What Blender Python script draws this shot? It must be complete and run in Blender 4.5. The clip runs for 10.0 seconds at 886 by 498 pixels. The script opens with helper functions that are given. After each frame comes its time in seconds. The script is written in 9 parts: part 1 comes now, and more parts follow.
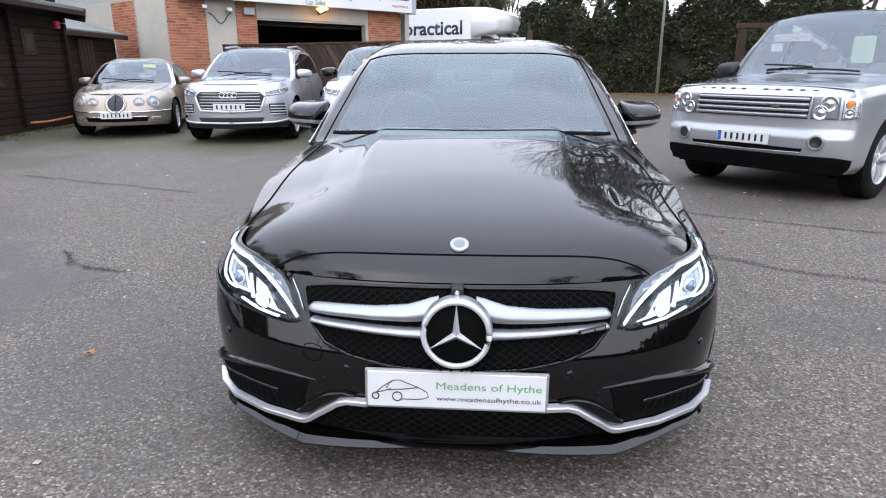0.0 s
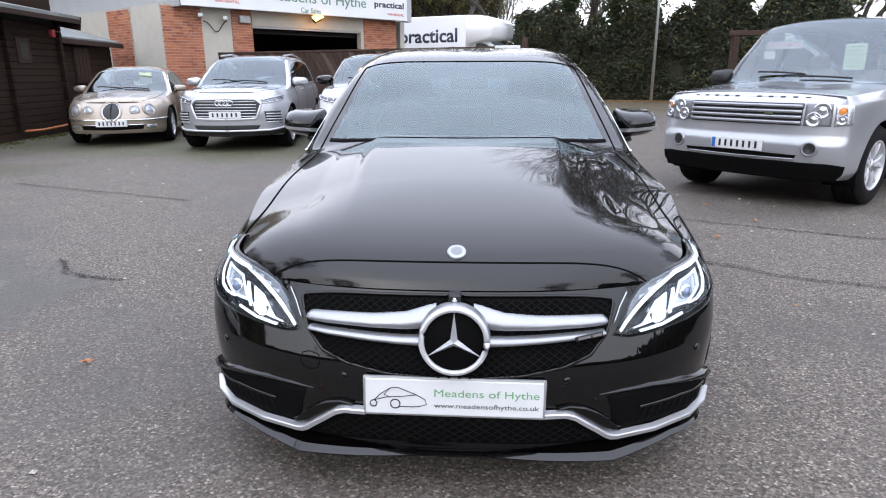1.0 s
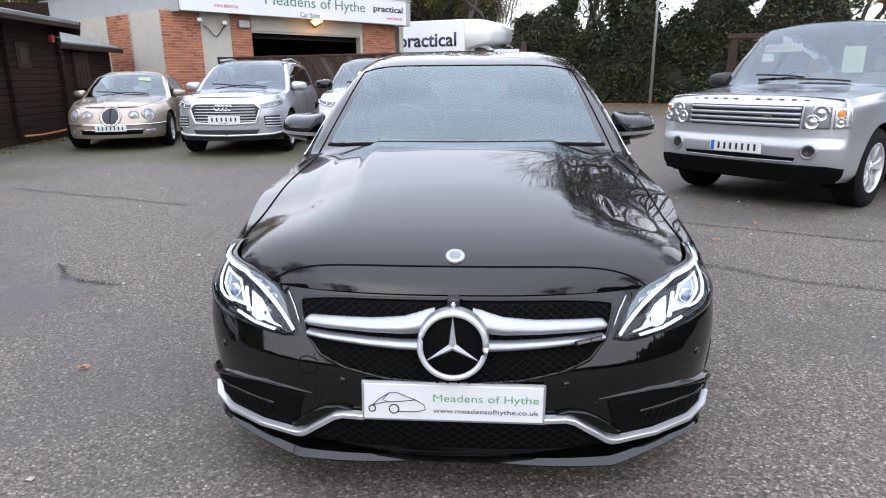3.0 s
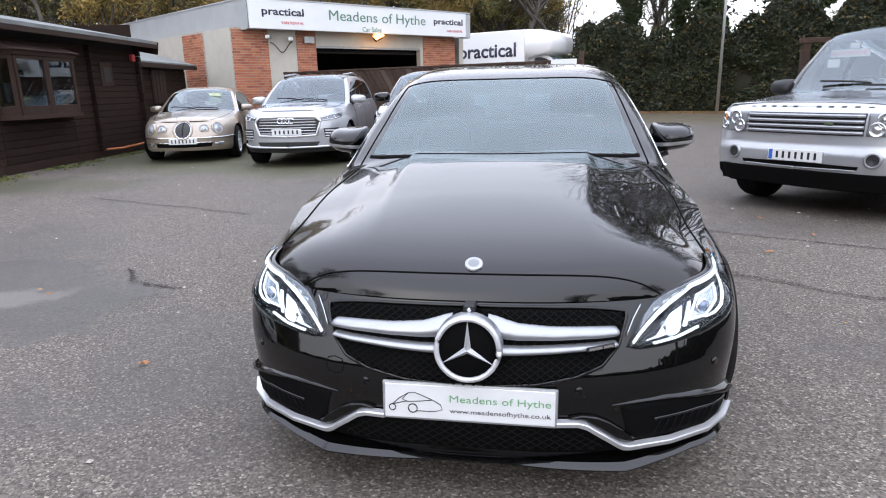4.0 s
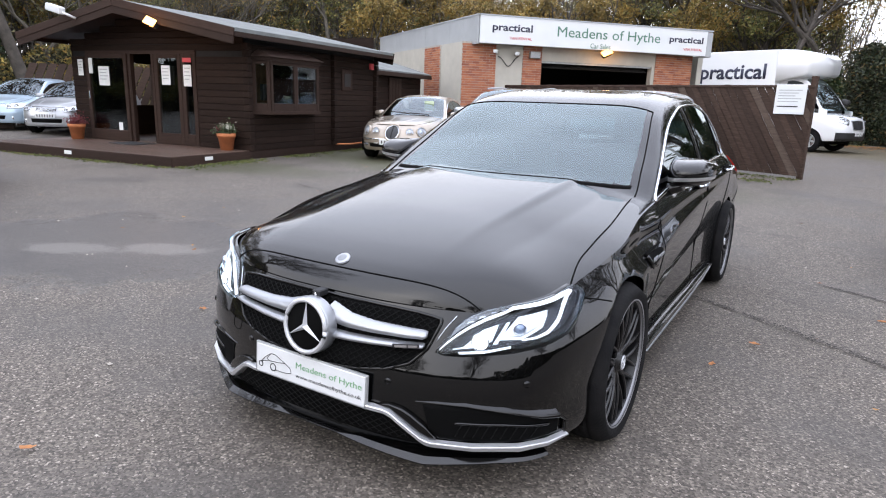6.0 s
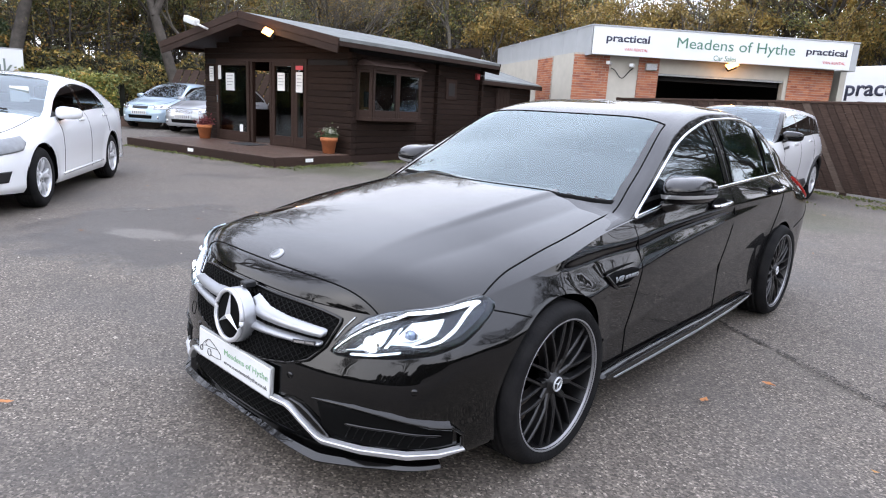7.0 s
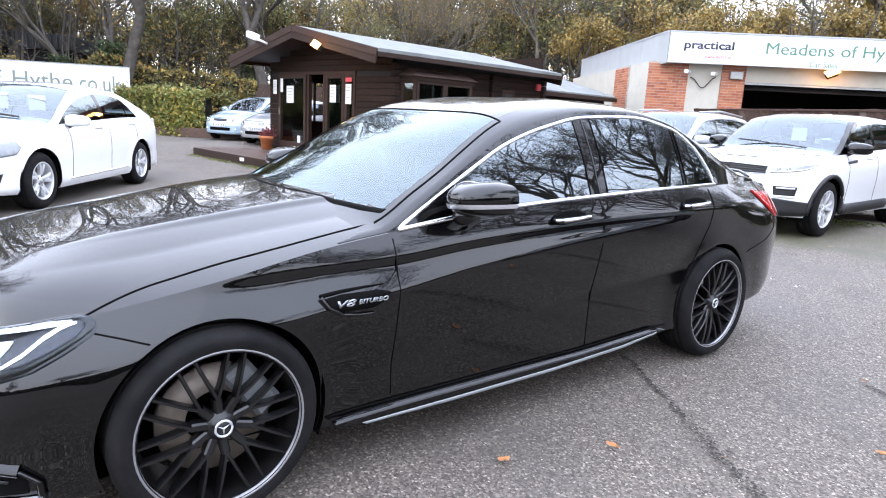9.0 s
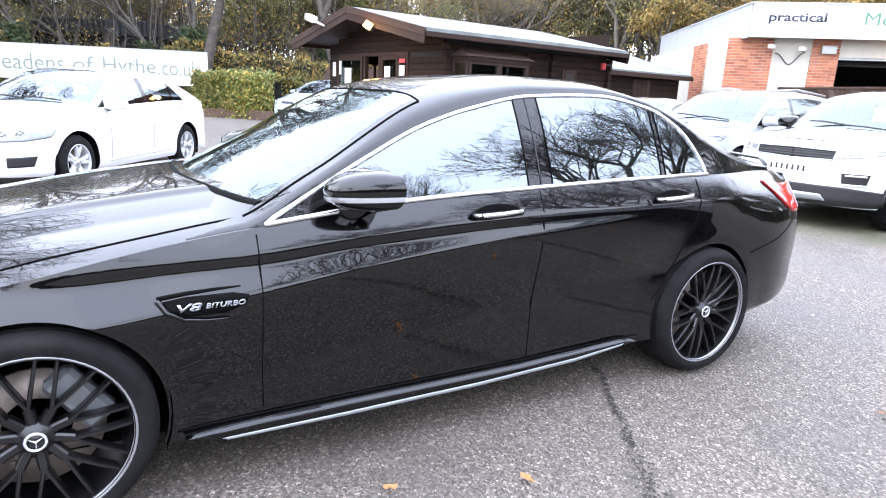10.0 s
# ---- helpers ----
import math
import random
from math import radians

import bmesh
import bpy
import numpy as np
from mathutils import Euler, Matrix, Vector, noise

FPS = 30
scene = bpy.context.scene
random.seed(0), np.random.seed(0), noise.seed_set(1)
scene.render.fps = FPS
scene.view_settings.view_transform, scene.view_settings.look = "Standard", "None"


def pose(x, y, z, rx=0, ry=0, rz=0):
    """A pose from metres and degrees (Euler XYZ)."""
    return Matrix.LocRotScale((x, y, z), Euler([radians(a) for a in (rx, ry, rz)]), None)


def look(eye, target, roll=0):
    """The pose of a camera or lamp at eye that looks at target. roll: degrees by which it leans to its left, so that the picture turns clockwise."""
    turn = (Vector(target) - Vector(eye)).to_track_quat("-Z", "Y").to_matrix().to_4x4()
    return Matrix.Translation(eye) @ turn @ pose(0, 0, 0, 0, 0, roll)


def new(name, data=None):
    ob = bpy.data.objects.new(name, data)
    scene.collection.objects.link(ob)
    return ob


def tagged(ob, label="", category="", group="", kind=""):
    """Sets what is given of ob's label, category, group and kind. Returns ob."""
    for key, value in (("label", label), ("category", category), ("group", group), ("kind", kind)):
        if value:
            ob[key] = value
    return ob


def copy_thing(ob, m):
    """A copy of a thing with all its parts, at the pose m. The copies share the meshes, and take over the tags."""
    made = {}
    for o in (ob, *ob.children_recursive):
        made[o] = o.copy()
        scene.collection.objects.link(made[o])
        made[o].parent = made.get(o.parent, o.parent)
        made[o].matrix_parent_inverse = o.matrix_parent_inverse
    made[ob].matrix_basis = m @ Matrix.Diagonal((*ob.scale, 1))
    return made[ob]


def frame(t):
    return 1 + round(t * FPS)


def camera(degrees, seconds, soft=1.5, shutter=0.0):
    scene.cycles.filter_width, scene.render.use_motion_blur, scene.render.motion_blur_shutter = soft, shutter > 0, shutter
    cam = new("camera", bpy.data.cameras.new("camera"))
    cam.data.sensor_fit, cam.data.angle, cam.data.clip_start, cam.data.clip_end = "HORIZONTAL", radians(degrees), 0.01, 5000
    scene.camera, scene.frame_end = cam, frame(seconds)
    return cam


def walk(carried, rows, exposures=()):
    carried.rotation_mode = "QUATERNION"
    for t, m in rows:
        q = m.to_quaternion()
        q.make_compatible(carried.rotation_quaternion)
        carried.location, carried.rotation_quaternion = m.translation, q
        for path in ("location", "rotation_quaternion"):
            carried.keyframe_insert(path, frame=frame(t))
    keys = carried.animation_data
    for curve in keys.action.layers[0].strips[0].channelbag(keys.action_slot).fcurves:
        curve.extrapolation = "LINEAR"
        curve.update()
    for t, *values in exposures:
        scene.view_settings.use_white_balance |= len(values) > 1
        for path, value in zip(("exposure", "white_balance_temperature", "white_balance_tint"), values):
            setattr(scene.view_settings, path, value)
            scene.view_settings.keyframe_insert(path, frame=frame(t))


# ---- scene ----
cam = camera(70.7, 10.0, 1.1)
PATH = [
    (0, (0.068, -1.583, 1.257), (-0.056, 0.332, 0.695), -0.1),
    (0.5, (0.066, -1.596, 1.261), (-0.051, 0.323, 0.71), -0.1),
    (1, (0.064, -1.591, 1.261), (-0.047, 0.331, 0.72), -0.2),
    (1.5, (0.062, -1.589, 1.263), (-0.044, 0.336, 0.73), -0.3),
    (2, (0.062, -1.577, 1.26), (-0.04, 0.349, 0.731), -0.4),
    (3.5, (0.08, -1.602, 1.263), (-0.05, 0.322, 0.733), -0.3),
    (4, (0.205, -1.664, 1.279), (-0.1, 0.249, 0.782), -1.3),
    (4.5, (0.478, -1.774, 1.318), (0.034, 0.121, 0.859), -0.2),
    (5, (0.783, -1.715, 1.314), (0.113, 0.12, 0.887), 2.0),
    (5.5, (1.141, -1.635, 1.324), (0.293, 0.139, 0.953), 3.4),
    (6, (1.48, -1.496, 1.32), (0.475, 0.17, 0.858), 1.9),
    (6.2, (1.577, -1.399, 1.31), (0.495, 0.231, 0.894), 3.3),
    (7.3, (2.215, -0.901, 1.332), (0.864, 0.502, 0.877), 2.9),
    (7.5, (2.306, -0.777, 1.321), (0.947, 0.62, 0.868), 3.1),
    (8, (2.473, -0.428, 1.33), (1.074, 0.927, 0.871), 3.3),
    (8.5, (2.625, -0.05, 1.316), (1.123, 1.182, 0.84), 2.8),
    (9, (2.703, 0.324, 1.308), (1.15, 1.513, 0.889), 3.1),
    (9.5, (2.754, 0.696, 1.319), (1.166, 1.817, 0.847), 2.0),
    (10, (2.817, 1.079, 1.33), (1.135, 2.045, 0.845), 2.7),
]
walk(cam, [(t, look(eye, target, roll)) for t, eye, target, roll in PATH], [(0, -0.36, 6750, 10), (4.5, -0.36, 6850, 10), (6.2, -0.29, 6900, 10), (7.5, -0.06, 6650, 10), (8.5, 0.19, 6550, 10), (9.0, 0.46, 6500, 10), (10.0, 0.95, 6450, 10)])

# ---- light ----
world = bpy.data.worlds.new("overcast")
scene.world = world
world.use_nodes = True
wn, wl = world.node_tree.nodes, world.node_tree.links
sky = wn.new("ShaderNodeTexSky")
sky.sky_type, sky.sun_disc = "NISHITA", False
sky.sun_elevation, sky.sun_rotation = radians(28), radians(200)
sky.air_density, sky.dust_density, sky.ozone_density = 1.0, 6.0, 1.0
grey = wn.new("ShaderNodeHueSaturation")
grey.inputs["Saturation"].default_value = 0.22
wl.new(sky.outputs[0], grey.inputs["Color"])
veil = wn.new("ShaderNodeMix")
veil.data_type = "RGBA"
veil.inputs["Factor"].default_value = 0.8
# an overcast sky: paler towards the horizon, brighter and bluer overhead
coord = wn.new("ShaderNodeTexCoord")
axes = wn.new("ShaderNodeSeparateXYZ")
wl.new(coord.outputs["Generated"], axes.inputs[0])
cloud = wn.new("ShaderNodeValToRGB")
stops = cloud.color_ramp.elements
stops[0].position, stops[0].color = 0.05, (0.610, 0.630, 0.700, 1)
stops[1].position, stops[1].color = 0.95, (0.800, 0.880, 1.120, 1)
middle = stops.new(0.5)
middle.color = (0.680, 0.745, 0.930, 1)
wl.new(axes.outputs["Z"], cloud.inputs[0])
scale_up = wn.new("ShaderNodeVectorMath")
scale_up.operation = "SCALE"
scale_up.inputs["Scale"].default_value = 33.0
wl.new(cloud.outputs["Color"], scale_up.inputs[0])
wl.new(scale_up.outputs[0], veil.inputs["B"])
wl.new(grey.outputs[0], veil.inputs["A"])
wl.new(veil.outputs["Result"], wn["Background"].inputs["Color"])
wn["Background"].inputs["Strength"].default_value = 0.15
sun_data = bpy.data.lights.new("sun", "SUN")
sun_data.energy, sun_data.angle, sun_data.color = 0.6, radians(110), (1.0, 0.97, 0.93)
sun = new("sun", sun_data)
sun.matrix_world = look((6, -16, 12), (0, 0, 0))

# ---- materials ----


class Mat:
    """A node material under construction."""

    def __init__(self, name, color=(0.5, 0.5, 0.5), rough=0.5, metal=0.0):
        self.m = bpy.data.materials.new(name)
        self.m.use_nodes = True
        self.n, self.l = self.m.node_tree.nodes, self.m.node_tree.links
        self.b = self.n["Principled BSDF"]
        self.b.inputs["Base Color"].default_value = (*color, 1)
        self.b.inputs["Roughness"].default_value = rough
        self.b.inputs["Metallic"].default_value = metal
        self.coord = self.n.new("ShaderNodeTexCoord").outputs["Object"]

    def set(self, **kw):
        for k, v in kw.items():
            self.b.inputs[k.replace("_", " ")].default_value = v
        return self

    def noise(self, scale, detail=4.0, rough=0.6, stretch=None):
        t = self.n.new("ShaderNodeTexNoise")
        t.inputs["Scale"].default_value, t.inputs["Detail"].default_value, t.inputs["Roughness"].default_value = scale, detail, rough
        if stretch:
            mp = self.n.new("ShaderNodeMapping")
            mp.inputs["Scale"].default_value = stretch
            self.l.new(self.coord, mp.inputs[0])
            self.l.new(mp.outputs[0], t.inputs["Vector"])
        else:
            self.l.new(self.coord, t.inputs["Vector"])
        return t.outputs["Fac"]

    def voronoi(self, scale, feature="F1", out="Distance"):
        t = self.n.new("ShaderNodeTexVoronoi")
        t.feature = feature
        t.inputs["Scale"].default_value = scale
        self.l.new(self.coord, t.inputs["Vector"])
        return t.outputs[out]

    def ramp(self, fac, stops):
        r = self.n.new("ShaderNodeValToRGB")
        el = r.color_ramp.elements
        while len(el) < len(stops):
            el.new(0.5)
        for e, (p, c) in zip(el, stops):
            e.position = p
            e.color = (*c, 1) if isinstance(c, tuple) else (c, c, c, 1)
        self.l.new(fac, r.inputs[0])
        return r.outputs[0]

    def mix(self, a, b, fac, mode="MIX"):
        x = self.n.new("ShaderNodeMix")
        x.data_type, x.blend_type = "RGBA", mode
        for sock, v in (("Factor", fac), ("A", a), ("B", b)):
            if isinstance(v, (int, float)):
                x.inputs[sock].default_value = v if sock == "Factor" else (v, v, v, 1)
            elif isinstance(v, tuple):
                x.inputs[sock].default_value = (*v, 1)
            else:
                self.l.new(v, x.inputs[sock])
        return x.outputs["Result"]

    def color(self, out):
        self.l.new(out, self.b.inputs["Base Color"])
        return self

    def rough(self, out):
        self.l.new(out, self.b.inputs["Roughness"])
        return self

    def bump(self, fac, strength=0.3, dist=0.01):
        bp = self.n.new("ShaderNodeBump")
        bp.inputs["Strength"].default_value, bp.inputs["Distance"].default_value = strength, dist
        self.l.new(fac, bp.inputs["Height"])
        self.l.new(bp.outputs[0], self.b.inputs["Normal"])
        return self

    def random(self):
        return self.n.new("ShaderNodeObjectInfo").outputs["Random"]

    def island(self):
        return self.n.new("ShaderNodeNewGeometry").outputs["Random Per Island"]


def plain(name, color, rough=0.5, metal=0.0, var=0.12, scale=18.0, bump=0.0):
    m = Mat(name, color, rough, metal)
    lo, hi = tuple(c * (1 - var) for c in color), tuple(min(1, c * (1 + var)) for c in color)
    f = m.noise(scale, 5)
    m.color(m.ramp(f, [(0.3, lo), (0.7, hi)]))
    if bump:
        m.bump(m.noise(scale * 6, 3), bump, 0.004)
    return m.m


def paint(name, color, rough=0.14, metal=0.0, coat=1.0, dirt=0.05):
    m = Mat(name, color, rough, metal).set(Coat_Weight=coat, Coat_Roughness=0.02)
    f = m.noise(1.3, 2, 0.5)
    m.color(m.mix(color, tuple(c * 0.8 + 0.03 for c in color), m.ramp(f, [(0.5, 0.0), (0.85, dirt * 4)])))
    return m.m


def emit(name, color, strength):
    m = Mat(name, color, 0.4)
    m.set(Emission_Color=(*color, 1), Emission_Strength=strength)
    return m.m


def glass(name, tint, ior=1.5, see=0.7, gloss=(0.86, 0.95, 1.0)):
    mat = bpy.data.materials.new(name)
    mat.use_nodes = True
    n, l = mat.node_tree.nodes, mat.node_tree.links
    n.clear()
    out = n.new("ShaderNodeOutputMaterial")
    tr = n.new("ShaderNodeBsdfTransparent")
    tr.inputs[0].default_value = (*(c * see for c in tint), 1)
    gl = n.new("ShaderNodeBsdfGlossy")
    gl.inputs["Roughness"].default_value = 0.015
    gl.inputs["Color"].default_value = (*gloss, 1)
    fr = n.new("ShaderNodeFresnel")
    fr.inputs["IOR"].default_value = ior
    mx = n.new("ShaderNodeMixShader")
    l.new(fr.outputs[0], mx.inputs[0])
    l.new(tr.outputs[0], mx.inputs[1])
    l.new(gl.outputs[0], mx.inputs[2])
    l.new(mx.outputs[0], out.inputs[0])
    return mat


def asphalt_material():
    m = Mat("asphalt", (0.08, 0.08, 0.08), 0.75)
    grain = m.voronoi(120.0, out="Color")
    sep = m.n.new("ShaderNodeSeparateColor")
    m.l.new(grain, sep.inputs[0])
    stones = m.ramp(sep.outputs[0], [(0.0, (0.037, 0.031, 0.0255)), (0.4, (0.090, 0.076, 0.062)), (0.8, (0.148, 0.126, 0.104)), (0.95, (0.226, 0.194, 0.161)), (1.0, (0.38, 0.33, 0.28))])
    damp = m.noise(0.55, 6, 0.62)
    worn = m.noise(2.4, 5, 0.7)
    base = m.mix(stones, (0.038, 0.033, 0.029), m.ramp(damp, [(0.48, 0.0), (0.66, 0.6)]))
    base = m.mix(base, (0.125, 0.112, 0.10), m.ramp(worn, [(0.5, 0.0), (0.8, 0.28)]))
    coarse = m.noise(0.9, 8, 0.72)
    base = m.mix(base, (0.050, 0.044, 0.037), m.ramp(coarse, [(0.54, 0.0), (0.66, 0.45)]))
    fines = m.noise(55.0, 3, 0.7)
    base = m.mix(base, (0.028, 0.024, 0.021), m.ramp(fines, [(0.52, 0.0), (0.68, 0.5)]))
    specks = m.voronoi(9.0)
    base = m.mix((0.26, 0.25, 0.23), base, m.ramp(specks, [(0.018, 0.15), (0.035, 1.0)]))
    moss = m.noise(0.33, 7, 0.75)
    base = m.mix(base, (0.045, 0.05, 0.022), m.ramp(moss, [(0.62, 0.0), (0.8, 0.35)]))
    dist = m.n.new("ShaderNodeVectorMath")
    dist.operation = "DISTANCE"
    warp = m.n.new("ShaderNodeVectorMath")
    warp.operation = "MULTIPLY"
    m.l.new(m.coord, warp.inputs[0])
    warp.inputs[1].default_value = (1.0, 1.25, 1.0)
    m.l.new(warp.outputs[0], dist.inputs[0])
    dist.inputs[1].default_value = (-3.9, 1.95, 0)
    soft = m.n.new("ShaderNodeMath")
    soft.operation = "MULTIPLY_ADD"
    m.l.new(m.noise(1.7, 6, 0.7), soft.inputs[0])
    soft.inputs[1].default_value = -2.6
    m.l.new(dist.outputs["Value"], soft.inputs[2])
    wet = m.ramp(soft.outputs[0], [(0.0, 1.0), (0.28, 0.0)])
    base = m.mix(base, (0.034, 0.030, 0.027), m.mix(0.0, 0.62, wet))
    for cx, cy, turn in ((-3.9, 1.28, 0.5), (-3.28, 1.76, 0.4)):
        mp = m.n.new("ShaderNodeMapping")
        mp.vector_type = "TEXTURE"
        mp.inputs["Location"].default_value = (cx, cy, 0)
        mp.inputs["Rotation"].default_value = (0, 0, turn)
        mp.inputs["Scale"].default_value = (0.34, 0.17, 1.0)
        m.l.new(m.coord, mp.inputs[0])
        ln = m.n.new("ShaderNodeVectorMath")
        ln.operation = "LENGTH"
        m.l.new(mp.outputs[0], ln.inputs[0])
        ad = m.n.new("ShaderNodeMath")
        ad.operation = "MULTIPLY_ADD"
        m.l.new(m.noise(5.0, 6, 0.7), ad.inputs[0])
        ad.inputs[1].default_value = -1.8
        m.l.new(ln.outputs["Value"], ad.inputs[2])
        base = m.mix(base, (0.135, 0.122, 0.108), m.ramp(ad.outputs[0], [(0.0, 0.8), (0.4, 0.0)]))
    # moss and leaf mould where nobody drives
    for cx, cy, turn, long, wide, tone, most in ((-4.6, 9.9, -0.14, 4.8, 2.1, (0.060, 0.062, 0.026), 0.75), (-9.5, 6.3, 0.12, 3.4, 1.0, (0.058, 0.060, 0.026), 0.6), (7.5, 24.0, -0.3, 10.0, 4.6, (0.085, 0.068, 0.030), 0.7)):
        mp = m.n.new("ShaderNodeMapping")
        mp.vector_type = "TEXTURE"
        mp.inputs["Location"].default_value = (cx, cy, 0)
        mp.inputs["Rotation"].default_value = (0, 0, turn)
        mp.inputs["Scale"].default_value = (long, wide, 1.0)
        m.l.new(m.coord, mp.inputs[0])
        ln = m.n.new("ShaderNodeVectorMath")
        ln.operation = "LENGTH"
        m.l.new(mp.outputs[0], ln.inputs[0])
        ad = m.n.new("ShaderNodeMath")
        ad.operation = "MULTIPLY_ADD"
        m.l.new(m.noise(1.1, 8, 0.72), ad.inputs[0])
        ad.inputs[1].default_value = -1.5
        m.l.new(ln.outputs["Value"], ad.inputs[2])
        base = m.mix(base, tone, m.ramp(ad.outputs[0], [(0.0, most), (0.5, 0.0)]))
    m.color(base)
    m.rough(m.mix(m.ramp(damp, [(0.45, 0.8), (0.75, 0.5)]), 0.48, wet))
    m.bump(m.mix(sep.outputs[1], m.noise(30, 4), 0.4), 0.7, 0.006)
    return m.m


M = {}
M["asphalt"] = asphalt_material()


def black_paint(name, ior):
    m = Mat(name, (0.0025, 0.0025, 0.003), 0.3).set(Specular_IOR_Level=0.05, Coat_Weight=1.0, Coat_Roughness=0.012, Coat_IOR=ior)
    m.color(m.ramp(m.noise(1.2, 2), [(0.4, (0.0006, 0.0006, 0.0007)), (0.75, (0.0014, 0.0014, 0.0017))]))
    return m.m


M["black"] = black_paint("black_paint", 1.5)
M["gloss"] = black_paint("gloss_black_trim", 1.45)
M["white"] = paint("white_paint", (0.78, 0.79, 0.80), 0.25, dirt=0.03)
M["silver"] = paint("silver_paint", (0.42, 0.435, 0.455), 0.32, 0.55, dirt=0.04)
M["gold"] = paint("champagne_paint", (0.35, 0.295, 0.235), 0.34, 0.5, dirt=0.05)
M["ice"] = paint("ice_blue_paint", (0.42, 0.54, 0.64), 0.3, 0.35, dirt=0.05)
M["plastic"] = plain("black_plastic", (0.010, 0.010, 0.011), 0.55, bump=0.1)
# near-black for liners and gaps, and for shade painted over openings
M["liner"] = Mat("trim_and_recess_shade", (0.003, 0.003, 0.003), 0.9).set(Specular_IOR_Level=0.08).m
M["mesh"] = Mat("black_wire", (0.004, 0.004, 0.004), 0.6).set(Specular_IOR_Level=0.12).m
M["lampgrey"] = plain("lamp_bed", (0.05, 0.052, 0.055), 0.25, 0.5)
M["lampbed"] = Mat("smoked_reflector", (0.030, 0.032, 0.037), 0.22, 0.6).m
M["lampclear"] = Mat("clear_lamp_bed", (0.24, 0.25, 0.27), 0.22, 0.55).m
M["browgrey"] = plain("brow_grey", (0.20, 0.21, 0.22), 0.3, 0.3)
M["lampblue"] = Mat("projector_glass", (0.25, 0.32, 0.45), 0.05, 0.3).m
M["rubber"] = Mat("tyre_rubber", (0.007, 0.007, 0.0075), 0.85).set(Specular_IOR_Level=0.18)
M["rubber"].color(M["rubber"].ramp(M["rubber"].noise(9, 5), [(0.35, (0.0045, 0.0045, 0.005)), (0.7, (0.011, 0.0105, 0.0105))])).bump(M["rubber"].noise(70, 3), 0.5, 0.004)
M["rubber"] = M["rubber"].m
M["chrome"] = Mat("chrome", (0.82, 0.83, 0.85), 0.08, 1.0).m
M["satin"] = plain("satin_silver", (0.37, 0.38, 0.40), 0.36, 0.75, 0.05)
M["lipsilver"] = plain("bright_satin_silver", (0.62, 0.63, 0.65), 0.28, 0.6, 0.04)
M["alloy"] = plain("alloy_silver", (0.62, 0.63, 0.65), 0.35, 0.45, 0.06)
M["liprim"] = plain("polished_rim", (0.27, 0.27, 0.28), 0.4, 0.5, 0.06)
M["dark_alloy"] = plain("satin_black_alloy", (0.006, 0.006, 0.0065), 0.30, 0.0)
M["disc"] = plain("brake_disc_steel", (0.24, 0.20, 0.17), 0.5, 0.5, 0.3)
M["glass"] = glass("car_glass", (0.62, 0.82, 0.84), 2.0, 0.9, (0.84, 0.97, 1.0))
M["tint"] = glass("tinted_glass", (0.4, 0.46, 0.48), 2.5, 0.45)
M["clear"] = glass("clear_car_glass", (0.70, 0.80, 0.82), 2.05, 0.7)
M["showglass"] = glass("clear_screen_glass", (0.86, 0.92, 0.92), 2.15, 0.95)
M["pane"] = glass("window_glass", (0.9, 0.94, 0.93), 1.75, 0.9)
M["lens"] = glass("lamp_lens", (0.95, 0.97, 1.0), 1.3, 0.97)
M["cabin"] = plain("cabin_trim", (0.03, 0.031, 0.033), 0.7)
M["beige"] = plain("beige_trim", (0.30, 0.27, 0.22), 0.7)
M["drl"] = emit("daytime_lamp_white", (0.92, 0.96, 1.0), 1.15)
M["beam"] = emit("low_beam_white", (0.9, 0.95, 1.0), 14.0)
# glow of light bars, and of reflectors given emission for the beam they catch
M["beamdim"] = emit("headlamp_inner_glow", (0.86, 0.93, 1.0), 0.85)
M["lampsilver"] = plain("lamp_reflector", (0.55, 0.57, 0.60), 0.2, 0.75)
M["red"] = paint("tail_lamp_red", (0.5, 0.012, 0.01), 0.1)
M["orange"] = paint("indicator_orange", (0.75, 0.25, 0.04), 0.15)
M["platewhite"] = plain("plate_white", (0.66, 0.67, 0.67), 0.35, var=0.04)
M["ink"] = plain("black_ink", (0.012, 0.012, 0.013), 0.5)
M["green"] = plain("sign_green", (0.085, 0.20, 0.14), 0.5)
M["greenpale"] = plain("letter_green", (0.14, 0.34, 0.16), 0.5)
M["bluetext"] = plain("sign_navy", (0.03, 0.032, 0.06), 0.5)
M["redtext"] = plain("sign_red", (0.55, 0.06, 0.07), 0.5)
M["blue"] = plain("plate_blue", (0.03, 0.12, 0.42), 0.4)
M["paper"] = plain("paper", (0.75, 0.76, 0.74), 0.8, var=0.05)
M["papergreen"] = plain("green_paper", (0.62, 0.72, 0.5), 0.8, var=0.05)


def timber_material(name, a, b, scale=3.0, rough=0.75, spec=0.25):
    m = Mat(name, a, rough)
    f = m.noise(scale, 7, 0.65, stretch=(1.0, 1.0, 9.0))
    c = m.ramp(f, [(0.3, a), (0.7, b)])
    r = m.random()
    c = m.mix(c, tuple(v * 0.55 for v in a), m.ramp(r, [(0.0, 0.0), (1.0, 0.55)]))
    m.color(c).bump(m.noise(scale * 9, 5, 0.7, stretch=(1, 1, 6)), 0.35, 0.004).set(Specular_IOR_Level=spec)
    return m.m


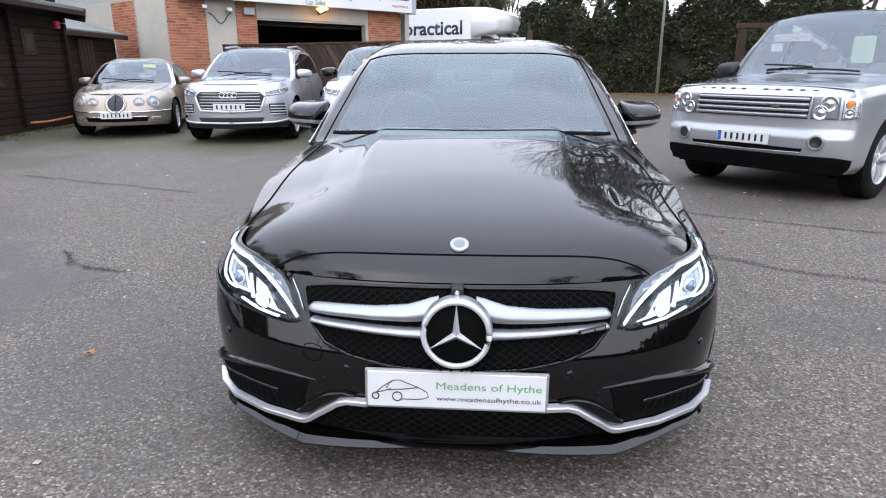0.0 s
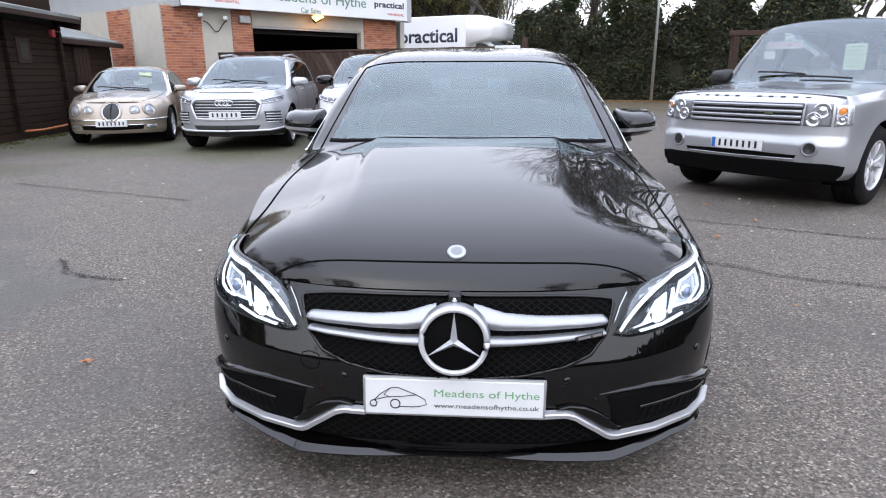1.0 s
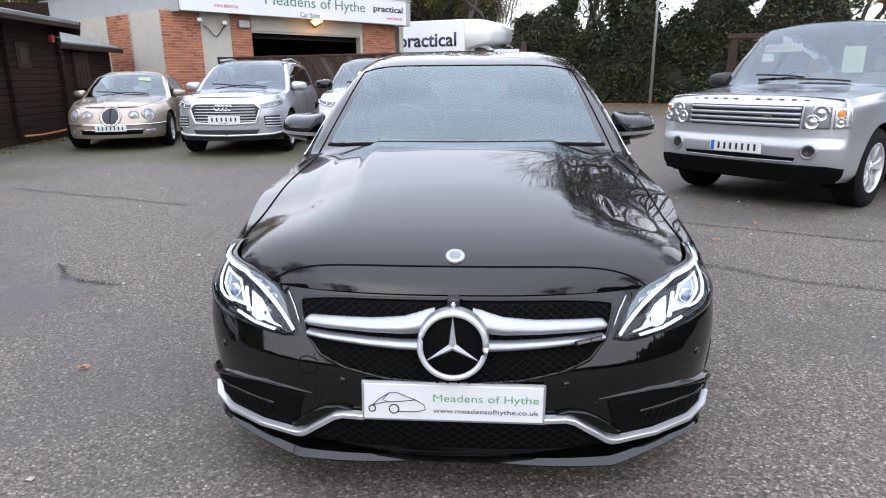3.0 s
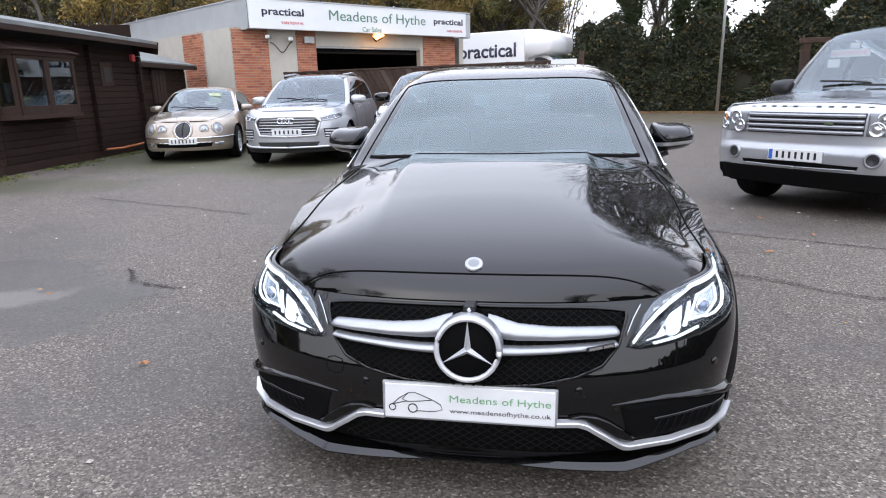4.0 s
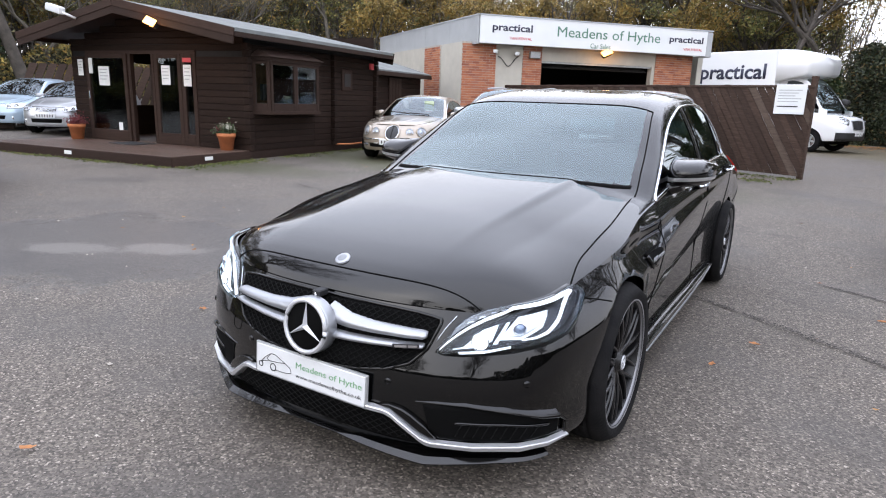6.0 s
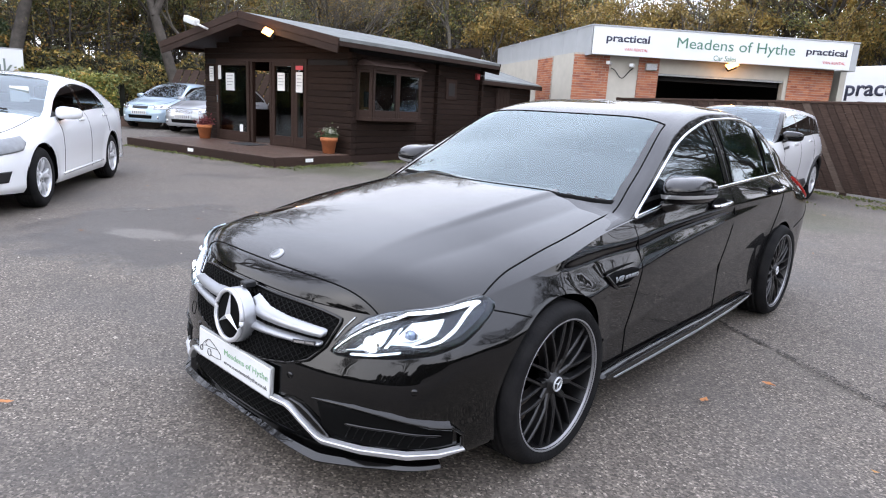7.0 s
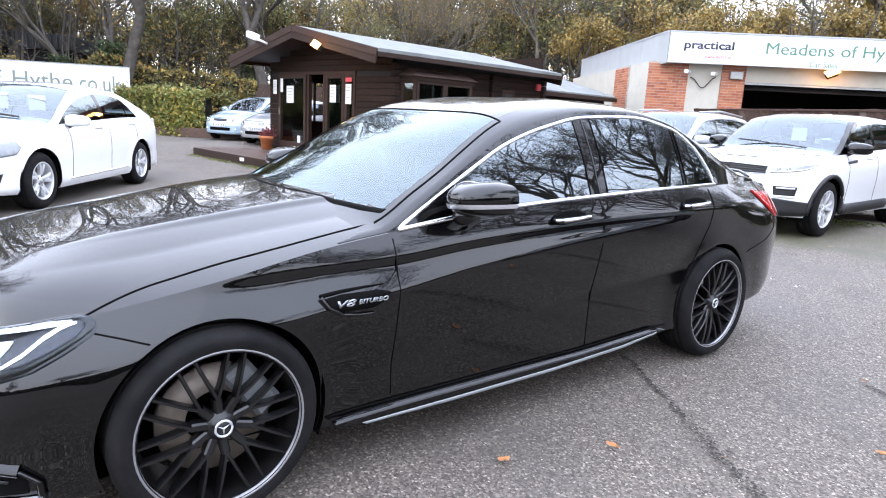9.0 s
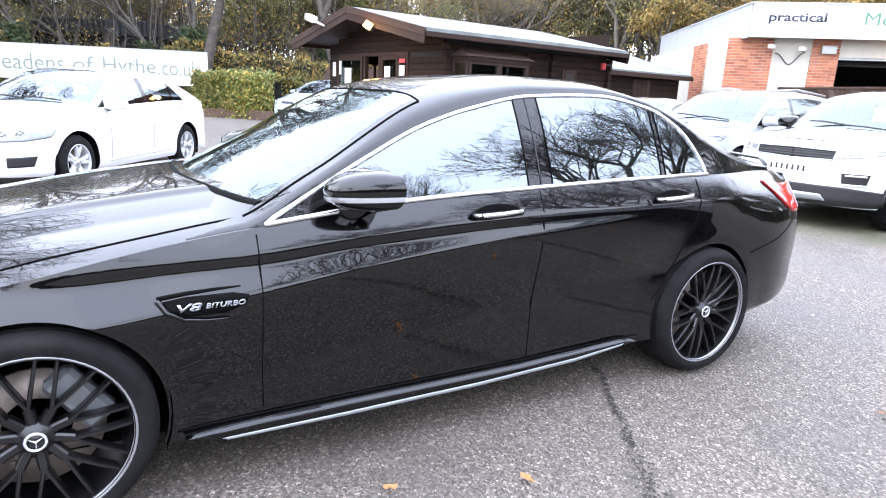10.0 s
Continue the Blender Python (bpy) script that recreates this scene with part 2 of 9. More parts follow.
M["hutwood"] = timber_material("dark_stained_timber", (0.018, 0.0108, 0.0082), (0.036, 0.0215, 0.016), 4.0, 0.75, 0.12)
M["trimwood"] = timber_material("brown_stained_trim", (0.027, 0.0150, 0.0110), (0.048, 0.027, 0.0195), 5.0, 0.65, 0.2)
M["deckwood"] = timber_material("wet_decking", (0.075, 0.046, 0.034), (0.14, 0.09, 0.07), 5.0, 0.4)
M["fence"] = timber_material("weathered_fence", (0.030, 0.017, 0.012), (0.085, 0.054, 0.04), 6.0, 0.8)
M["pine"] = timber_material("varnished_pine", (0.30, 0.16, 0.075), (0.42, 0.25, 0.13), 4.0, 0.5)
M["fencepale"] = timber_material("pale_weathered_board", (0.075, 0.052, 0.040), (0.16, 0.12, 0.095), 6.0, 0.85)
M["hoodfelt"] = plain("weathered_hood", (0.085, 0.055, 0.045), 0.6, var=0.25, scale=6, bump=0.2)
M["roofing"] = plain("mineral_felt", (0.155, 0.165, 0.16), 0.95, var=0.22, scale=3.0, bump=0.3)
M["render"] = plain("cream_render", (0.47, 0.445, 0.385), 0.85, var=0.08, scale=2.2, bump=0.15)
M["fascia"] = plain("painted_fascia", (0.37, 0.385, 0.395), 0.45, var=0.06, scale=1.5)
M["signwhite"] = plain("sign_board_white", (0.70, 0.72, 0.72), 0.3, var=0.03, scale=2.0)
M["mortar"] = plain("mortar", (0.42, 0.38, 0.33), 0.9, var=0.2)
# near-black for dark parts, and for the shade painted into the garage room
M["dark"] = plain("dark_trim_and_room_shade", (0.012, 0.011, 0.011), 0.9)
M["galv"] = plain("galvanised_steel", (0.38, 0.39, 0.39), 0.45, 0.6, 0.15)
M["terracotta"] = plain("terracotta", (0.50, 0.17, 0.065), 0.75, var=0.15, scale=9, bump=0.2)
M["soil"] = plain("soil", (0.03, 0.02, 0.014), 0.9)
M["floodlamp"] = emit("sodium_floodlamp", (1.0, 0.43, 0.13), 8.0)


def brick_material():
    m = Mat("red_brick", (0.36, 0.13, 0.07), 0.85)
    r = m.random()
    c = m.ramp(r, [(0.0, (0.26, 0.085, 0.05)), (0.4, (0.40, 0.145, 0.075)), (0.75, (0.46, 0.19, 0.10)), (1.0, (0.32, 0.13, 0.09))])
    c = m.mix(c, (0.2, 0.09, 0.06), m.ramp(m.noise(25, 5), [(0.5, 0.0), (0.8, 0.5)]))
    m.color(c).bump(m.noise(60, 4), 0.4, 0.004)
    return m.m


M["brick"] = brick_material()


def leaf_material(name, stops, rough=0.6):
    m = Mat(name, stops[0][1], rough)
    c = m.ramp(m.island(), stops)
    c = m.mix(c, tuple(v * 0.45 for v in stops[0][1]), m.ramp(m.noise(0.6, 4), [(0.4, 0.0), (0.75, 0.6)]))
    m.color(c).set(Subsurface_Weight=0.0)
    return m.m


M["leaf_green"] = leaf_material("ivy_leaves", [(0.0, (0.022, 0.042, 0.014)), (0.5, (0.045, 0.075, 0.025)), (0.9, (0.075, 0.10, 0.035)), (1.0, (0.16, 0.14, 0.04))])
M["leaf_autumn"] = leaf_material("autumn_leaves", [(0.0, (0.16, 0.12, 0.035)), (0.4, (0.30, 0.20, 0.045)), (0.75, (0.38, 0.23, 0.05)), (1.0, (0.22, 0.22, 0.07))])
M["leaf_mixed"] = leaf_material("turning_leaves", [(0.0, (0.10, 0.115, 0.04)), (0.45, (0.19, 0.20, 0.065)), (0.8, (0.30, 0.27, 0.08)), (1.0, (0.34, 0.21, 0.06))])
M["leaf_hedge"] = leaf_material("hedge_leaves", [(0.0, (0.09, 0.115, 0.028)), (0.5, (0.18, 0.205, 0.045)), (0.85, (0.34, 0.29, 0.055)), (1.0, (0.42, 0.24, 0.06))])
M["leaf_thicket"] = leaf_material("thicket_leaves", [(0.0, (0.055, 0.060, 0.022)), (0.35, (0.13, 0.12, 0.04)), (0.65, (0.27, 0.21, 0.055)), (0.85, (0.44, 0.30, 0.06)), (1.0, (0.32, 0.15, 0.045))])
M["litter"] = leaf_material("fallen_leaves", [(0.0, (0.20, 0.08, 0.025)), (0.5, (0.32, 0.14, 0.04)), (1.0, (0.42, 0.24, 0.08))], 0.8)
M["bark"] = plain("bark", (0.072, 0.062, 0.052), 0.9, var=0.4, scale=6, bump=0.5)
M["barkpale"] = plain("pale_bark", (0.13, 0.115, 0.095), 0.9, var=0.3, scale=5, bump=0.4)
M["flower"] = plain("pale_petals", (0.6, 0.58, 0.5), 0.7)
M["foliage_red"] = plain("red_foliage", (0.16, 0.03, 0.035), 0.7)

# ---- mesh helpers ----


def mesh_object(name, verts, faces, material, parent=None, label="", smooth=False, mats=None, index=None):
    me = bpy.data.meshes.new(name)
    me.from_pydata([tuple(v) for v in verts], [], [tuple(f) for f in faces])
    for mm in mats or [material]:
        me.materials.append(mm)
    if index is not None:
        me.polygons.foreach_set("material_index", index)
    if smooth:
        me.polygons.foreach_set("use_smooth", [True] * len(me.polygons))
    me.update()
    ob = new(name, me)
    if parent:
        ob.parent = parent
    return tagged(ob, label)


def part(name, bm, material, parent=None, label="", smooth=False):
    """Links a bmesh as one mesh object under a thing or a part."""
    me = bpy.data.meshes.new(name)
    bmesh.ops.recalc_face_normals(bm, faces=bm.faces)
    if smooth:
        for f in bm.faces:
            f.smooth = True
    bm.to_mesh(me)
    bm.free()
    me.materials.append(material)
    ob = new(name, me)
    if parent:
        ob.parent = parent
    return tagged(ob, label)


def thing(name, m, label, category, group="", kind=""):
    ob = new(name)
    ob.empty_display_size = 0.1
    ob.matrix_world = m
    return tagged(ob, label, category, group, kind)


def add_box(bm, lo, hi, bevel=0.0, m=None, segs=1):
    r = bmesh.ops.create_cube(bm, size=1.0)
    vs = r["verts"]
    for v in vs:
        v.co = Vector([(lo[i] + hi[i]) / 2 + v.co[i] * (hi[i] - lo[i]) for i in range(3)])
    if bevel:
        es = list({e for v in vs for e in v.link_edges})
        out = bmesh.ops.bevel(bm, geom=es, offset=bevel, segments=segs, affect="EDGES", profile=0.6)
        vs = list({v for f in out["faces"] for v in f.verts} | {v for v in vs if v.is_valid})
    if m is not None:
        bmesh.ops.transform(bm, matrix=m, verts=vs)
    return vs


def box(name, lo, hi, material, parent=None, label="", bevel=0.0, m=None, segs=1):
    bm = bmesh.new()
    add_box(bm, lo, hi, bevel, m, segs)
    return part(name, bm, material, parent, label)


def tube_data(points, radii, sides=8, cap=True, squash=1.0):
    """Vertices and faces of a tube along points."""
    pts = [Vector(p) for p in points]
    if not isinstance(radii, (list, tuple)):
        radii = [radii] * len(pts)
    verts, faces = [], []
    up = Vector((0, 0, 1))
    for i, p in enumerate(pts):
        d = (pts[min(i + 1, len(pts) - 1)] - pts[max(i - 1, 0)]).normalized()
        a = d.cross(up if abs(d.z) < 0.95 else Vector((1, 0, 0))).normalized()
        b = a.cross(d)
        for k in range(sides):
            t = 2 * math.pi * k / sides
            verts.append(p + (a * math.cos(t) + b * math.sin(t) * squash) * radii[i])
    for i in range(len(pts) - 1):
        for k in range(sides):
            k2 = (k + 1) % sides
            faces.append((i * sides + k, i * sides + k2, (i + 1) * sides + k2, (i + 1) * sides + k))
    if cap:
        faces.append(tuple(range(sides))[::-1])
        faces.append(tuple((len(pts) - 1) * sides + k for k in range(sides)))
    return verts, faces


def tube(name, points, radii, material, parent=None, label="", sides=8, squash=1.0):
    v, f = tube_data(points, radii, sides, True, squash)
    return mesh_object(name, v, f, material, parent, label, smooth=True)


def lathe(name, profile, material, parent=None, label="", sides=32, axis="z", m=None, smooth=True):
    """profile: (radius, height) pairs turned round an axis."""
    verts, faces = [], []
    for r, h in profile:
        for k in range(sides):
            t = 2 * math.pi * k / sides
            c, s = r * math.cos(t), r * math.sin(t)
            verts.append({"z": (c, s, h), "x": (h, c, s), "y": (c, h, s)}[axis])
    n = len(profile)
    for i in range(n - 1):
        for k in range(sides):
            k2 = (k + 1) % sides
            faces.append((i * sides + k, i * sides + k2, (i + 1) * sides + k2, (i + 1) * sides + k))
    if m is not None:
        verts = [m @ Vector(v) for v in verts]
    ob = mesh_object(name, verts, faces, material, parent, label, smooth=smooth)
    return ob


def prism(name, poly, depth, material, parent=None, label="", m=None, bevel=0.0):
    """A flat outline in local x, z pushed back along y by depth."""
    bm = bmesh.new()
    a = [bm.verts.new((x, 0, z)) for x, z in poly]
    f = bm.faces.new(a)
    out = bmesh.ops.extrude_face_region(bm, geom=[f])
    for v in out["geom"]:
        if isinstance(v, bmesh.types.BMVert):
            v.co.y += depth
    if bevel:
        bmesh.ops.bevel(bm, geom=list(bm.edges), offset=bevel, segments=1, affect="EDGES")
    if m is not None:
        bmesh.ops.transform(bm, matrix=m, verts=bm.verts)
    return part(name, bm, material, parent, label)


def words(name, text, height, material, parent, m, width=None, depth=0.003, label="", bold=0.0, slant=0.0):
    """Raised lettering as a mesh, its middle at the origin of m, reading along local x with local y up."""
    cu = bpy.data.curves.new(name, "FONT")
    cu.body, cu.size, cu.extrude, cu.offset, cu.shear = text, 1.0, 0.0, bold, slant
    cu.resolution_u = 3
    cu.align_x, cu.align_y = "LEFT", "BOTTOM"
    tmp = bpy.data.objects.new("tmp", cu)
    scene.collection.objects.link(tmp)
    me = bpy.data.meshes.new_from_object(tmp.evaluated_get(bpy.context.evaluated_depsgraph_get()))
    bpy.data.objects.remove(tmp)
    bpy.data.curves.remove(cu)
    co = np.array([v.co for v in me.vertices])
    lo, hi = co.min(0), co.max(0)
    sy = height / (hi[1] - lo[1])
    sx = width / (hi[0] - lo[0]) if width else sy
    mid = (lo + hi) / 2
    bm = bmesh.new()
    bm.from_mesh(me)
    bpy.data.meshes.remove(me)
    for v in bm.verts:
        v.co = Vector(((v.co.x - mid[0]) * sx, (v.co.y - mid[1]) * sy, 0))
    ex = bmesh.ops.extrude_face_region(bm, geom=list(bm.faces))
    for g in ex["geom"]:
        if isinstance(g, bmesh.types.BMVert):
            g.co.z += depth
    bmesh.ops.transform(bm, matrix=m, verts=bm.verts)
    return part(name, bm, material, parent, label)


def spline(table):
    """A smooth curve through (t, value) pairs, monotone pieces kept from overshooting."""
    xs = np.array([a for a, _ in table], float)
    ys = np.array([b for _, b in table], float)
    d = np.diff(ys) / np.diff(xs)
    mm = np.r_[d[0], [(0 if a * b <= 0 else 2 * a * b / (a + b)) for a, b in zip(d[:-1], d[1:])], d[-1]]

    def f(t):
        t = min(max(t, xs[0]), xs[-1])
        i = min(int(np.searchsorted(xs, t, "right")) - 1, len(xs) - 2)
        h = xs[i + 1] - xs[i]
        u = (t - xs[i]) / h
        return float(ys[i] * (1 + 2 * u) * (1 - u) ** 2 + mm[i] * h * u * (1 - u) ** 2 + ys[i + 1] * u * u * (3 - 2 * u) + mm[i + 1] * h * u * u * (u - 1))

    return f


def smoothstep(a, b, t):
    u = min(max((t - a) / (b - a), 0), 1)
    return u * u * (3 - 2 * u)


def ground_z(x, y):
    return 0.12 * smoothstep(-14.2, -17.0, x)


def facing(x, y, hx, hy, back=0.0):
    """Pose of a vehicle whose local -y (its nose) points along (hx, hy), nose tip at x, y."""
    a = math.atan2(-hx, hy) + math.pi
    return Matrix.Translation((x, y, ground_z(x, y))) @ Matrix.Rotation(a, 4, "Z")

# ---- the yard ----


def build_ground():
    n = 120
    g = [math.copysign(abs(t) ** 2.6, t) * 400 for t in np.linspace(-1, 1, n)]
    verts = [(x, y + 8, ground_z(x, y + 8) + 0.006 * (noise.noise((x * 0.4, y * 0.4, 0)) if abs(x) < 25 and abs(y) < 25 else 0) - 0.004) for x in g for y in g]
    faces = [(i * n + j, (i + 1) * n + j, (i + 1) * n + j + 1, i * n + j + 1) for i in range(n - 1) for j in range(n - 1)]
    ob = mesh_object("ground", verts, faces, M["asphalt"], None, "worn damp grey asphalt yard with stones and stains", True)
    tagged(ob, category="ground", kind="structure")


build_ground()

# building with the long sign
SIGN_A, SIGN_D = Vector((-8.04, 16.0, 0)), Vector((0.670, 0.742, 0))
SIGN_N = Vector((-0.742, 0.670, 0))
SIDE_D = Vector((-0.82, 0.572, 0))


def frame_of(origin, along):
    """A pose with local x along a wall, local y into it and z up."""
    a = math.atan2(along.y, along.x)
    return Matrix.Translation(origin) @ Matrix.Rotation(a, 4, "Z")


def brick_panel(parent, m, x0, x1, z0, z1, bricks, mats, depth=0.1, limit=None):
    """Stretcher-bond bricks as objects of their own over a mortar bed. m: local x along, -y out."""
    bm = bmesh.new()
    add_box(bm, (x0, 0.0, z0), (x1, depth, z1), 0, m)
    part("mortar_bed", bm, M["mortar"], parent)
    bw, bh, j = 0.215, 0.065, 0.01
    rows = int((z1 - z0) / (bh + j))
    for r in range(rows):
        z = z0 + r * (bh + j)
        x = x0 - (bw + j) / 2 * (r % 2)
        while x < x1 - 0.02:
            a, b = max(x, x0), min(x + bw, x1)
            if b - a > 0.03:
                me = bricks[round((b - a) / 0.01)]
                ob = new("brick", me)
                ob.parent = parent
                ob.matrix_local = m @ Matrix.Translation(((a + b) / 2, random.uniform(-0.006, -0.002), z + bh / 2))
            x += bw + j


def brick_meshes():
    out = {}
    for k in range(1, 24):
        bm = bmesh.new()
        add_box(bm, (-k * 0.005, -0.004, -0.0325), (k * 0.005, 0.03, 0.0325), 0)
        me = bpy.data.meshes.new("brick")
        bm.to_mesh(me)
        bm.free()
        me.materials.append(M["brick"])
        out[k] = me
    return out


def lamp_light(name, at, watts=14.0):
    """The warm light of a lit floodlamp."""
    data = bpy.data.lights.new(name, "POINT")
    data.energy, data.color, data.shadow_soft_size = watts, (1.0, 0.48, 0.14), 0.08
    new(name, data).location = at


def build_garage():
    hall = thing("car_sales_building", Matrix.Identity(4), "flat-roofed brick and cream garage with long white sign", "building", kind="structure")
    m = frame_of(SIGN_A + SIGN_N * 0.35, SIGN_D)
    ms = frame_of(SIGN_A + SIGN_N * 0.35 + SIGN_D * -0.4, SIDE_D)
    W0, TOP = -0.4, 3.12
    # front wall pieces round the opening: local x along the sign
    for name, a, b, z0, z1, mat in (("wall_cream", 0.70, 1.62, 0, TOP, "render"), ("lintel", 2.27, 6.48, 2.66, TOP, "render"), ("jamb", 6.36, 6.48, 0, 2.66, "render")):
        box(name, (a, 0.02, z0), (b, 0.25, z1), M[mat], hall, "", 0.004, m)
    box("lintel_rail", (2.27, 0.06, 2.60), (6.36, 0.12, 2.68), M["galv"], hall, "", 0.004, m)
    # room behind the opening: near-black walls put its shade into the colour
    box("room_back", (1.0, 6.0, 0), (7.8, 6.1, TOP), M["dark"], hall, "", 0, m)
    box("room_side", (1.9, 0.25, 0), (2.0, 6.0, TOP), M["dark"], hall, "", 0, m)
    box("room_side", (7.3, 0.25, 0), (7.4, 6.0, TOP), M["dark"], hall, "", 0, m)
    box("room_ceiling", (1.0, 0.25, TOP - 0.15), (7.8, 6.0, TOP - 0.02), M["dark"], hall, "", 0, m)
    for k in range(5):
        box("shutter_rib", (2.3, 0.28 + k * 0.03, 2.46 + k * 0.05), (6.34, 0.31 + k * 0.03, 2.50 + k * 0.05), M["dark"], hall, "", 0.004, m)
    # side wall
    box("side_wall", (0.0, -0.25, 0), (9.3, -0.04, TOP), M["render"], hall, "cream rendered wall", 0.0, ms)
    box("rear_wall", (8.4, 0.3, 0), (8.6, 8.0, TOP), M["render"], hall, "", 0.0, m)
    # roof slab and fascia
    roof = [SIGN_A + SIGN_D * -0.02, SIGN_A + SIGN_D * 8.3, SIGN_A + SIGN_D * 8.3 + SIDE_D * 9.5, SIGN_A + SIDE_D * 9.6]
    bm = bmesh.new()
    lo = [bm.verts.new((p.x, p.y, 3.12)) for p in roof]
    hi = [bm.verts.new((p.x, p.y, 3.80)) for p in roof]
    bm.faces.new(lo[::-1])
    bm.faces.new(hi)
    for k in range(4):
        bm.faces.new((lo[k], lo[(k + 1) % 4], hi[(k + 1) % 4], hi[k]))
    part("roof", bm, M["roofing"], hall, "flat roof")
    mf = frame_of(SIGN_A, SIGN_D)
    mfs = frame_of(SIGN_A, SIDE_D)
    sign = box("sign_board", (0.0, -0.07, 3.06), (8.12, -0.01, 3.86), M["signwhite"], hall, "long white sign with green and navy lettering", 0.01, mf)
    box("sign_end", (8.12, -0.06, 3.04), (8.34, 0.3, 3.84), M["fascia"], hall, "", 0.01, mf)
    box("sign_top_trim", (-0.02, -0.085, 3.86), (8.34, 0.02, 3.90), M["fascia"], hall, "", 0.004, mf)
    for k in range(9):
        box("fascia_panel", (0.0 + k * 1.06, 0.004, 3.04), (1.055 + k * 1.06, 0.055, 3.86), M["fascia"], hall, "pale grey fascia panel", 0.004, mfs)
    box("fascia_trim", (-0.03, -0.02, 3.86), (9.6, 0.075, 3.90), M["fascia"], hall, "", 0.004, mfs)
    # lettering
    mt = mf @ Matrix.Translation((0, -0.072, 0)) @ Matrix.Rotation(radians(90), 4, "X")
    words("sign_lettering", "Meadens of Hythe", 0.40, M["green"], sign, mt @ Matrix.Translation((4.42, 3.49, 0)), 3.72, 0.006, "green lettering", 0.0)
    words("sign_lettering", "Car Sales", 0.15, M["green"], sign, mt @ Matrix.Translation((4.10, 3.17, 0)), 0.72, 0.006, "green lettering")
    for x in (1.05, 7.3):
        words("sign_lettering", "practical", 0.28 if x < 2 else 0.26, M["bluetext"], sign, mt @ Matrix.Translation((x, 3.52, 0)), 1.32, 0.006, "navy lettering", 0.022)
        words("sign_lettering", "VAN RENTAL", 0.08, M["redtext"], sign, mt @ Matrix.Translation((x + 0.28, 3.25, 0)), 0.74, 0.006, "red lettering")
    # floodlamp under the sign
    ml = m @ Matrix.Translation((4.47, -0.24, 2.94)) @ Matrix.Rotation(radians(-24), 4, "Y") @ Matrix.Rotation(radians(-40), 4, "X")
    lamp = box("floodlamp", (-0.15, -0.06, -0.04), (0.15, 0.08, 0.11), M["dark"], hall, "orange-lit floodlamp", 0.02, ml, 2)
    box("lamp_glass", (-0.18, -0.085, -0.06), (0.18, -0.058, 0.14), M["floodlamp"], lamp, "glowing orange glass", 0.01, ml)
    lamp_light("garage_lamp_light", m @ Vector((4.44, -0.48, 2.84)))
    # cameras and junction boxes on the cream bay
    for x, z in ((0.72, 2.86), (1.45, 2.82)):
        cam_arm = box("security_camera", (x - 0.06, -0.32, z - 0.05), (x + 0.06, 0.0, z + 0.05), M["signwhite"], hall, "white security camera", 0.02, m @ Matrix.Translation((x, 0, z)) @ Matrix.Rotation(radians(-30), 4, "Z") @ Matrix.Translation((-x, 0, -z)), 2)
    box("meter_box", (1.82, -0.14, 2.72), (2.16, 0.0, 2.92), M["galv"], hall, "grey junction box", 0.01, m)
    cable = [m @ Vector((0.75 + 0.7 * t, -0.05, 2.72 - 0.22 * math.sin(math.pi * t) + 0.06 * math.sin(9 * t))) for t in np.linspace(0, 1, 14)]
    tube("cable", cable, 0.014, M["plastic"], hall, "", 6)
    box("alarm_box", (1.62, -0.1, 1.35), (1.74, 0.0, 1.5), M["plastic"], hall, "", 0.01, ms @ Matrix.Translation((1.5, -0.26, 0)))
    return hall, m, ms


hall, HALL_M, HALL_S = build_garage()

# timber office hut
HUT_C = Vector((-8.80, 7.57, 0.0))
HUT_M = frame_of(HUT_C, Vector((0.9925, 0.122, 0)))  # local x to the corner from the left, y back along the side wall


def log_wall(parent, m, x0, x1, z0, z1, name="log", board=0.135):
    """Courses of interlocking boards with rounded faces, one object each. Outer face to local -y."""
    n = int((z1 - z0) / board)
    me = {}
    for k in range(n):
        z = z0 + k * board
        bm = bmesh.new()
        add_box(bm, (x0, -0.022, z + 0.004), (x1, 0.045, z + board - 0.003), 0.016, m, 2)
        part(name, bm, M["hutwood"], parent)
    box("wall_core", (x0, 0.0, z0), (x1, 0.06, z1), M["dark"], parent, "", 0, m)


def glazed_leaf(parent, m, w, h, material, name="glazed_door", rail=0.1):
    """A timber leaf with a glass pane: local x across from 0, z up from 0."""
    bm = bmesh.new()
    for lo, hi in (((0, -0.03, 0), (rail, 0.03, h)), ((w - rail, -0.03, 0), (w, 0.03, h)), ((rail, -0.03, h - rail), (w - rail, 0.03, h)), ((rail, -0.03, 0), (w - rail, 0.03, rail * 2.4))):
        add_box(bm, lo, hi, 0.006, m)
    leaf = part(name, bm, material, parent)
    bm = bmesh.new()
    add_box(bm, (rail - 0.01, -0.006, rail * 2.3), (w - rail + 0.01, 0.006, h - rail + 0.01), 0, m)
    pane = part("pane", bm, M["pane"], leaf)
    pane.visible_shadow = False
    return leaf


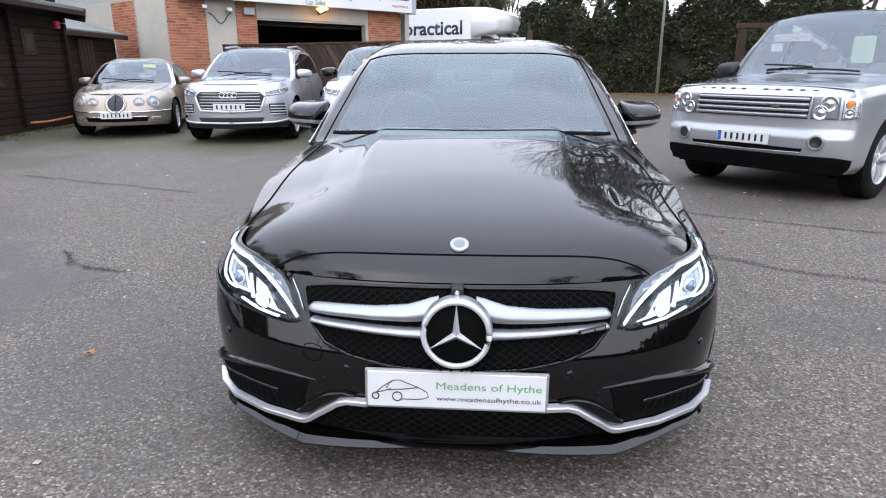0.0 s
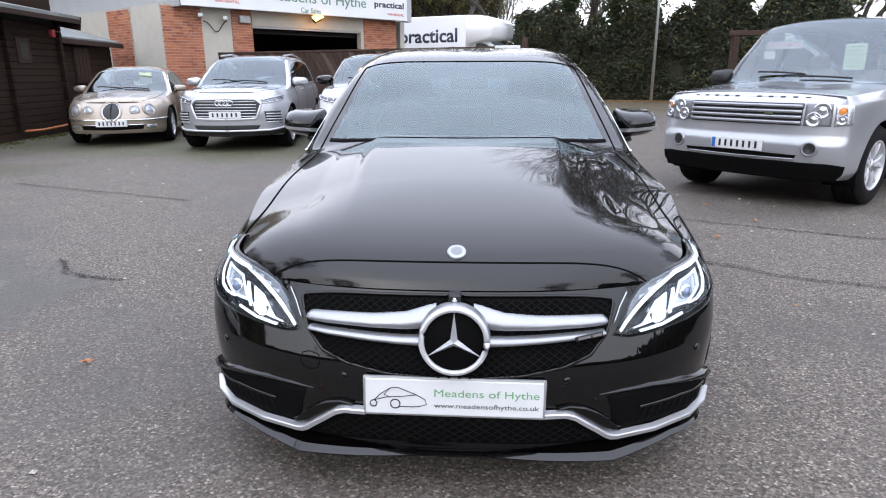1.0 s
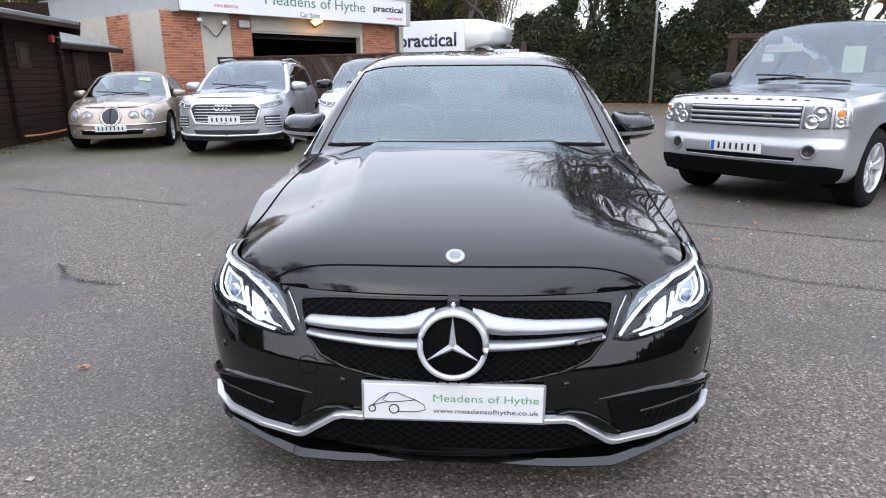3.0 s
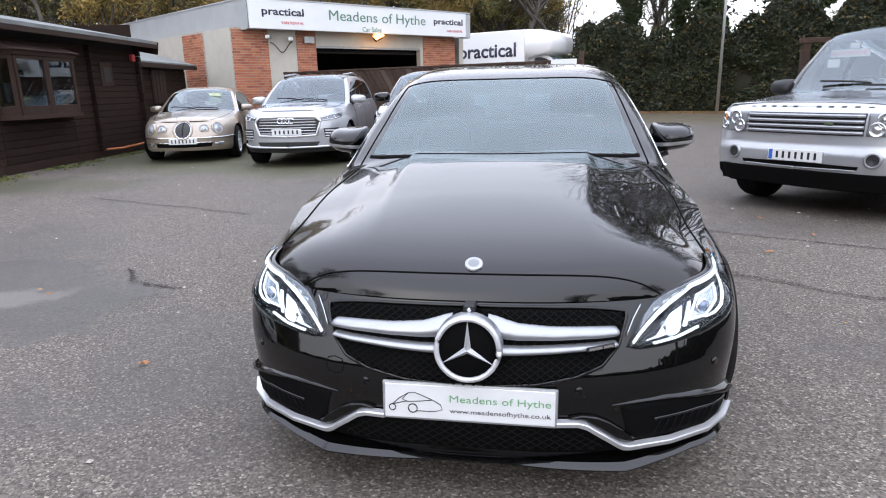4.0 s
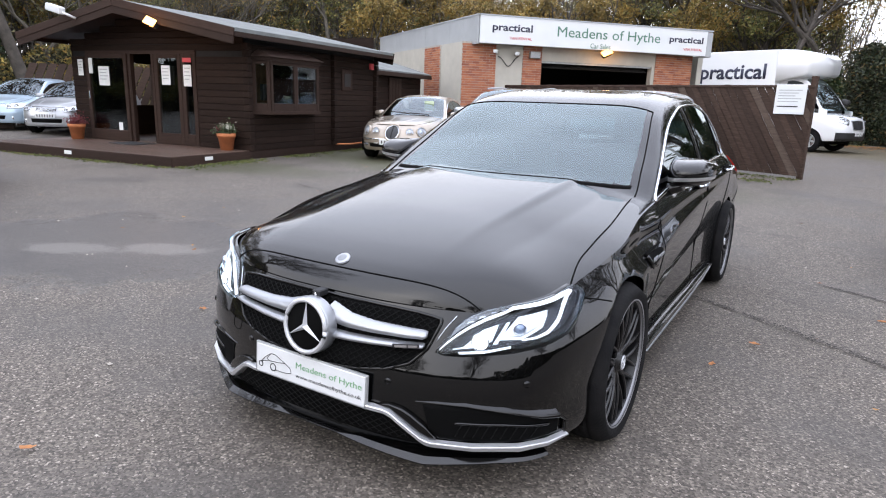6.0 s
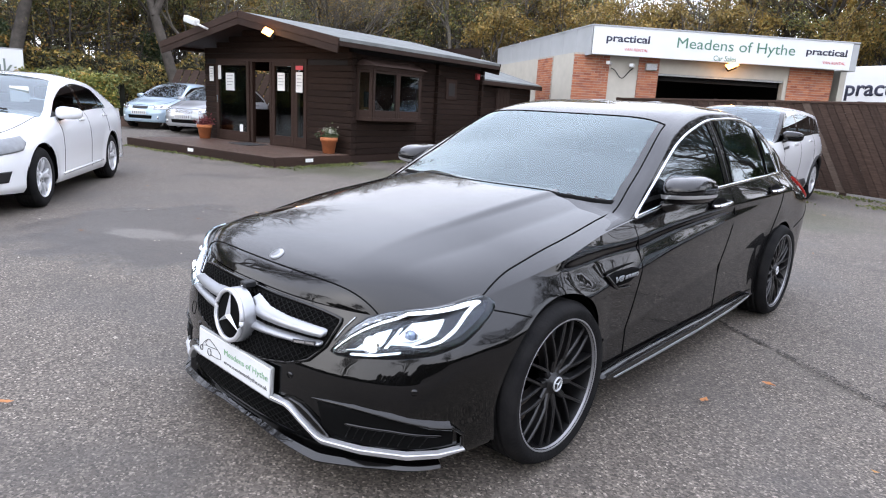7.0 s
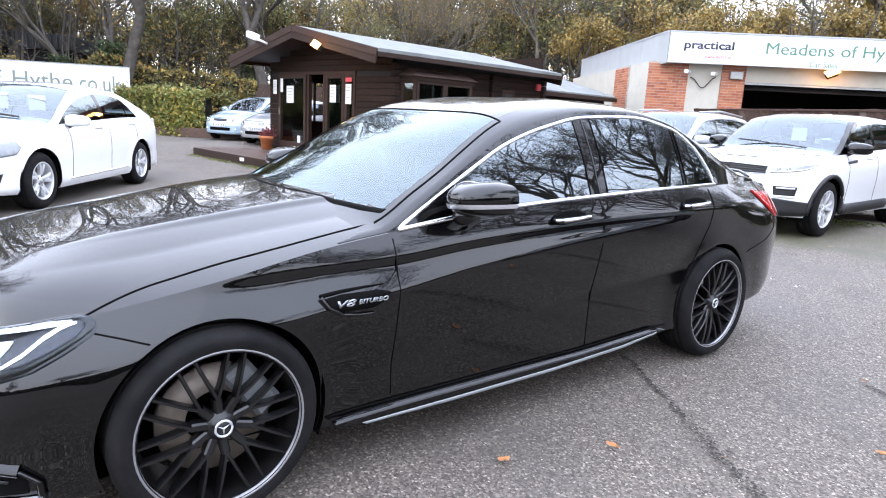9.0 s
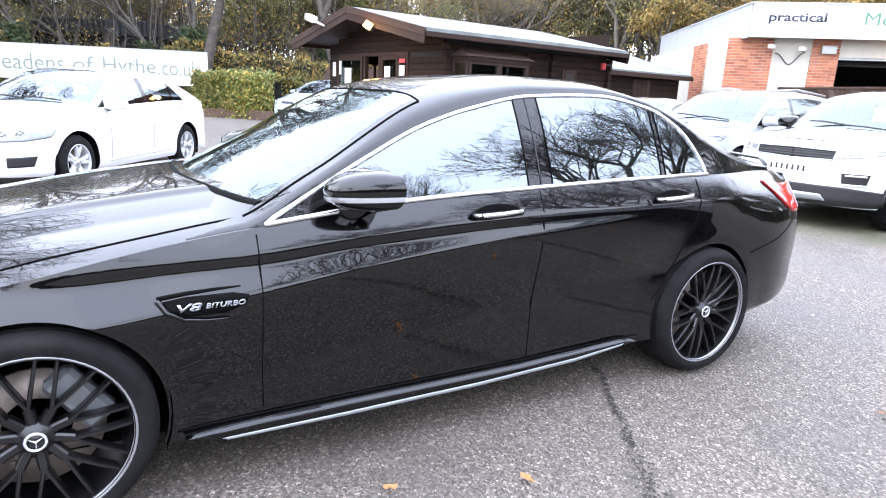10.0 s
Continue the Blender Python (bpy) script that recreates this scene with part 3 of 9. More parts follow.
def build_hut():
    hut = thing("timber_office_hut", Matrix.Identity(4), "dark brown timber office hut with low-pitched felt roof", "hut", kind="structure")
    W, L, Z0, EZ, RZ = 5.15, 5.06, 0.16, 2.37, 2.99
    m = HUT_M
    side = HUT_M @ Matrix.Rotation(radians(90), 4, "Z")  # local x back along the side wall, outer face to local -y
    # front wall pieces
    log_wall(hut, m, -1.29, 0.0, Z0, 2.16)
    log_wall(hut, m, -W, -4.64, Z0, 2.16)
    log_wall(hut, m, -W, 0.0, 2.16, 2.30)
    for k in range(5):
        a = 0.5 * k / 5
        bm = bmesh.new()
        inset = (W / 2) * k / 5
        add_box(bm, (-W + inset, -0.022, 2.30 + k * 0.132), (-inset, 0.045, 2.30 + k * 0.132 + 0.129), 0.014, m)
        part("log", bm, M["hutwood"], hut)
    # side wall, bay by bay
    log_wall(hut, side, 0.0, 0.22, Z0, 2.44)
    log_wall(hut, side, 0.22, 2.28, Z0, 0.98)
    log_wall(hut, side, 0.22, 2.28, 2.04, 2.44)
    log_wall(hut, side, 2.28, L, Z0, 2.44)
    back = HUT_M @ Matrix.Translation((0, L, 0))
    box("back_wall", (-W, -0.06, Z0), (0, 0, 2.9), M["hutwood"], hut, "", 0, back)
    for lo, hi in (((-W, 0, Z0), (-W + 0.06, L, 0.95)), ((-W, 0, 2.0), (-W + 0.06, L, 2.36)), ((-W, 0, 0.95), (-W + 0.06, 0.5, 2.0)), ((-W, 3.1, 0.95), (-W + 0.06, L, 2.0))):
        box("far_wall", lo, hi, M["hutwood"], hut, "", 0, m)
    for y in (0.5, 1.35, 2.2, 3.06):
        box("far_window_bar", (-W + 0.005, y - 0.03, 0.95), (-W + 0.055, y + 0.03, 2.0), M["trimwood"], hut, "", 0.004, m)
    box("hut_floor", (-W, 0, 0.02), (0, L, Z0 + 0.04), M["deckwood"], hut, "", 0, m)
    box("plinth", (-W, 0.0, -0.1), (0.012, L, Z0), M["trimwood"], hut, "", 0.01, m)
    # crossed-log corner posts
    for x in (0.0, 3.05, L):
        for k in range(16):
            bm = bmesh.new()
            add_box(bm, (x - 0.055, -0.13, Z0 + k * 0.135 + 0.004), (x + 0.055, 0.02, Z0 + (k + 1) * 0.135 - 0.004), 0.012, side)
            part("log_end", bm, M["hutwood"], hut)
    # roof: two slopes with thickness, bargeboards
    ov, oe = 0.85, 0.55
    for sd, label in ((1, ""), (-1, "")):
        x_e = oe if sd > 0 else -W - oe
        prof = [(-W / 2, RZ + 0.12), (x_e, EZ + 0.14), (x_e, EZ + 0.07), (-W / 2, RZ + 0.05)]
        bm = bmesh.new()
        a = [bm.verts.new(m @ Vector((x, -ov, z))) for x, z in prof]
        b = [bm.verts.new(m @ Vector((x, L + 0.12, z))) for x, z in prof]
        bm.faces.new(a)
        bm.faces.new(b[::-1])
        for k in range(4):
            bm.faces.new((a[k], b[k], b[(k + 1) % 4], a[(k + 1) % 4]))
        part("roof_slope", bm, M["roofing"], hut, "grey mineral felt roof slope")
        ang = math.atan2(RZ - EZ, W / 2 + oe)
        ln = math.hypot(RZ - EZ, W / 2 + oe)
        for y, nm in ((-ov - 0.03, "bargeboard"), (L + 0.12, "bargeboard")):
            for z0, z1, dy in ((-0.02, 0.13, 0.0), (-0.16, -0.02, 0.012)):
                mm = m @ Matrix.Translation((-W / 2, y + dy, RZ + 0.0)) @ Matrix.Rotation(-sd * 0 + (ang if sd > 0 else math.pi - ang), 4, "Y")
                bm = bmesh.new()
                if sd > 0:
                    add_box(bm, (0, -0.015, z0), (ln, 0.015, z1), 0.005, mm)
                else:
                    add_box(bm, (0, -0.015, -z1), (ln, 0.015, -z0), 0.005, mm)
                part(nm, bm, M["trimwood"], hut)
        box("eave_board", (x_e - 0.03, -ov, EZ - 0.02), (x_e, L + 0.12, EZ + 0.08), M["trimwood"], hut, "", 0.004, m)
        bm = bmesh.new()
        a = [bm.verts.new(m @ Vector((x, -ov + 0.01, z))) for x, z in ((-W / 2, RZ + 0.04), (x_e, EZ + 0.06))]
        b = [bm.verts.new(m @ Vector((x, L + 0.10, z))) for x, z in ((-W / 2, RZ + 0.04), (x_e, EZ + 0.06))]
        bm.faces.new((a[0], a[1], b[1], b[0]))
        part("soffit", bm, M["trimwood"], hut)
    # doors and front glazing
    leafs = [(-4.62, 1.32, -0.2), (-2.50, 0.78, 0.0), (-1.71, 0.41, 0.0)]
    box("door_post", (-3.29, -0.04, Z0), (-3.20, 0.06, 2.16), M["trimwood"], hut, "", 0.006, m)
    box("door_post", (-2.57, -0.04, Z0), (-2.50, 0.06, 2.16), M["trimwood"], hut, "", 0.006, m)
    box("door_head", (-4.64, -0.04, 2.10), (-1.29, 0.06, 2.17), M["trimwood"], hut, "", 0.006, m)
    for x, w, dy in leafs:
        glazed_leaf(hut, m @ Matrix.Translation((x, dy * 0.2, Z0 + 0.03)), w, 1.92, M["trimwood"], "glazed_door" if w > 0.5 else "side_light")
    lf = box("door_handle", (-4.58, -0.09, 1.1), (-4.54, -0.04, 1.28), M["chrome"], hut, "steel door handle", 0.006, m)
    # notices on the glass
    for x, z, w, h in ((-4.04, 1.62, 0.34, 0.42), (-4.46, 1.84, 0.12, 0.34), (-4.80, 1.80, 0.17, 0.36), (-2.12, 1.66, 0.25, 0.40), (-1.50, 1.66, 0.22, 0.44), (-3.62, 0.50, 0.12, 0.2)):
        sheet = box("notice", (x - w / 2, -0.065, z - h / 2), (x + w / 2, -0.06, z + h / 2), M["paper"], hut, "white paper notice", 0, m)
        for k in range(4 if w > 0.15 else 0):
            box("bar", (x - w * 0.36, -0.068, z + h * (0.32 - 0.17 * k)), (x + w * (0.36 - 0.12 * (k % 2)), -0.0655, z + h * (0.36 - 0.17 * k)), M["galv"], sheet, "", 0, m)
    box("notice", (-1.62, -0.065, 1.93), (-1.38, -0.06, 2.02), M["redtext"], hut, "small red notice", 0, m)
    # bay window
    bay = thing("bay_window", side, "brown timber bay window with sloping hood", "")
    bay.parent = hut
    wm = Matrix.Identity(4)
    bm = bmesh.new()
    z0, z1 = 0.98, 2.0
    pl = [(0.22, 0.0), (0.40, -0.30), (2.06, -0.30), (2.28, 0.0)]
    for (xa, ya), (xb, yb) in zip(pl, pl[1:]):
        d = Vector((xb - xa, yb - ya, 0))
        mm = frame_of(Vector((xa, ya, 0)), d)
        n = 2 if d.length > 1 else 1
        wdt = d.length / n
        for k in range(n):
            glazed_leaf(bay, mm @ Matrix.Translation((k * wdt, 0, z0)), wdt, z1 - z0, M["trimwood"], "window_frame", 0.07)
    for z, h, o in ((z0 - 0.06, 0.07, 0.05), (z1, 0.08, 0.06)):
        bm = bmesh.new()
        vs = [(0.16, 0.0), (0.36, -0.30 - o), (2.10, -0.30 - o), (2.34, 0.0)]
        lo = [bm.verts.new((x, y, z)) for x, y in vs]
        hi = [bm.verts.new((x, y, z + h)) for x, y in vs]
        bm.faces.new(lo[::-1])
        bm.faces.new(hi)
        for k in range(4):
            bm.faces.new((lo[k], lo[(k + 1) % 4], hi[(k + 1) % 4], hi[k]))
        part("window_sill" if h < 0.075 else "hood_board", bm, M["trimwood"], bay)
    bm = bmesh.new()
    vs = [bm.verts.new(p) for p in ((0.12, 0, 2.08), (0.32, -0.42, 2.08), (2.16, -0.42, 2.08), (2.38, 0, 2.08), (0.40, 0, 2.25), (2.12, 0, 2.25))]
    for f in ((0, 1, 4), (1, 2, 5, 4), (2, 3, 5), (0, 3, 2, 1), (0, 4, 5, 3)):
        bm.faces.new([vs[k] for k in f])
    part("window_hood", bm, M["hoodfelt"], bay, "weathered brown hood")
    for k, (x, z, w, h, mt) in enumerate(((0.75, 1.2, 0.3, 0.34, "cabin"), (1.6, 1.27, 0.55, 0.09, "paper"), (1.65, 1.56, 0.55, 0.07, "paper"), (1.6, 1.76, 0.45, 0.05, "pine"), (0.8, 1.03, 0.4, 0.12, "paper"), (1.62, 1.02, 0.5, 0.16, "papergreen"))):
        box("shelf_item", (x - w / 2, 0.06, z), (x + w / 2, 0.14, z + h), M[mt], bay, "", 0.005)
    # small vent shutter
    box("wall_vent", (3.45, -0.05, 1.48), (3.93, -0.02, 2.0), M["trimwood"], hut, "", 0.01, side)
    box("vent_pane", (3.55, -0.055, 1.58), (3.83, -0.048, 1.90), M["ink"], hut, "", 0.0, side)
    box("alarm_box", (4.78, -0.1, 2.06), (4.92, -0.02, 2.22), M["redtext"], hut, "dull red alarm box", 0.01, side)
    # interior
    box("desk", (-3.3, 2.2, 0.2), (-1.4, 2.9, 0.92), M["pine"], hut, "brown office desk", 0.01, m)
    for k in range(25):
        box("panel_board", (-W + 0.1 + k * 0.196, 3.4, 0.2), (-W + 0.29 + k * 0.196, 3.44, 2.4), M["pine"], hut, "", 0.004, m)
    box("desk_screen", (-2.75, 2.35, 0.93), (-2.25, 2.39, 1.26), M["plastic"], hut, "black desk screen", 0.01, m)
    box("desk_papers", (-3.2, 2.25, 0.925), (-2.85, 2.5, 0.96), M["paper"], hut, "", 0.004, m)
    box("office_chair", (-3.3, 1.5, 0.5), (-2.9, 1.56, 1.15), M["cabin"], hut, "dark chair back", 0.04, m, 2)
    box("filing_cabinet", (-3.9, 2.75, 0.2), (-3.4, 3.35, 1.3), M["galv"], hut, "grey filing cabinet", 0.01, m)
    # lamp and camera on the gable
    ml = m @ Matrix.Translation((-1.48, -0.92, 2.62)) @ Matrix.Rotation(radians(20), 4, "Y") @ Matrix.Rotation(radians(-30), 4, "X")
    lamp = box("floodlamp", (-0.13, -0.03, -0.06), (0.13, 0.09, 0.06), M["dark"], hut, "orange-lit floodlamp under the gable", 0.02, ml, 2)
    box("lamp_glass", (-0.14, -0.055, -0.075), (0.14, -0.025, 0.075), M["floodlamp"], lamp, "glowing orange glass", 0.008, ml)
    lamp_light("hut_lamp_light", m @ Vector((-1.48, -1.18, 2.50)))
    arm = tube("camera_arm", [m @ Vector(p) for p in ((-3.65, -0.9, 2.74), (-3.72, -1.03, 2.80), (-3.82, -1.08, 2.84))], 0.025, M["signwhite"], hut, "", 8)
    box("security_camera", (-4.26, -1.15, 2.79), (-3.80, -1.01, 2.94), M["signwhite"], hut, "white security camera", 0.03, m @ Matrix.Translation((-3.8, -1.05, 2.85)) @ Matrix.Rotation(radians(14), 4, "Y") @ Matrix.Translation((3.8, 1.05, -2.85)), 2)
    return hut


hut = build_hut()


def build_deck():
    deck = thing("deck", Matrix.Identity(4), "low wet brown timber deck before the hut", "deck", kind="structure")
    m = HUT_M
    x0, x1, y0 = -5.25, 0.08, -2.06
    n = 14
    w = (0 - y0) / n
    for k in range(n):
        bm = bmesh.new()
        add_box(bm, (x0, y0 + k * w + 0.004, 0.155), (x1, y0 + (k + 1) * w - 0.004, 0.185), 0.004, m)
        part("plank", bm, M["deckwood"], deck)
    box("skirt", (x0, y0 - 0.025, -0.05), (x1 + 0.025, y0, 0.18), M["trimwood"], deck, "", 0.005, m)
    box("skirt", (x1, y0, -0.05), (x1 + 0.025, 0.0, 0.18), M["trimwood"], deck, "", 0.005, m)
    box("skirt", (x0 - 0.025, y0 - 0.025, -0.05), (x0, 0.0, 0.18), M["trimwood"], deck, "", 0.005, m)
    box("step_marker", (-2.74, y0 - 0.034, 0.07), (-2.54, y0 - 0.026, 0.14), M["paper"], deck, "small white step marker", 0.002, m)
    box("step_marker", (x1 + 0.026, -1.30, 0.07), (x1 + 0.034, -1.10, 0.14), M["paper"], deck, "small white step marker", 0.002, m)
    box("doormat", (-3.2, -0.75, 0.187), (-2.4, -0.2, 0.2), M["cabin"], deck, "dark doormat", 0.004, m)


build_deck()


def build_shed():
    shed = thing("timber_shed", Matrix.Identity(4), "small dark timber shed with sloping felt roof", "shed", kind="structure")
    m = HUT_M @ Matrix.Translation((-0.55, 5.25, 0)) @ Matrix.Rotation(radians(90), 4, "Z")
    log_wall(shed, m, 0.0, 3.75, 0.05, 2.14, "board", 0.16)
    box("end_wall", (0.0, 0.05, 0.05), (0.08, 2.4, 2.2), M["hutwood"], shed, "", 0, m)
    bm = bmesh.new()
    prof = [(-0.28, 2.06), (-0.28, 2.14), (2.2, 2.80), (2.2, 2.72)]
    a = [bm.verts.new(m @ Vector((-0.3, y, z))) for y, z in prof]
    b = [bm.verts.new(m @ Vector((3.98, y, z))) for y, z in prof]
    bm.faces.new(a)
    bm.faces.new(b[::-1])
    for k in range(4):
        bm.faces.new((a[k], b[k], b[(k + 1) % 4], a[(k + 1) % 4]))
    part("roof", bm, M["roofing"], shed, "grey felt roof")
    box("fascia_board", (-0.32, -0.31, 1.98), (4.0, -0.27, 2.10), M["trimwood"], shed, "", 0.005, m)
    sh = box("shutter", (1.55, -0.06, 1.05), (2.35, -0.025, 1.95), M["trimwood"], shed, "brown boarded shutter", 0.01, m)
    for k in range(4):
        box("shutter_board", (1.58 + k * 0.19, -0.075, 1.08), (1.75 + k * 0.19, -0.06, 1.92), M["trimwood"], sh, "", 0.005, m)


build_shed()


def build_fence():
    fence = thing("board_fence", Matrix.Identity(4), "brown timber fence of diagonal weathered boards", "fence", kind="structure")
    a, b = Vector((-7.3, 16.45, 0)), Vector((1.08, 13.02, 0))
    d = b - a
    m = frame_of(a, d)
    ln = d.length
    H = 1.80
    w, tilt = 0.17, -0.62
    k, x = 0, 0.0
    while x < ln - H * tilt:
        # a leaning board, cut to the frame
        pts = []
        for lo_x, z in ((x, 0.06), (x + w - 0.012, 0.06), (x + w - 0.012 + H * tilt, H), (x + H * tilt, H)):
            pts.append((lo_x, z))
        poly = []
        for (px, pz), (qx, qz) in zip(pts, pts[1:] + pts[:1]):
            def inside(c):
                return 0 <= c <= ln
            steps = 40
            for i in range(steps):
                t = i / steps
                c = px + (qx - px) * t
                if inside(c):
                    poly.append((c, pz + (qz - pz) * t))
        poly = poly[::4] if len(poly) > 12 else poly
        if len(poly) >= 3:
            bm = bmesh.new()
            try:
                f = bm.faces.new([bm.verts.new((c, random.uniform(-0.018, -0.006), z)) for c, z in poly])
                ex = bmesh.ops.extrude_face_region(bm, geom=[f])
                for g in ex["geom"]:
                    if isinstance(g, bmesh.types.BMVert):
                        g.co.y += 0.022
                bmesh.ops.transform(bm, matrix=m, verts=bm.verts)
                part("board", bm, M["fencepale"] if k % 5 == 2 and random.random() < 0.6 else M["fence"], fence)
                k += 1
            except ValueError:
                bm.free()
        x += w
    for x in np.linspace(0.05, ln - 0.05, 6):
        h = 2.02 if x > ln - 0.5 else 1.86
        box("post", (x - 0.05, 0.01, -0.05), (x + 0.05, 0.11, h), M["fence"], fence, "", 0.006, m)
    box("top_rail", (0, -0.03, H - 0.0), (ln, 0.06, H + 0.05), M["fence"], fence, "", 0.006, m)
    notice = tagged(box("notice_board", (ln - 0.72, -0.06, 1.28), (ln - 0.12, -0.04, 1.86), M["signwhite"], None, "", 0.004, m), "white notice with faint lines on the fence end", "sign")
    for k in range(5):
        box("bar", (ln - 0.66, -0.064, 1.74 - k * 0.055), (ln - 0.2 - 0.06 * (k % 3), -0.06, 1.755 - k * 0.055), M["galv"], notice, "", 0, m)
    box("bar", (ln - 0.66, -0.064, 1.42), (ln - 0.25, -0.06, 1.44), M["ink"], notice, "", 0, m)


build_fence()

# ---- vehicles ----


class Shape:
    """The skin of a car: rings round the flanks from sill to shoulder, a bonnet and a boot over them, and a cabin. Nose at y = 0, x to its left."""

    def __init__(self, d):
        self.d = d
        pts = [Vector((x, y)) for x, y in d["plan"]]
        ext = [Vector((-pts[1].x, pts[1].y))] + pts + [Vector((-pts[-2].x, pts[-2].y))]
        fine = []
        for i in range(1, len(ext) - 2):
            p0, p1, p2, p3 = ext[i - 1 : i + 3]
            for k in range(24):
                t = k / 24
                fine.append(0.5 * (2 * p1 + (p2 - p0) * t + (2 * p0 - 5 * p1 + 4 * p2 - p3) * t * t + (3 * p1 - p0 - 3 * p2 + p3) * t**3))
        fine.append(pts[-1])
        self.len = [0.0]
        for a, b in zip(fine, fine[1:]):
            self.len.append(self.len[-1] + (b - a).length)
        self.fx, self.fy = [p.x for p in fine], [p.y for p in fine]
        self.zt, self.zb = spline(d["top"]), spline(d["bottom"])
        self.fi, self.si, self.ri = spline(d["nose_in"]), spline(d["side_in"]), spline(d["tail_in"])
        self.sx = spline(d.get("shoulder_in", [(0, 0), (d["L"], 0)]))
        self.q1 = self.len[-1]
        self.crease = spline(d["crease"]) if "crease" in d else None
        self.swage = spline(d["swage"]) if "swage" in d else None

    def flank(self, y, z, v):
        """How far the flank lies inside the plan: a table for plain cars, a creased section for others."""
        base = self.si(v)
        if self.crease is None:
            return base
        k = smoothstep(0.62, 1.12, y) * (1 - smoothstep(3.75, 4.3, y))
        if k <= 0:
            return base
        c, w = self.crease(y), self.swage(y)
        total, steep = 0.0, 0.62 - 0.19 * smoothstep(1.2, 1.6, y)
        for e in (-0.008, -0.004, 0.0, 0.004, 0.008):
            h = z + e - c
            lip = 0.004 + (steep - 0.03) * w
            if h >= 0:
                total += lip + 0.40 * h + 0.9 * h * h
            elif h > -0.034:
                total += lip - 0.10 * h
            elif h > -0.034 - w:
                total += lip + 0.0034 + steep * (h + 0.034)
            else:
                low = -(h + 0.034 + w)
                total += lip + 0.0034 - steep * w + 0.12 * min(low, 0.30) + 0.16 * min(low, 0.30) ** 2
        return base + (total / 5 - base) * k

    def at(self, q):
        return Vector((float(np.interp(q, self.len, self.fx)), float(np.interp(q, self.len, self.fy))))

    def qx(self, x, rear=False):
        """Way round from the nose to where the plan is x wide."""
        n = int(np.argmax(self.fx))
        if rear:
            return float(np.interp(-x, [-v for v in self.fx[n:]], self.len[n:]))
        return float(np.interp(x, self.fx[: n + 1], self.len[: n + 1]))

    def qy(self, y):
        return float(np.interp(y, self.fy, self.len))

    def point(self, q, v, off=0.0, z=None):
        p = self.at(q)
        t = (self.at(min(q + 0.02, self.q1)) - self.at(max(q - 0.02, 0))).normalized()
        n = Vector((t.y, -t.x))
        top, bot = self.zt(p.y), self.zb(p.y)
        if z is not None:
            v = (z - bot) / (top - bot)
        vv = min(max(v, 0), 1)
        inset = max(0, -n.y) ** 1.6 * self.fi(vv) + n.x**2 * (self.flank(p.y, bot + v * (top - bot), vv) + self.sx(p.y) * vv**5) + max(0, n.y) ** 1.6 * self.ri(vv)
        zz = bot + v * (top - bot)
        for wy, wz, r in self.d["arches"]:
            dist = math.hypot(p.y - wy, zz - wz)
            if abs(n.x) > 0.6:
                inset -= self.d.get("flare", 0.014) * math.exp(-(((dist - r) / 0.07) ** 2))
        return Vector((p.x - n.x * (inset - off), p.y - n.y * (inset - off), zz))

    def spot(self, q, z, off=0.0, side=1):
        p = self.point(abs(q), 0, off, z)
        return Vector((p.x * (side if q >= 0 else -side), p.y, p.z))


def skin_patch(name, shape, outline, off, material, parent, label="", side=1, step=0.02, thick=0.006):
    """A panel that lies on the flank: an outline in (way round, height), laid out in fine columns and bent onto the skin, its rim turned in."""
    qs = [q for q, _ in outline]
    lo, hi = min(qs), max(qs)
    cols = sorted(set([lo + (hi - lo) * i / max(int((hi - lo) / step), 4) for i in range(max(int((hi - lo) / step), 4) + 1)] + qs))
    cols[0] += 1e-5
    cols[-1] -= 1e-5
    zs = [z for _, z in outline]
    rows = max(int((max(zs) - min(zs)) / step), 4)
    verts, faces = [], []
    for q in cols:
        cut = []
        for (q0, z0), (q1, z1) in zip(outline, outline[1:] + outline[:1]):
            if min(q0, q1) <= q <= max(q0, q1) and q0 != q1:
                cut.append(z0 + (z1 - z0) * (q - q0) / (q1 - q0))
        a, b = (min(cut), max(cut)) if cut else (zs[0], zs[0])
        verts.append(shape.spot(q, a, off - thick, side))
        for j in range(rows + 1):
            verts.append(shape.spot(q, a + (b - a) * j / rows, off, side))
        verts.append(shape.spot(q, b, off - thick, side))
    n = rows + 3
    for i in range(len(cols) - 1):
        for j in range(n - 1):
            f = (i * n + j, (i + 1) * n + j, (i + 1) * n + j + 1, i * n + j + 1)
            faces.append(f if side > 0 else f[::-1])
    for i in (0, len(cols) - 1):
        faces.append(tuple(i * n + j for j in range(n)))
    ob = mesh_object(name, verts, faces, material, parent, label)
    smooth = [True] * (len(faces) - 2) + [False] * 2
    ob.data.polygons.foreach_set("use_smooth", smooth)
    return ob


def skin_line(name, shape, pts, r, material, parent, off=0.0, side=1, label="", n=10, sides=6, squash=1.0):
    """A bead along the skin through (way round, height) points."""
    out = []
    for (q0, z0), (q1, z1) in zip(pts, pts[1:]):
        for k in range(n):
            out.append(shape.spot(q0 + (q1 - q0) * k / n, z0 + (z1 - z0) * k / n, off, side))
    out.append(shape.spot(*pts[-1], off, side))
    return tube(name, out, r, material, parent, label, sides, squash)


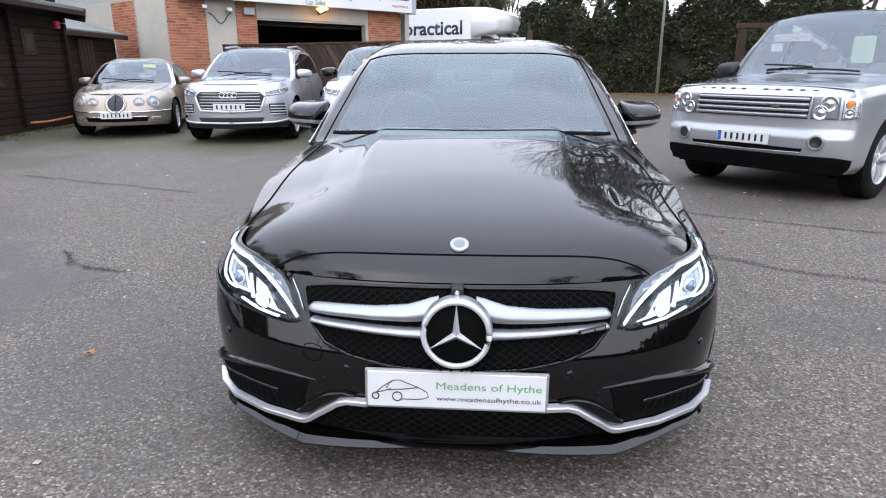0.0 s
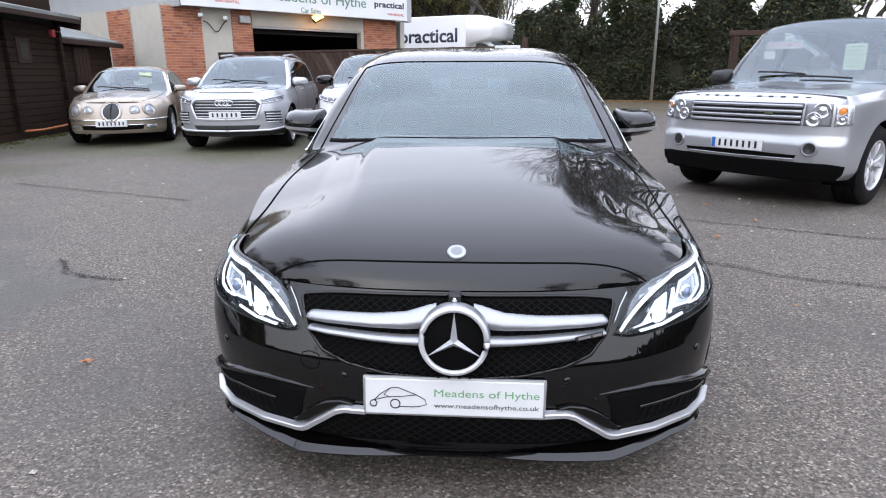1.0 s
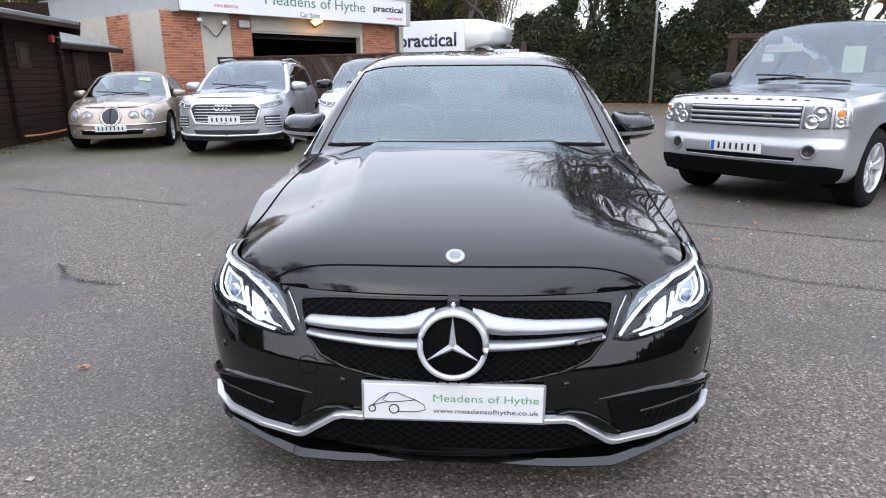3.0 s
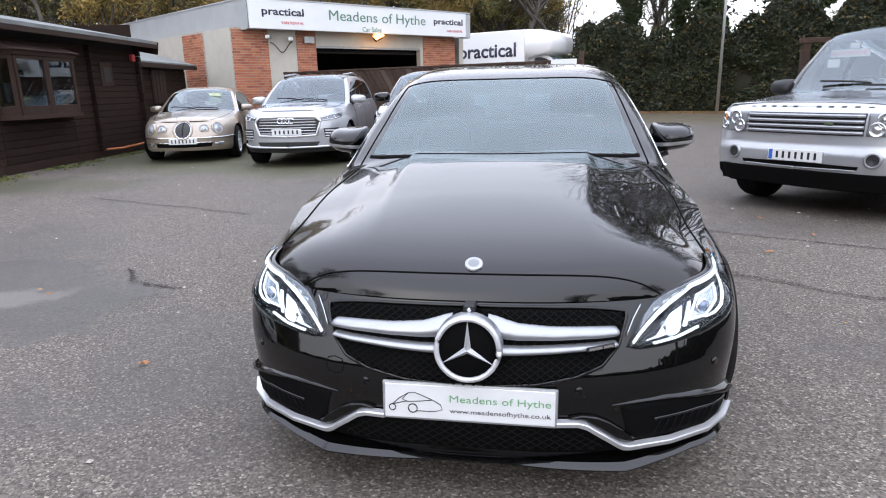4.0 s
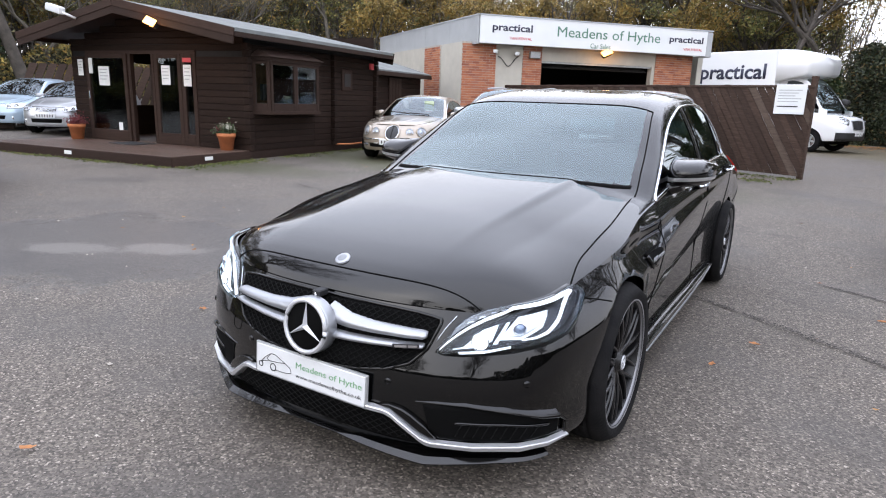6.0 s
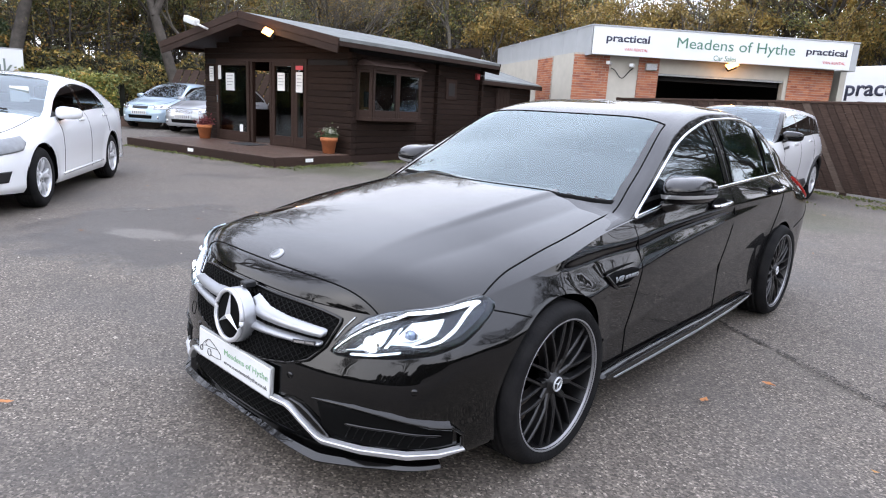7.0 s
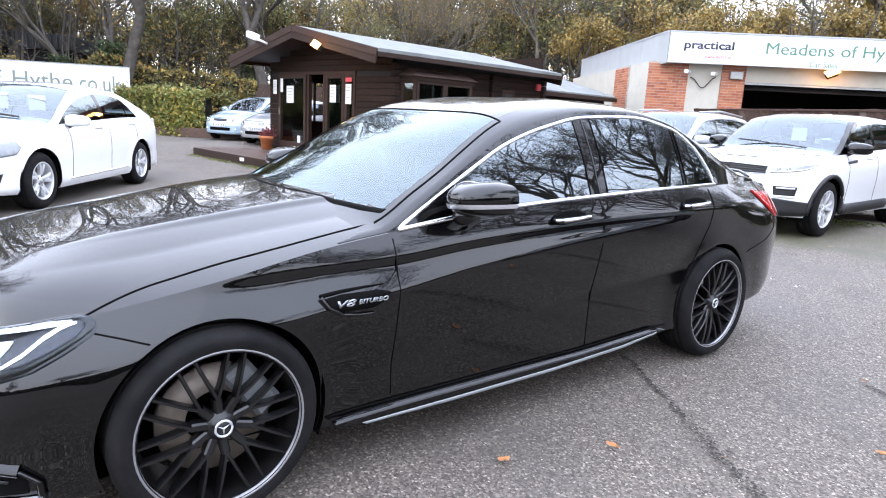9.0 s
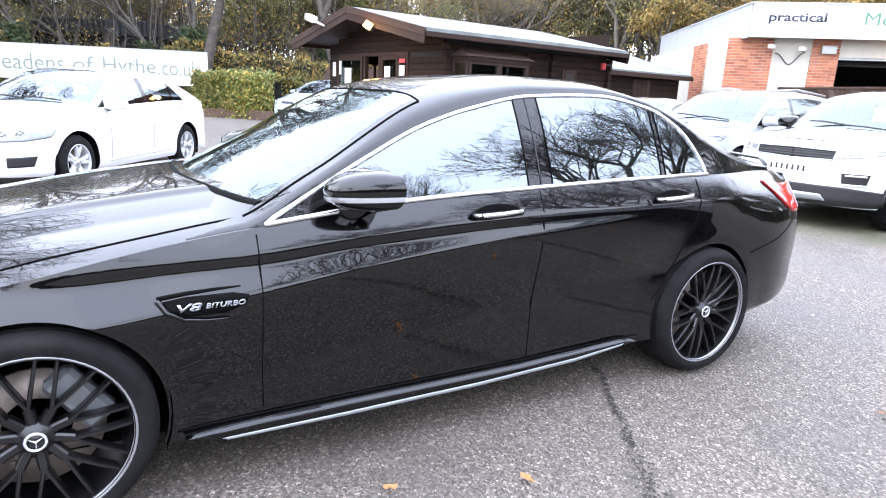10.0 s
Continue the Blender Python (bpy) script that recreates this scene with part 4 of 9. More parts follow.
def car_body(s, car, m_body, glass_front, glass_side, dense=1.0, rooftop=None, seam=True, cabin_mat=None, doors=True):
    """The flanks, bonnet, boot, cabin, glass, wheel wells and seams of a car."""
    d = s.d
    nq, nv = int(150 * dense), d.get("rows", int(26 * dense))
    # rings round the flanks
    ys = [0.5 * (1 - math.cos(math.pi * i / nq)) * 0.35 + 0.65 * i / nq for i in range(nq + 1)]
    qs = [y * s.q1 for y in ys]
    zones = {"body": [], "front_door": [], "rear_door": []}
    grid, cut = [], []
    for side in (1, -1):
        g, c = [], []
        for q in qs:
            row, rc = [], []
            for j in range(nv + 1):
                p = s.point(q, j / nv)
                p.x *= side
                hole = False
                for wy, wz, r in d["arches"]:
                    dd = math.hypot(p.y - wy, p.z - wz)
                    if dd < r and abs(p.x) > 0.55 * d["W"] / 2:
                        hole = True
                        k = r / max(dd, 1e-4)
                        ye, ze = wy + (p.y - wy) * k, max(wz + (p.z - wz) * k, s.zb(p.y))
                        p_edge = Vector((s.point(s.qy(ye), 0, 0, ze).x * side, ye, ze))
                if hole:
                    row.append((p, p_edge))
                else:
                    row.append((p, None))
                rc.append(hole)
            g.append(row)
            c.append(rc)
        grid.append(g)
        cut.append(c)
    fd, rd = d.get("front_door", (9, 9)), d.get("rear_door", (9, 9))
    for si, side in enumerate((1, -1)):
        for i in range(nq):
            for j in range(nv):
                ids = [(i, j), (i + 1, j), (i + 1, j + 1), (i, j + 1)]
                holes = [cut[si][a][b] for a, b in ids]
                if all(holes):
                    continue
                quad = [(grid[si][a][b][1] if cut[si][a][b] else grid[si][a][b][0]) for a, b in ids]
                if side < 0:
                    quad = quad[::-1]
                cy = sum(p.y for p in quad) / 4
                zone = "body"
                if doors and j >= d.get("door_row", 3) * nv / 32:
                    if fd[0] <= cy < fd[1]:
                        zone = "front_door"
                    elif rd[0] <= cy < rd[1]:
                        zone = "rear_door"
                zones[zone].append((side, quad))

    def skin(name, quads, mat, label=""):
        index, verts, faces = {}, [], []
        for q in quads:
            f = []
            for p in q:
                key = (round(p.x, 4), round(p.y, 4), round(p.z, 4))
                if key not in index:
                    index[key] = len(verts)
                    verts.append(p)
                if index[key] not in f:
                    f.append(index[key])
            if len(f) > 2:
                faces.append(f)
        return mesh_object(name, verts, faces, mat, car, label, smooth=True)

    body = skin("body", [q for _, q in zones["body"]], m_body)
    for name in ("front_door", "rear_door"):
        for side in (1, -1):
            qd = [q for sd, q in zones[name] if sd == side]
            if qd:
                skin(name, qd, m_body)
    # bonnet and boot
    zc = spline(d["crest"])
    p_exp = d.get("crown", 2.6)

    def deck(name, i0, i1):
        cols = 28
        rows = []
        for i in range(i0, i1 + 1):
            e = grid[0][i][nv][0]
            row = []
            for k in range(cols + 1):
                u = -1 + 2 * k / cols
                u = math.copysign(abs(u) ** 0.85, u)
                z = e.z + (max(zc(e.y), e.z) - e.z) * (1 - abs(u) ** (p_exp + d.get("nose_flat", 0.0) * (1 - smoothstep(0.2, 0.8, e.y))))
                row.append(Vector((u * e.x, e.y, z)))
            rows.append(row)
        quads = [[rows[a][k], rows[a][k + 1], rows[a + 1][k + 1], rows[a + 1][k]] for a in range(len(rows) - 1) for k in range(cols)]
        skin(name, quads, m_body)

    tops = [grid[0][i][nv][0].y for i in range(nq + 1)]
    ic = next(i for i in range(nq + 1) if tops[i] > d["cowl"] + 0.28)
    ib = next(i for i in range(nq + 1) if tops[i] > d["boot"] - 0.12)
    # the bonnet runs from the whole width of the nose to the screen
    rim = [grid[0][i][nv][0] for i in range(nq + 1)]
    i0 = next(i for i in range(nq + 1) if rim[i].x >= d.get("nose_x", 0.54) * d["W"] / 2)
    front_x, front_y = [r.x for r in rim[: i0 + 1]], [r.y for r in rim[: i0 + 1]]

    def bonnet_point(u, i, lift=0.0):
        """The bonnet's skin: u across from -1 to 1, i the place along its edge from nose to screen."""
        k = min(int(i), nq - 1)
        e = rim[k].lerp(rim[k + 1], i - k)
        w = (i - i0) / (ic - i0)
        fade = (1 - min(w, 1)) ** 6
        bulge = lambda t: rim[i0].y - float(np.interp(abs(t) * rim[i0].x, front_x, front_y))
        yc = e.y - bulge(0) * fade
        y = e.y - bulge(u) * fade
        z = e.z + max(zc(yc) - e.z, 0) * (1 - abs(u) ** (p_exp + d.get("nose_flat", 0.0) * (1 - smoothstep(0.2, 0.8, e.y))))
        if d.get("auto_nose"):
            z = e.z + (z - e.z) * (1 - (1 - min(w, 1)) ** 14)
        if d.get("dome"):
            a, b, hgt = d["dome"]
            wd = a + (b - a) * smoothstep(0.2, d["cowl"], e.y)
            far = abs(u * e.x) - wd
            fall = sum(min(max((far + o) / 0.17, 0.0), 1.0) for o in (-0.012, 0.0, 0.012)) / 3
            z += hgt * (1 - fall) * smoothstep(0.22, 0.75, e.y)
            edge = sum(min(max((far + o) / 0.03, 0.0), 1.0) for o in (-0.008, 0.0, 0.008)) / 3
            z += 0.009 * (1 - edge) * smoothstep(0.5, 1.15, e.y)
        return Vector((u * e.x, y, z + lift))

    s.bonnet_point = bonnet_point
    s.rim, s.i0, s.ic = rim, i0, ic
    cols = 168 if "crease" in d else 36
    steps = [i0 + 0.25 * k for k in range(16)] + list(range(i0 + 4, ic + 1))
    us = [math.copysign(abs(-1 + 2 * k / cols) ** 0.8, -1 + 2 * k / cols) for k in range(cols + 1)]
    rows = [[bonnet_point(u, i) for u in us] for i in steps]
    skin("bonnet", [[rows[a][k], rows[a][k + 1], rows[a + 1][k + 1], rows[a + 1][k]] for a in range(len(rows) - 1) for k in range(cols)], m_body)
    deck("boot_lid", ib, nq)
    # cabin
    zr, zroof, dlo = spline(d["rail"]), spline(d["roof"]), spline(d["window_top"])
    y0, y1 = d["rail"][0][0], d["rail"][-1][0]
    wy0, wy1 = d["window_top"][0][0], d["window_top"][-1][0]
    cuts = sorted(set([y0 + (y1 - y0) * i / (90 * dense) for i in range(int(90 * dense) + 1)] + [wy0, wy1] + [y for p in d["pillars"] for y in p] + [d["screen"][0], d["screen"][1]]))
    k1, k2, k3 = 7, 4, int(16 * dense)
    tum, bow = d["tumble"], d.get("bow", 0.012)

    def side_x(y, z, belt, xb):
        h = max(z - belt, 0)
        return xb - tum * h - bow * math.sin(min(h / 0.42, 1) * math.pi) * -1 - 0.10 * h * h

    sect = []
    for y in cuts:
        q = s.qy(y)
        e = s.point(q, 1.0)
        belt, xb = e.z, e.x - d.get("ledge", 0.006)
        rail, roof = max(zr(y), belt + 0.004), zroof(y)
        dl = min(dlo(y), rail - 0.004) if wy0 < y < wy1 else belt + 0.002
        dl = max(dl, belt + 0.002)
        row = [Vector((side_x(y, belt + (dl - belt) * j / k1, belt, xb), y, belt + (dl - belt) * j / k1)) for j in range(k1 + 1)]
        row += [Vector((side_x(y, dl + (rail - dl) * j / k2, belt, xb), y, dl + (rail - dl) * j / k2)) for j in range(1, k2 + 1)]
        xr = row[-1].x
        if d.get("header"):
            pe = 1.7 + 5.0 * smoothstep(d["header"][0], d["header"][1], y) - 2.0 * smoothstep(d["header"][1] + 0.2, d["header"][1] + 0.9, y)
        else:
            pe = 2.4 + 1.8 * smoothstep(d["screen"][0], d["screen"][0] + 0.3, y)
        for j in range(1, k3 + 1):
            u = 1 - j / k3
            row.append(Vector((u * xr, y, rail + max(roof - rail, 0) * (1 - u**pe))))
        sect.append(row)
    zone = {}

    def put(name, quad):
        zone.setdefault(name, []).append(quad)

    frit = d.get("frit", 3)
    for a in range(len(cuts) - 1):
        ym = (cuts[a] + cuts[a + 1]) / 2
        for j in range(k1 + k2 + k3):
            quad = [sect[a][j], sect[a + 1][j], sect[a + 1][j + 1], sect[a][j + 1]]
            if j < k1:
                if wy0 < ym < wy1:
                    pil = any(p0 <= ym < p1 for p0, p1 in d["pillars"])
                    nm = "pillar" if pil else "side_window_%d" % sum(ym > p1 for p0, p1 in d["pillars"])
                else:
                    nm = "roof"
            elif j < k1 + k2 + d.get("pillar_cols", 1):
                nm = "front_pillar" if d.get("dark_front") and ym < d["screen"][0] + 0.05 else "roof"
            elif "cowl_bow" in d and ym < d["cowl_bow"][0] + d["cowl_bow"][1] * (sum(v.x for v in quad) / 4) ** 2 + 0.015:
                nm = "roof"
            elif ym < d["screen"][0]:
                nm = "windscreen"
            elif ym > d["screen"][1]:
                nm = "rear_window"
            else:
                nm = "roof_panel" if rooftop else "roof"
            mir = [Vector((-p.x, p.y, p.z)) for p in quad][::-1]
            if nm == "pillar":
                nm = "pillar_%d" % sum(ym > p1 for p0, p1 in d["pillars"])
            if nm.startswith(("side", "pillar", "front_pillar")):
                put(nm, quad)
                put(nm + "b", mir)
            else:
                put(nm, quad)
                put(nm, mir)
    for nm, quads in zone.items():
        if nm.startswith("side"):
            ob = skin("side_window", quads, glass_side)
            ob.visible_shadow = False
        elif nm in ("windscreen", "rear_window"):
            ob = skin(nm, quads, glass_front)
            ob.visible_shadow = False
        elif nm.startswith(("pillar", "front_pillar")):
            skin("pillar", quads, M["gloss"])
        elif nm == "roof_panel":
            skin("roof_panel", quads, rooftop)
        else:
            skin(nm, quads, m_body)
    # window surround
    if d.get("surround"):
        mat, rad = d["surround"]
        for side in (1, -1):
            pts = []
            for a, y in enumerate(cuts):
                if wy0 <= y <= wy1:
                    p = sect[a][k1]
                    pts.append((p.x * side * 0.999, p.y, p.z))
            tube("window_surround", pts, rad, mat, car, "bright window surround", 6)
            pts = [(sect[a][0].x * side * 1.004, y, sect[a][0].z + 0.004) for a, y in enumerate(cuts) if wy0 - 0.01 <= y <= wy1 + 0.01]
            tube("belt_trim", pts, rad * 1.1, mat, car, "bright belt trim", 6)
    # wheel wells, underside
    for wy, wz, r in d["arches"]:
        for side in (1, -1):
            xo = s.point(s.qy(wy), 0.5).x - 0.02
            prof = [(r + 0.012, xo * side), (r + 0.03, (xo - 0.28) * side), (0.01, (xo - 0.29) * side)]
            vs, fs = [], []
            for rr, xx in prof:
                for k in range(25):
                    t = radians(-22 + 224 * k / 24)
                    vs.append((xx, wy + rr * math.cos(t), wz + rr * math.sin(t)))
            for i in range(2):
                for k in range(24):
                    fs.append((i * 25 + k, i * 25 + k + 1, (i + 1) * 25 + k + 1, (i + 1) * 25 + k))
            mesh_object("wheel_well", vs, fs, M["liner"], car)
    under = [grid[0][i][0][0] for i in range(0, nq + 1, 5)]
    vs = [Vector((p.x * 0.97, p.y, p.z + 0.03)) for p in under]
    n = len(vs)
    faces = [(i, i + 1, n + i + 1, n + i) for i in range(n - 1)]
    mesh_object("underside", vs + [Vector((-p.x, p.y, p.z)) for p in vs], faces, M["liner"], car)
    if seam:
        for y in d.get("seams", ()):
            for side in (1, -1):
                zt, zb = s.zt(y), s.zb(y)
                skin_line("panel_gap", s, [(s.qy(y), zb + 0.08), (s.qy(y), zt - 0.01)], 0.0035, M["liner"], car, 0.0, side)
    # seats, dashboard, wheel
    cm = cabin_mat or M["cabin"]
    yd, w = d["cowl"] + 0.35, d["W"] / 2
    zbelt = s.zt(yd + 0.3)
    box("floor_pan", (-w * 0.8, d["cowl"] - 0.2, 0.25), (w * 0.8, d["boot"] + 0.1, zbelt - 0.42), M["liner"], car, bevel=0.05)
    box("dashboard", (-w * 0.8, d["cowl"] + 0.12, zbelt - 0.4), (w * 0.8, yd + 0.25, zbelt - 0.02), cm, car, bevel=0.06, segs=3)
    sy = d.get("seat", yd + 0.75)
    for x in (-0.37, 0.37):
        bm = bmesh.new()
        add_box(bm, (x - 0.24, sy - 0.25, zbelt - 0.5), (x + 0.24, sy + 0.3, zbelt - 0.3), 0.05, segs=2)
        add_box(bm, (x - 0.23, sy + 0.22, zbelt - 0.4), (x + 0.23, sy + 0.37, zbelt + 0.14), 0.06, segs=2)
        add_box(bm, (x - 0.12, sy + 0.29, zbelt + 0.15), (x + 0.12, sy + 0.38, zbelt + 0.31), 0.04, segs=2)
        part("front_seat", bm, cm, car)
    bm = bmesh.new()
    add_box(bm, (-0.62, sy + 0.95, zbelt - 0.4), (0.62, sy + 1.12, zbelt + 0.08), 0.06, segs=2)
    for x in (-0.36, 0.36):
        add_box(bm, (x - 0.12, sy + 1.0, zbelt + 0.06), (x + 0.12, sy + 1.08, zbelt + 0.2), 0.03)
    part("rear_seat", bm, cm, car)
    ring = [(0.37 * -1 + 0.18 * math.cos(t), yd + 0.33 + 0.06 * math.sin(t), zbelt + 0.0 + 0.16 * math.sin(t)) for t in np.linspace(0, 2 * math.pi, 25)]
    tube("steering_wheel", ring, 0.016, M["plastic"], car)
    return sect, cuts


def tyre_and_rim(car, x, y, z, r, rim_r, width, spokes, face, label_rim, dark=False, twin=0.0, style="plain", cap=None, side=1):
    """A wheel: tyre, rim with spokes, hub, brake disc. side: the way it faces along x."""
    w = thing("wheel", Matrix.Identity(4), "", "")
    w.parent = car
    w.location = (x, y, z)
    h = width / 2
    shoulder = r - 0.012
    prof = [(rim_r - 0.012, -h), (rim_r + 0.008, -h - 0.004), ((rim_r + r) / 2, -h - 0.012), (shoulder, -h + 0.012), (r, -h + 0.035)]
    for k in range(-2, 3):
        c = k * h * 0.3
        prof += [(r, c - 0.014), (r - 0.008, c - 0.011), (r - 0.008, c - 0.004), (r, c - 0.001)]
    prof += [(r, h - 0.035), (shoulder, h - 0.012), ((rim_r + r) / 2, h + 0.012), (rim_r + 0.008, h + 0.004), (rim_r - 0.012, h)]
    lathe("tyre", prof, M["rubber"], w, "", 56, "x")
    dish = 0.03
    lip = M["liprim"] if dark else M["alloy"]
    lipw = 0.008 if dark else 0.012
    lathe("rim", [(rim_r - 0.001, side * (h - 0.006)), (rim_r - 0.002, side * (h + 0.003)), (rim_r - lipw, side * (h + 0.002)), (rim_r - lipw - 0.005, side * (h - 0.012))], lip, w, "polished rim edge", 56, "x")
    bar = M["dark_alloy"] if dark else face
    lathe("rim_barrel", [(rim_r - 0.016, side * (h - 0.01)), (rim_r - 0.028, side * (h - 0.06)), (rim_r - 0.03, -side * h * 0.9)], bar, w, "", 40, "x")
    bm = bmesh.new()
    hub_r = 0.052 if style == "cross" else 0.072
    hx = h - dish
    for i in range(spokes):
        a0 = 2 * math.pi * i / spokes + 0.12
        fat = 0.0064 if style == "cross" else 0.022
        branches = [(-twin / 2, fat), (twin / 2, fat)] if twin else [(0.0, 0.03)]
        if style == "cross":
            branches.append((0.0, 0.013))
        for da, hw in branches:
            pts = []
            for k in range(6):
                t = k / 5
                if style == "cross":
                    # forked spokes: a stub at the hub, then two arms that run beside the neighbours' arms
                    along = 0.036 + 0.060 * t if da == 0 else 0.086 + (rim_r - 0.018 - 0.086) * t
                    lat = 0.0 if da == 0 else math.copysign(0.0285 - 0.002 * t, da)
                    rr, a = math.hypot(along, lat), a0 + (math.pi / spokes if da == 0 else 0.0) + math.atan2(lat, along)
                    t = (rr - hub_r) / (rim_r - hub_r)
                    ww = hw * (1.1 - 0.25 * t)
                else:
                    rr = hub_r * 0.7 + (rim_r - 0.016 - hub_r * 0.7) * t
                    a = a0 + da * (0.35 + 0.65 * t)
                    ww = hw * (1.15 - 0.35 * t)
                xx = hx + 0.014 * math.sin(math.pi * min(max(t, 0), 1)) + (dish - 0.014) * t * t
                pts.append((rr, a, xx, ww))
            prev = None
            for rr, a, xx, ww in pts:
                c, sn = math.cos(a), math.sin(a)
                cur = []
                for lat, dep in ((-ww, -0.035), (-ww, -0.006), (-ww * 0.6, 0), (ww * 0.6, 0), (ww, -0.006), (ww, -0.035)):
                    cur.append(bm.verts.new((side * (xx + dep), rr * c - lat * sn, rr * sn + lat * c)))
                if prev:
                    for k in range(5):
                        bm.faces.new((prev[k], prev[k + 1], cur[k + 1], cur[k]))
                prev = cur
    part("spokes", bm, face, w, label_rim)
    lathe("hub", [(hub_r, side * (hx - 0.04)), (hub_r, side * (hx - 0.006)), (hub_r - 0.012, side * (hx + 0.004)), (0.036, side * (hx + 0.006)), (0.034, side * (hx + 0.012)), (0.0005, side * (hx + 0.015))], face, w, "", 28, "x")
    if cap:
        lathe("hub_cap", [(0.033, side * (hx + 0.010)), (0.032, side * (hx + 0.016)), (0.0005, side * (hx + 0.018))], cap, w, "silver hub cap", 20, "x")
    for k in range(0 if style == "cross" else 5):
        a = 2 * math.pi * k / 5
        lathe("wheel_bolt", [(0.011, side * (hx - 0.01)), (0.011, side * (hx + 0.006)), (0.0005, side * (hx + 0.007))], M["dark_alloy"], w, "", 8, "x", Matrix.Translation((0, 0.055 * math.cos(a), 0.055 * math.sin(a))))
    lathe("brake_disc", [(0.09, side * (hx - 0.075)), (min(rim_r - 0.05, 0.18), side * (hx - 0.075)), (min(rim_r - 0.05, 0.18), side * (hx - 0.1)), (0.09, side * (hx - 0.1))], M["disc"], w, "", 40, "x")
    return w


def door_mirror(car, x, y, z, side, paint_mat, size=1.0, lower=None):
    """A door mirror: shell, glass face, foot."""
    bm = bmesh.new()
    bmesh.ops.create_uvsphere(bm, u_segments=28, v_segments=18, radius=1.0)
    for v in bm.verts:
        c = v.co
        for k, e in ((0, 0.62), (2, 0.7), (1, 0.85)):
            c[k] = math.copysign(abs(c[k]) ** e, c[k])
        u = c.x * side
        hgt = (0.078 - 0.018 * u) if c.z > 0 else (0.062 + 0.004 * u)
        dep = (0.105 - 0.035 * u) if c.y < 0 else 0.055
        v.co = Vector((c.x * 0.134 * size, (c.y * dep + 0.025 * u * u * side * side) * size, (c.z * hgt + 0.008 * u) * size))
    ob = part("door_mirror", bm, paint_mat, car, smooth=True)
    ob.location = (x, y, z)
    bm = bmesh.new()
    add_box(bm, (-0.085 * size, 0.035 * size, -0.042 * size), (0.085 * size, 0.058 * size, 0.05 * size), 0.006)
    part("mirror_glass", bm, M["gloss"], ob)
    foot = [(-side * 0.05 * size, 0.0, -0.045 * size), (-side * 0.12 * size, 0.0, -0.075 * size), (-side * 0.2 * size, -0.01, -0.095 * size)]
    tube("mirror_foot", foot, [0.035 * size, 0.03 * size, 0.035 * size], lower or M["plastic"], ob, "", 10, 0.5)
    return ob


def number_plate(car, m, text_bars, front=True, blue=False, w=0.52, h=0.111, group=None):
    """A number plate whose characters are plain bars. m: its middle, facing local -y."""
    bm = bmesh.new()
    add_box(bm, (-w / 2, 0, -h / 2), (w / 2, 0.006, h / 2), 0.004, m)
    pl = part("number_plate", bm, M["platewhite"], car, "white number plate with black bars")
    if blue:
        bm = bmesh.new()
        add_box(bm, (-w / 2 + 0.008, -0.002, -h / 2 + 0.008), (-w / 2 + 0.045, 0.001, h / 2 - 0.008), 0.0, m)
        part("blue_band", bm, M["blue"], pl, "blue band")
    x = -w / 2 + (0.065 if blue else 0.03)
    step = (w / 2 - 0.03 - x) / text_bars
    for k in range(text_bars):
        bm = bmesh.new()
        add_box(bm, (x + step * k + step * 0.26, -0.0025, -h * 0.29), (x + step * k + step * 0.62, 0.001, h * 0.29), 0.0, m)
        part("bar", bm, M["ink"], pl)
    return pl


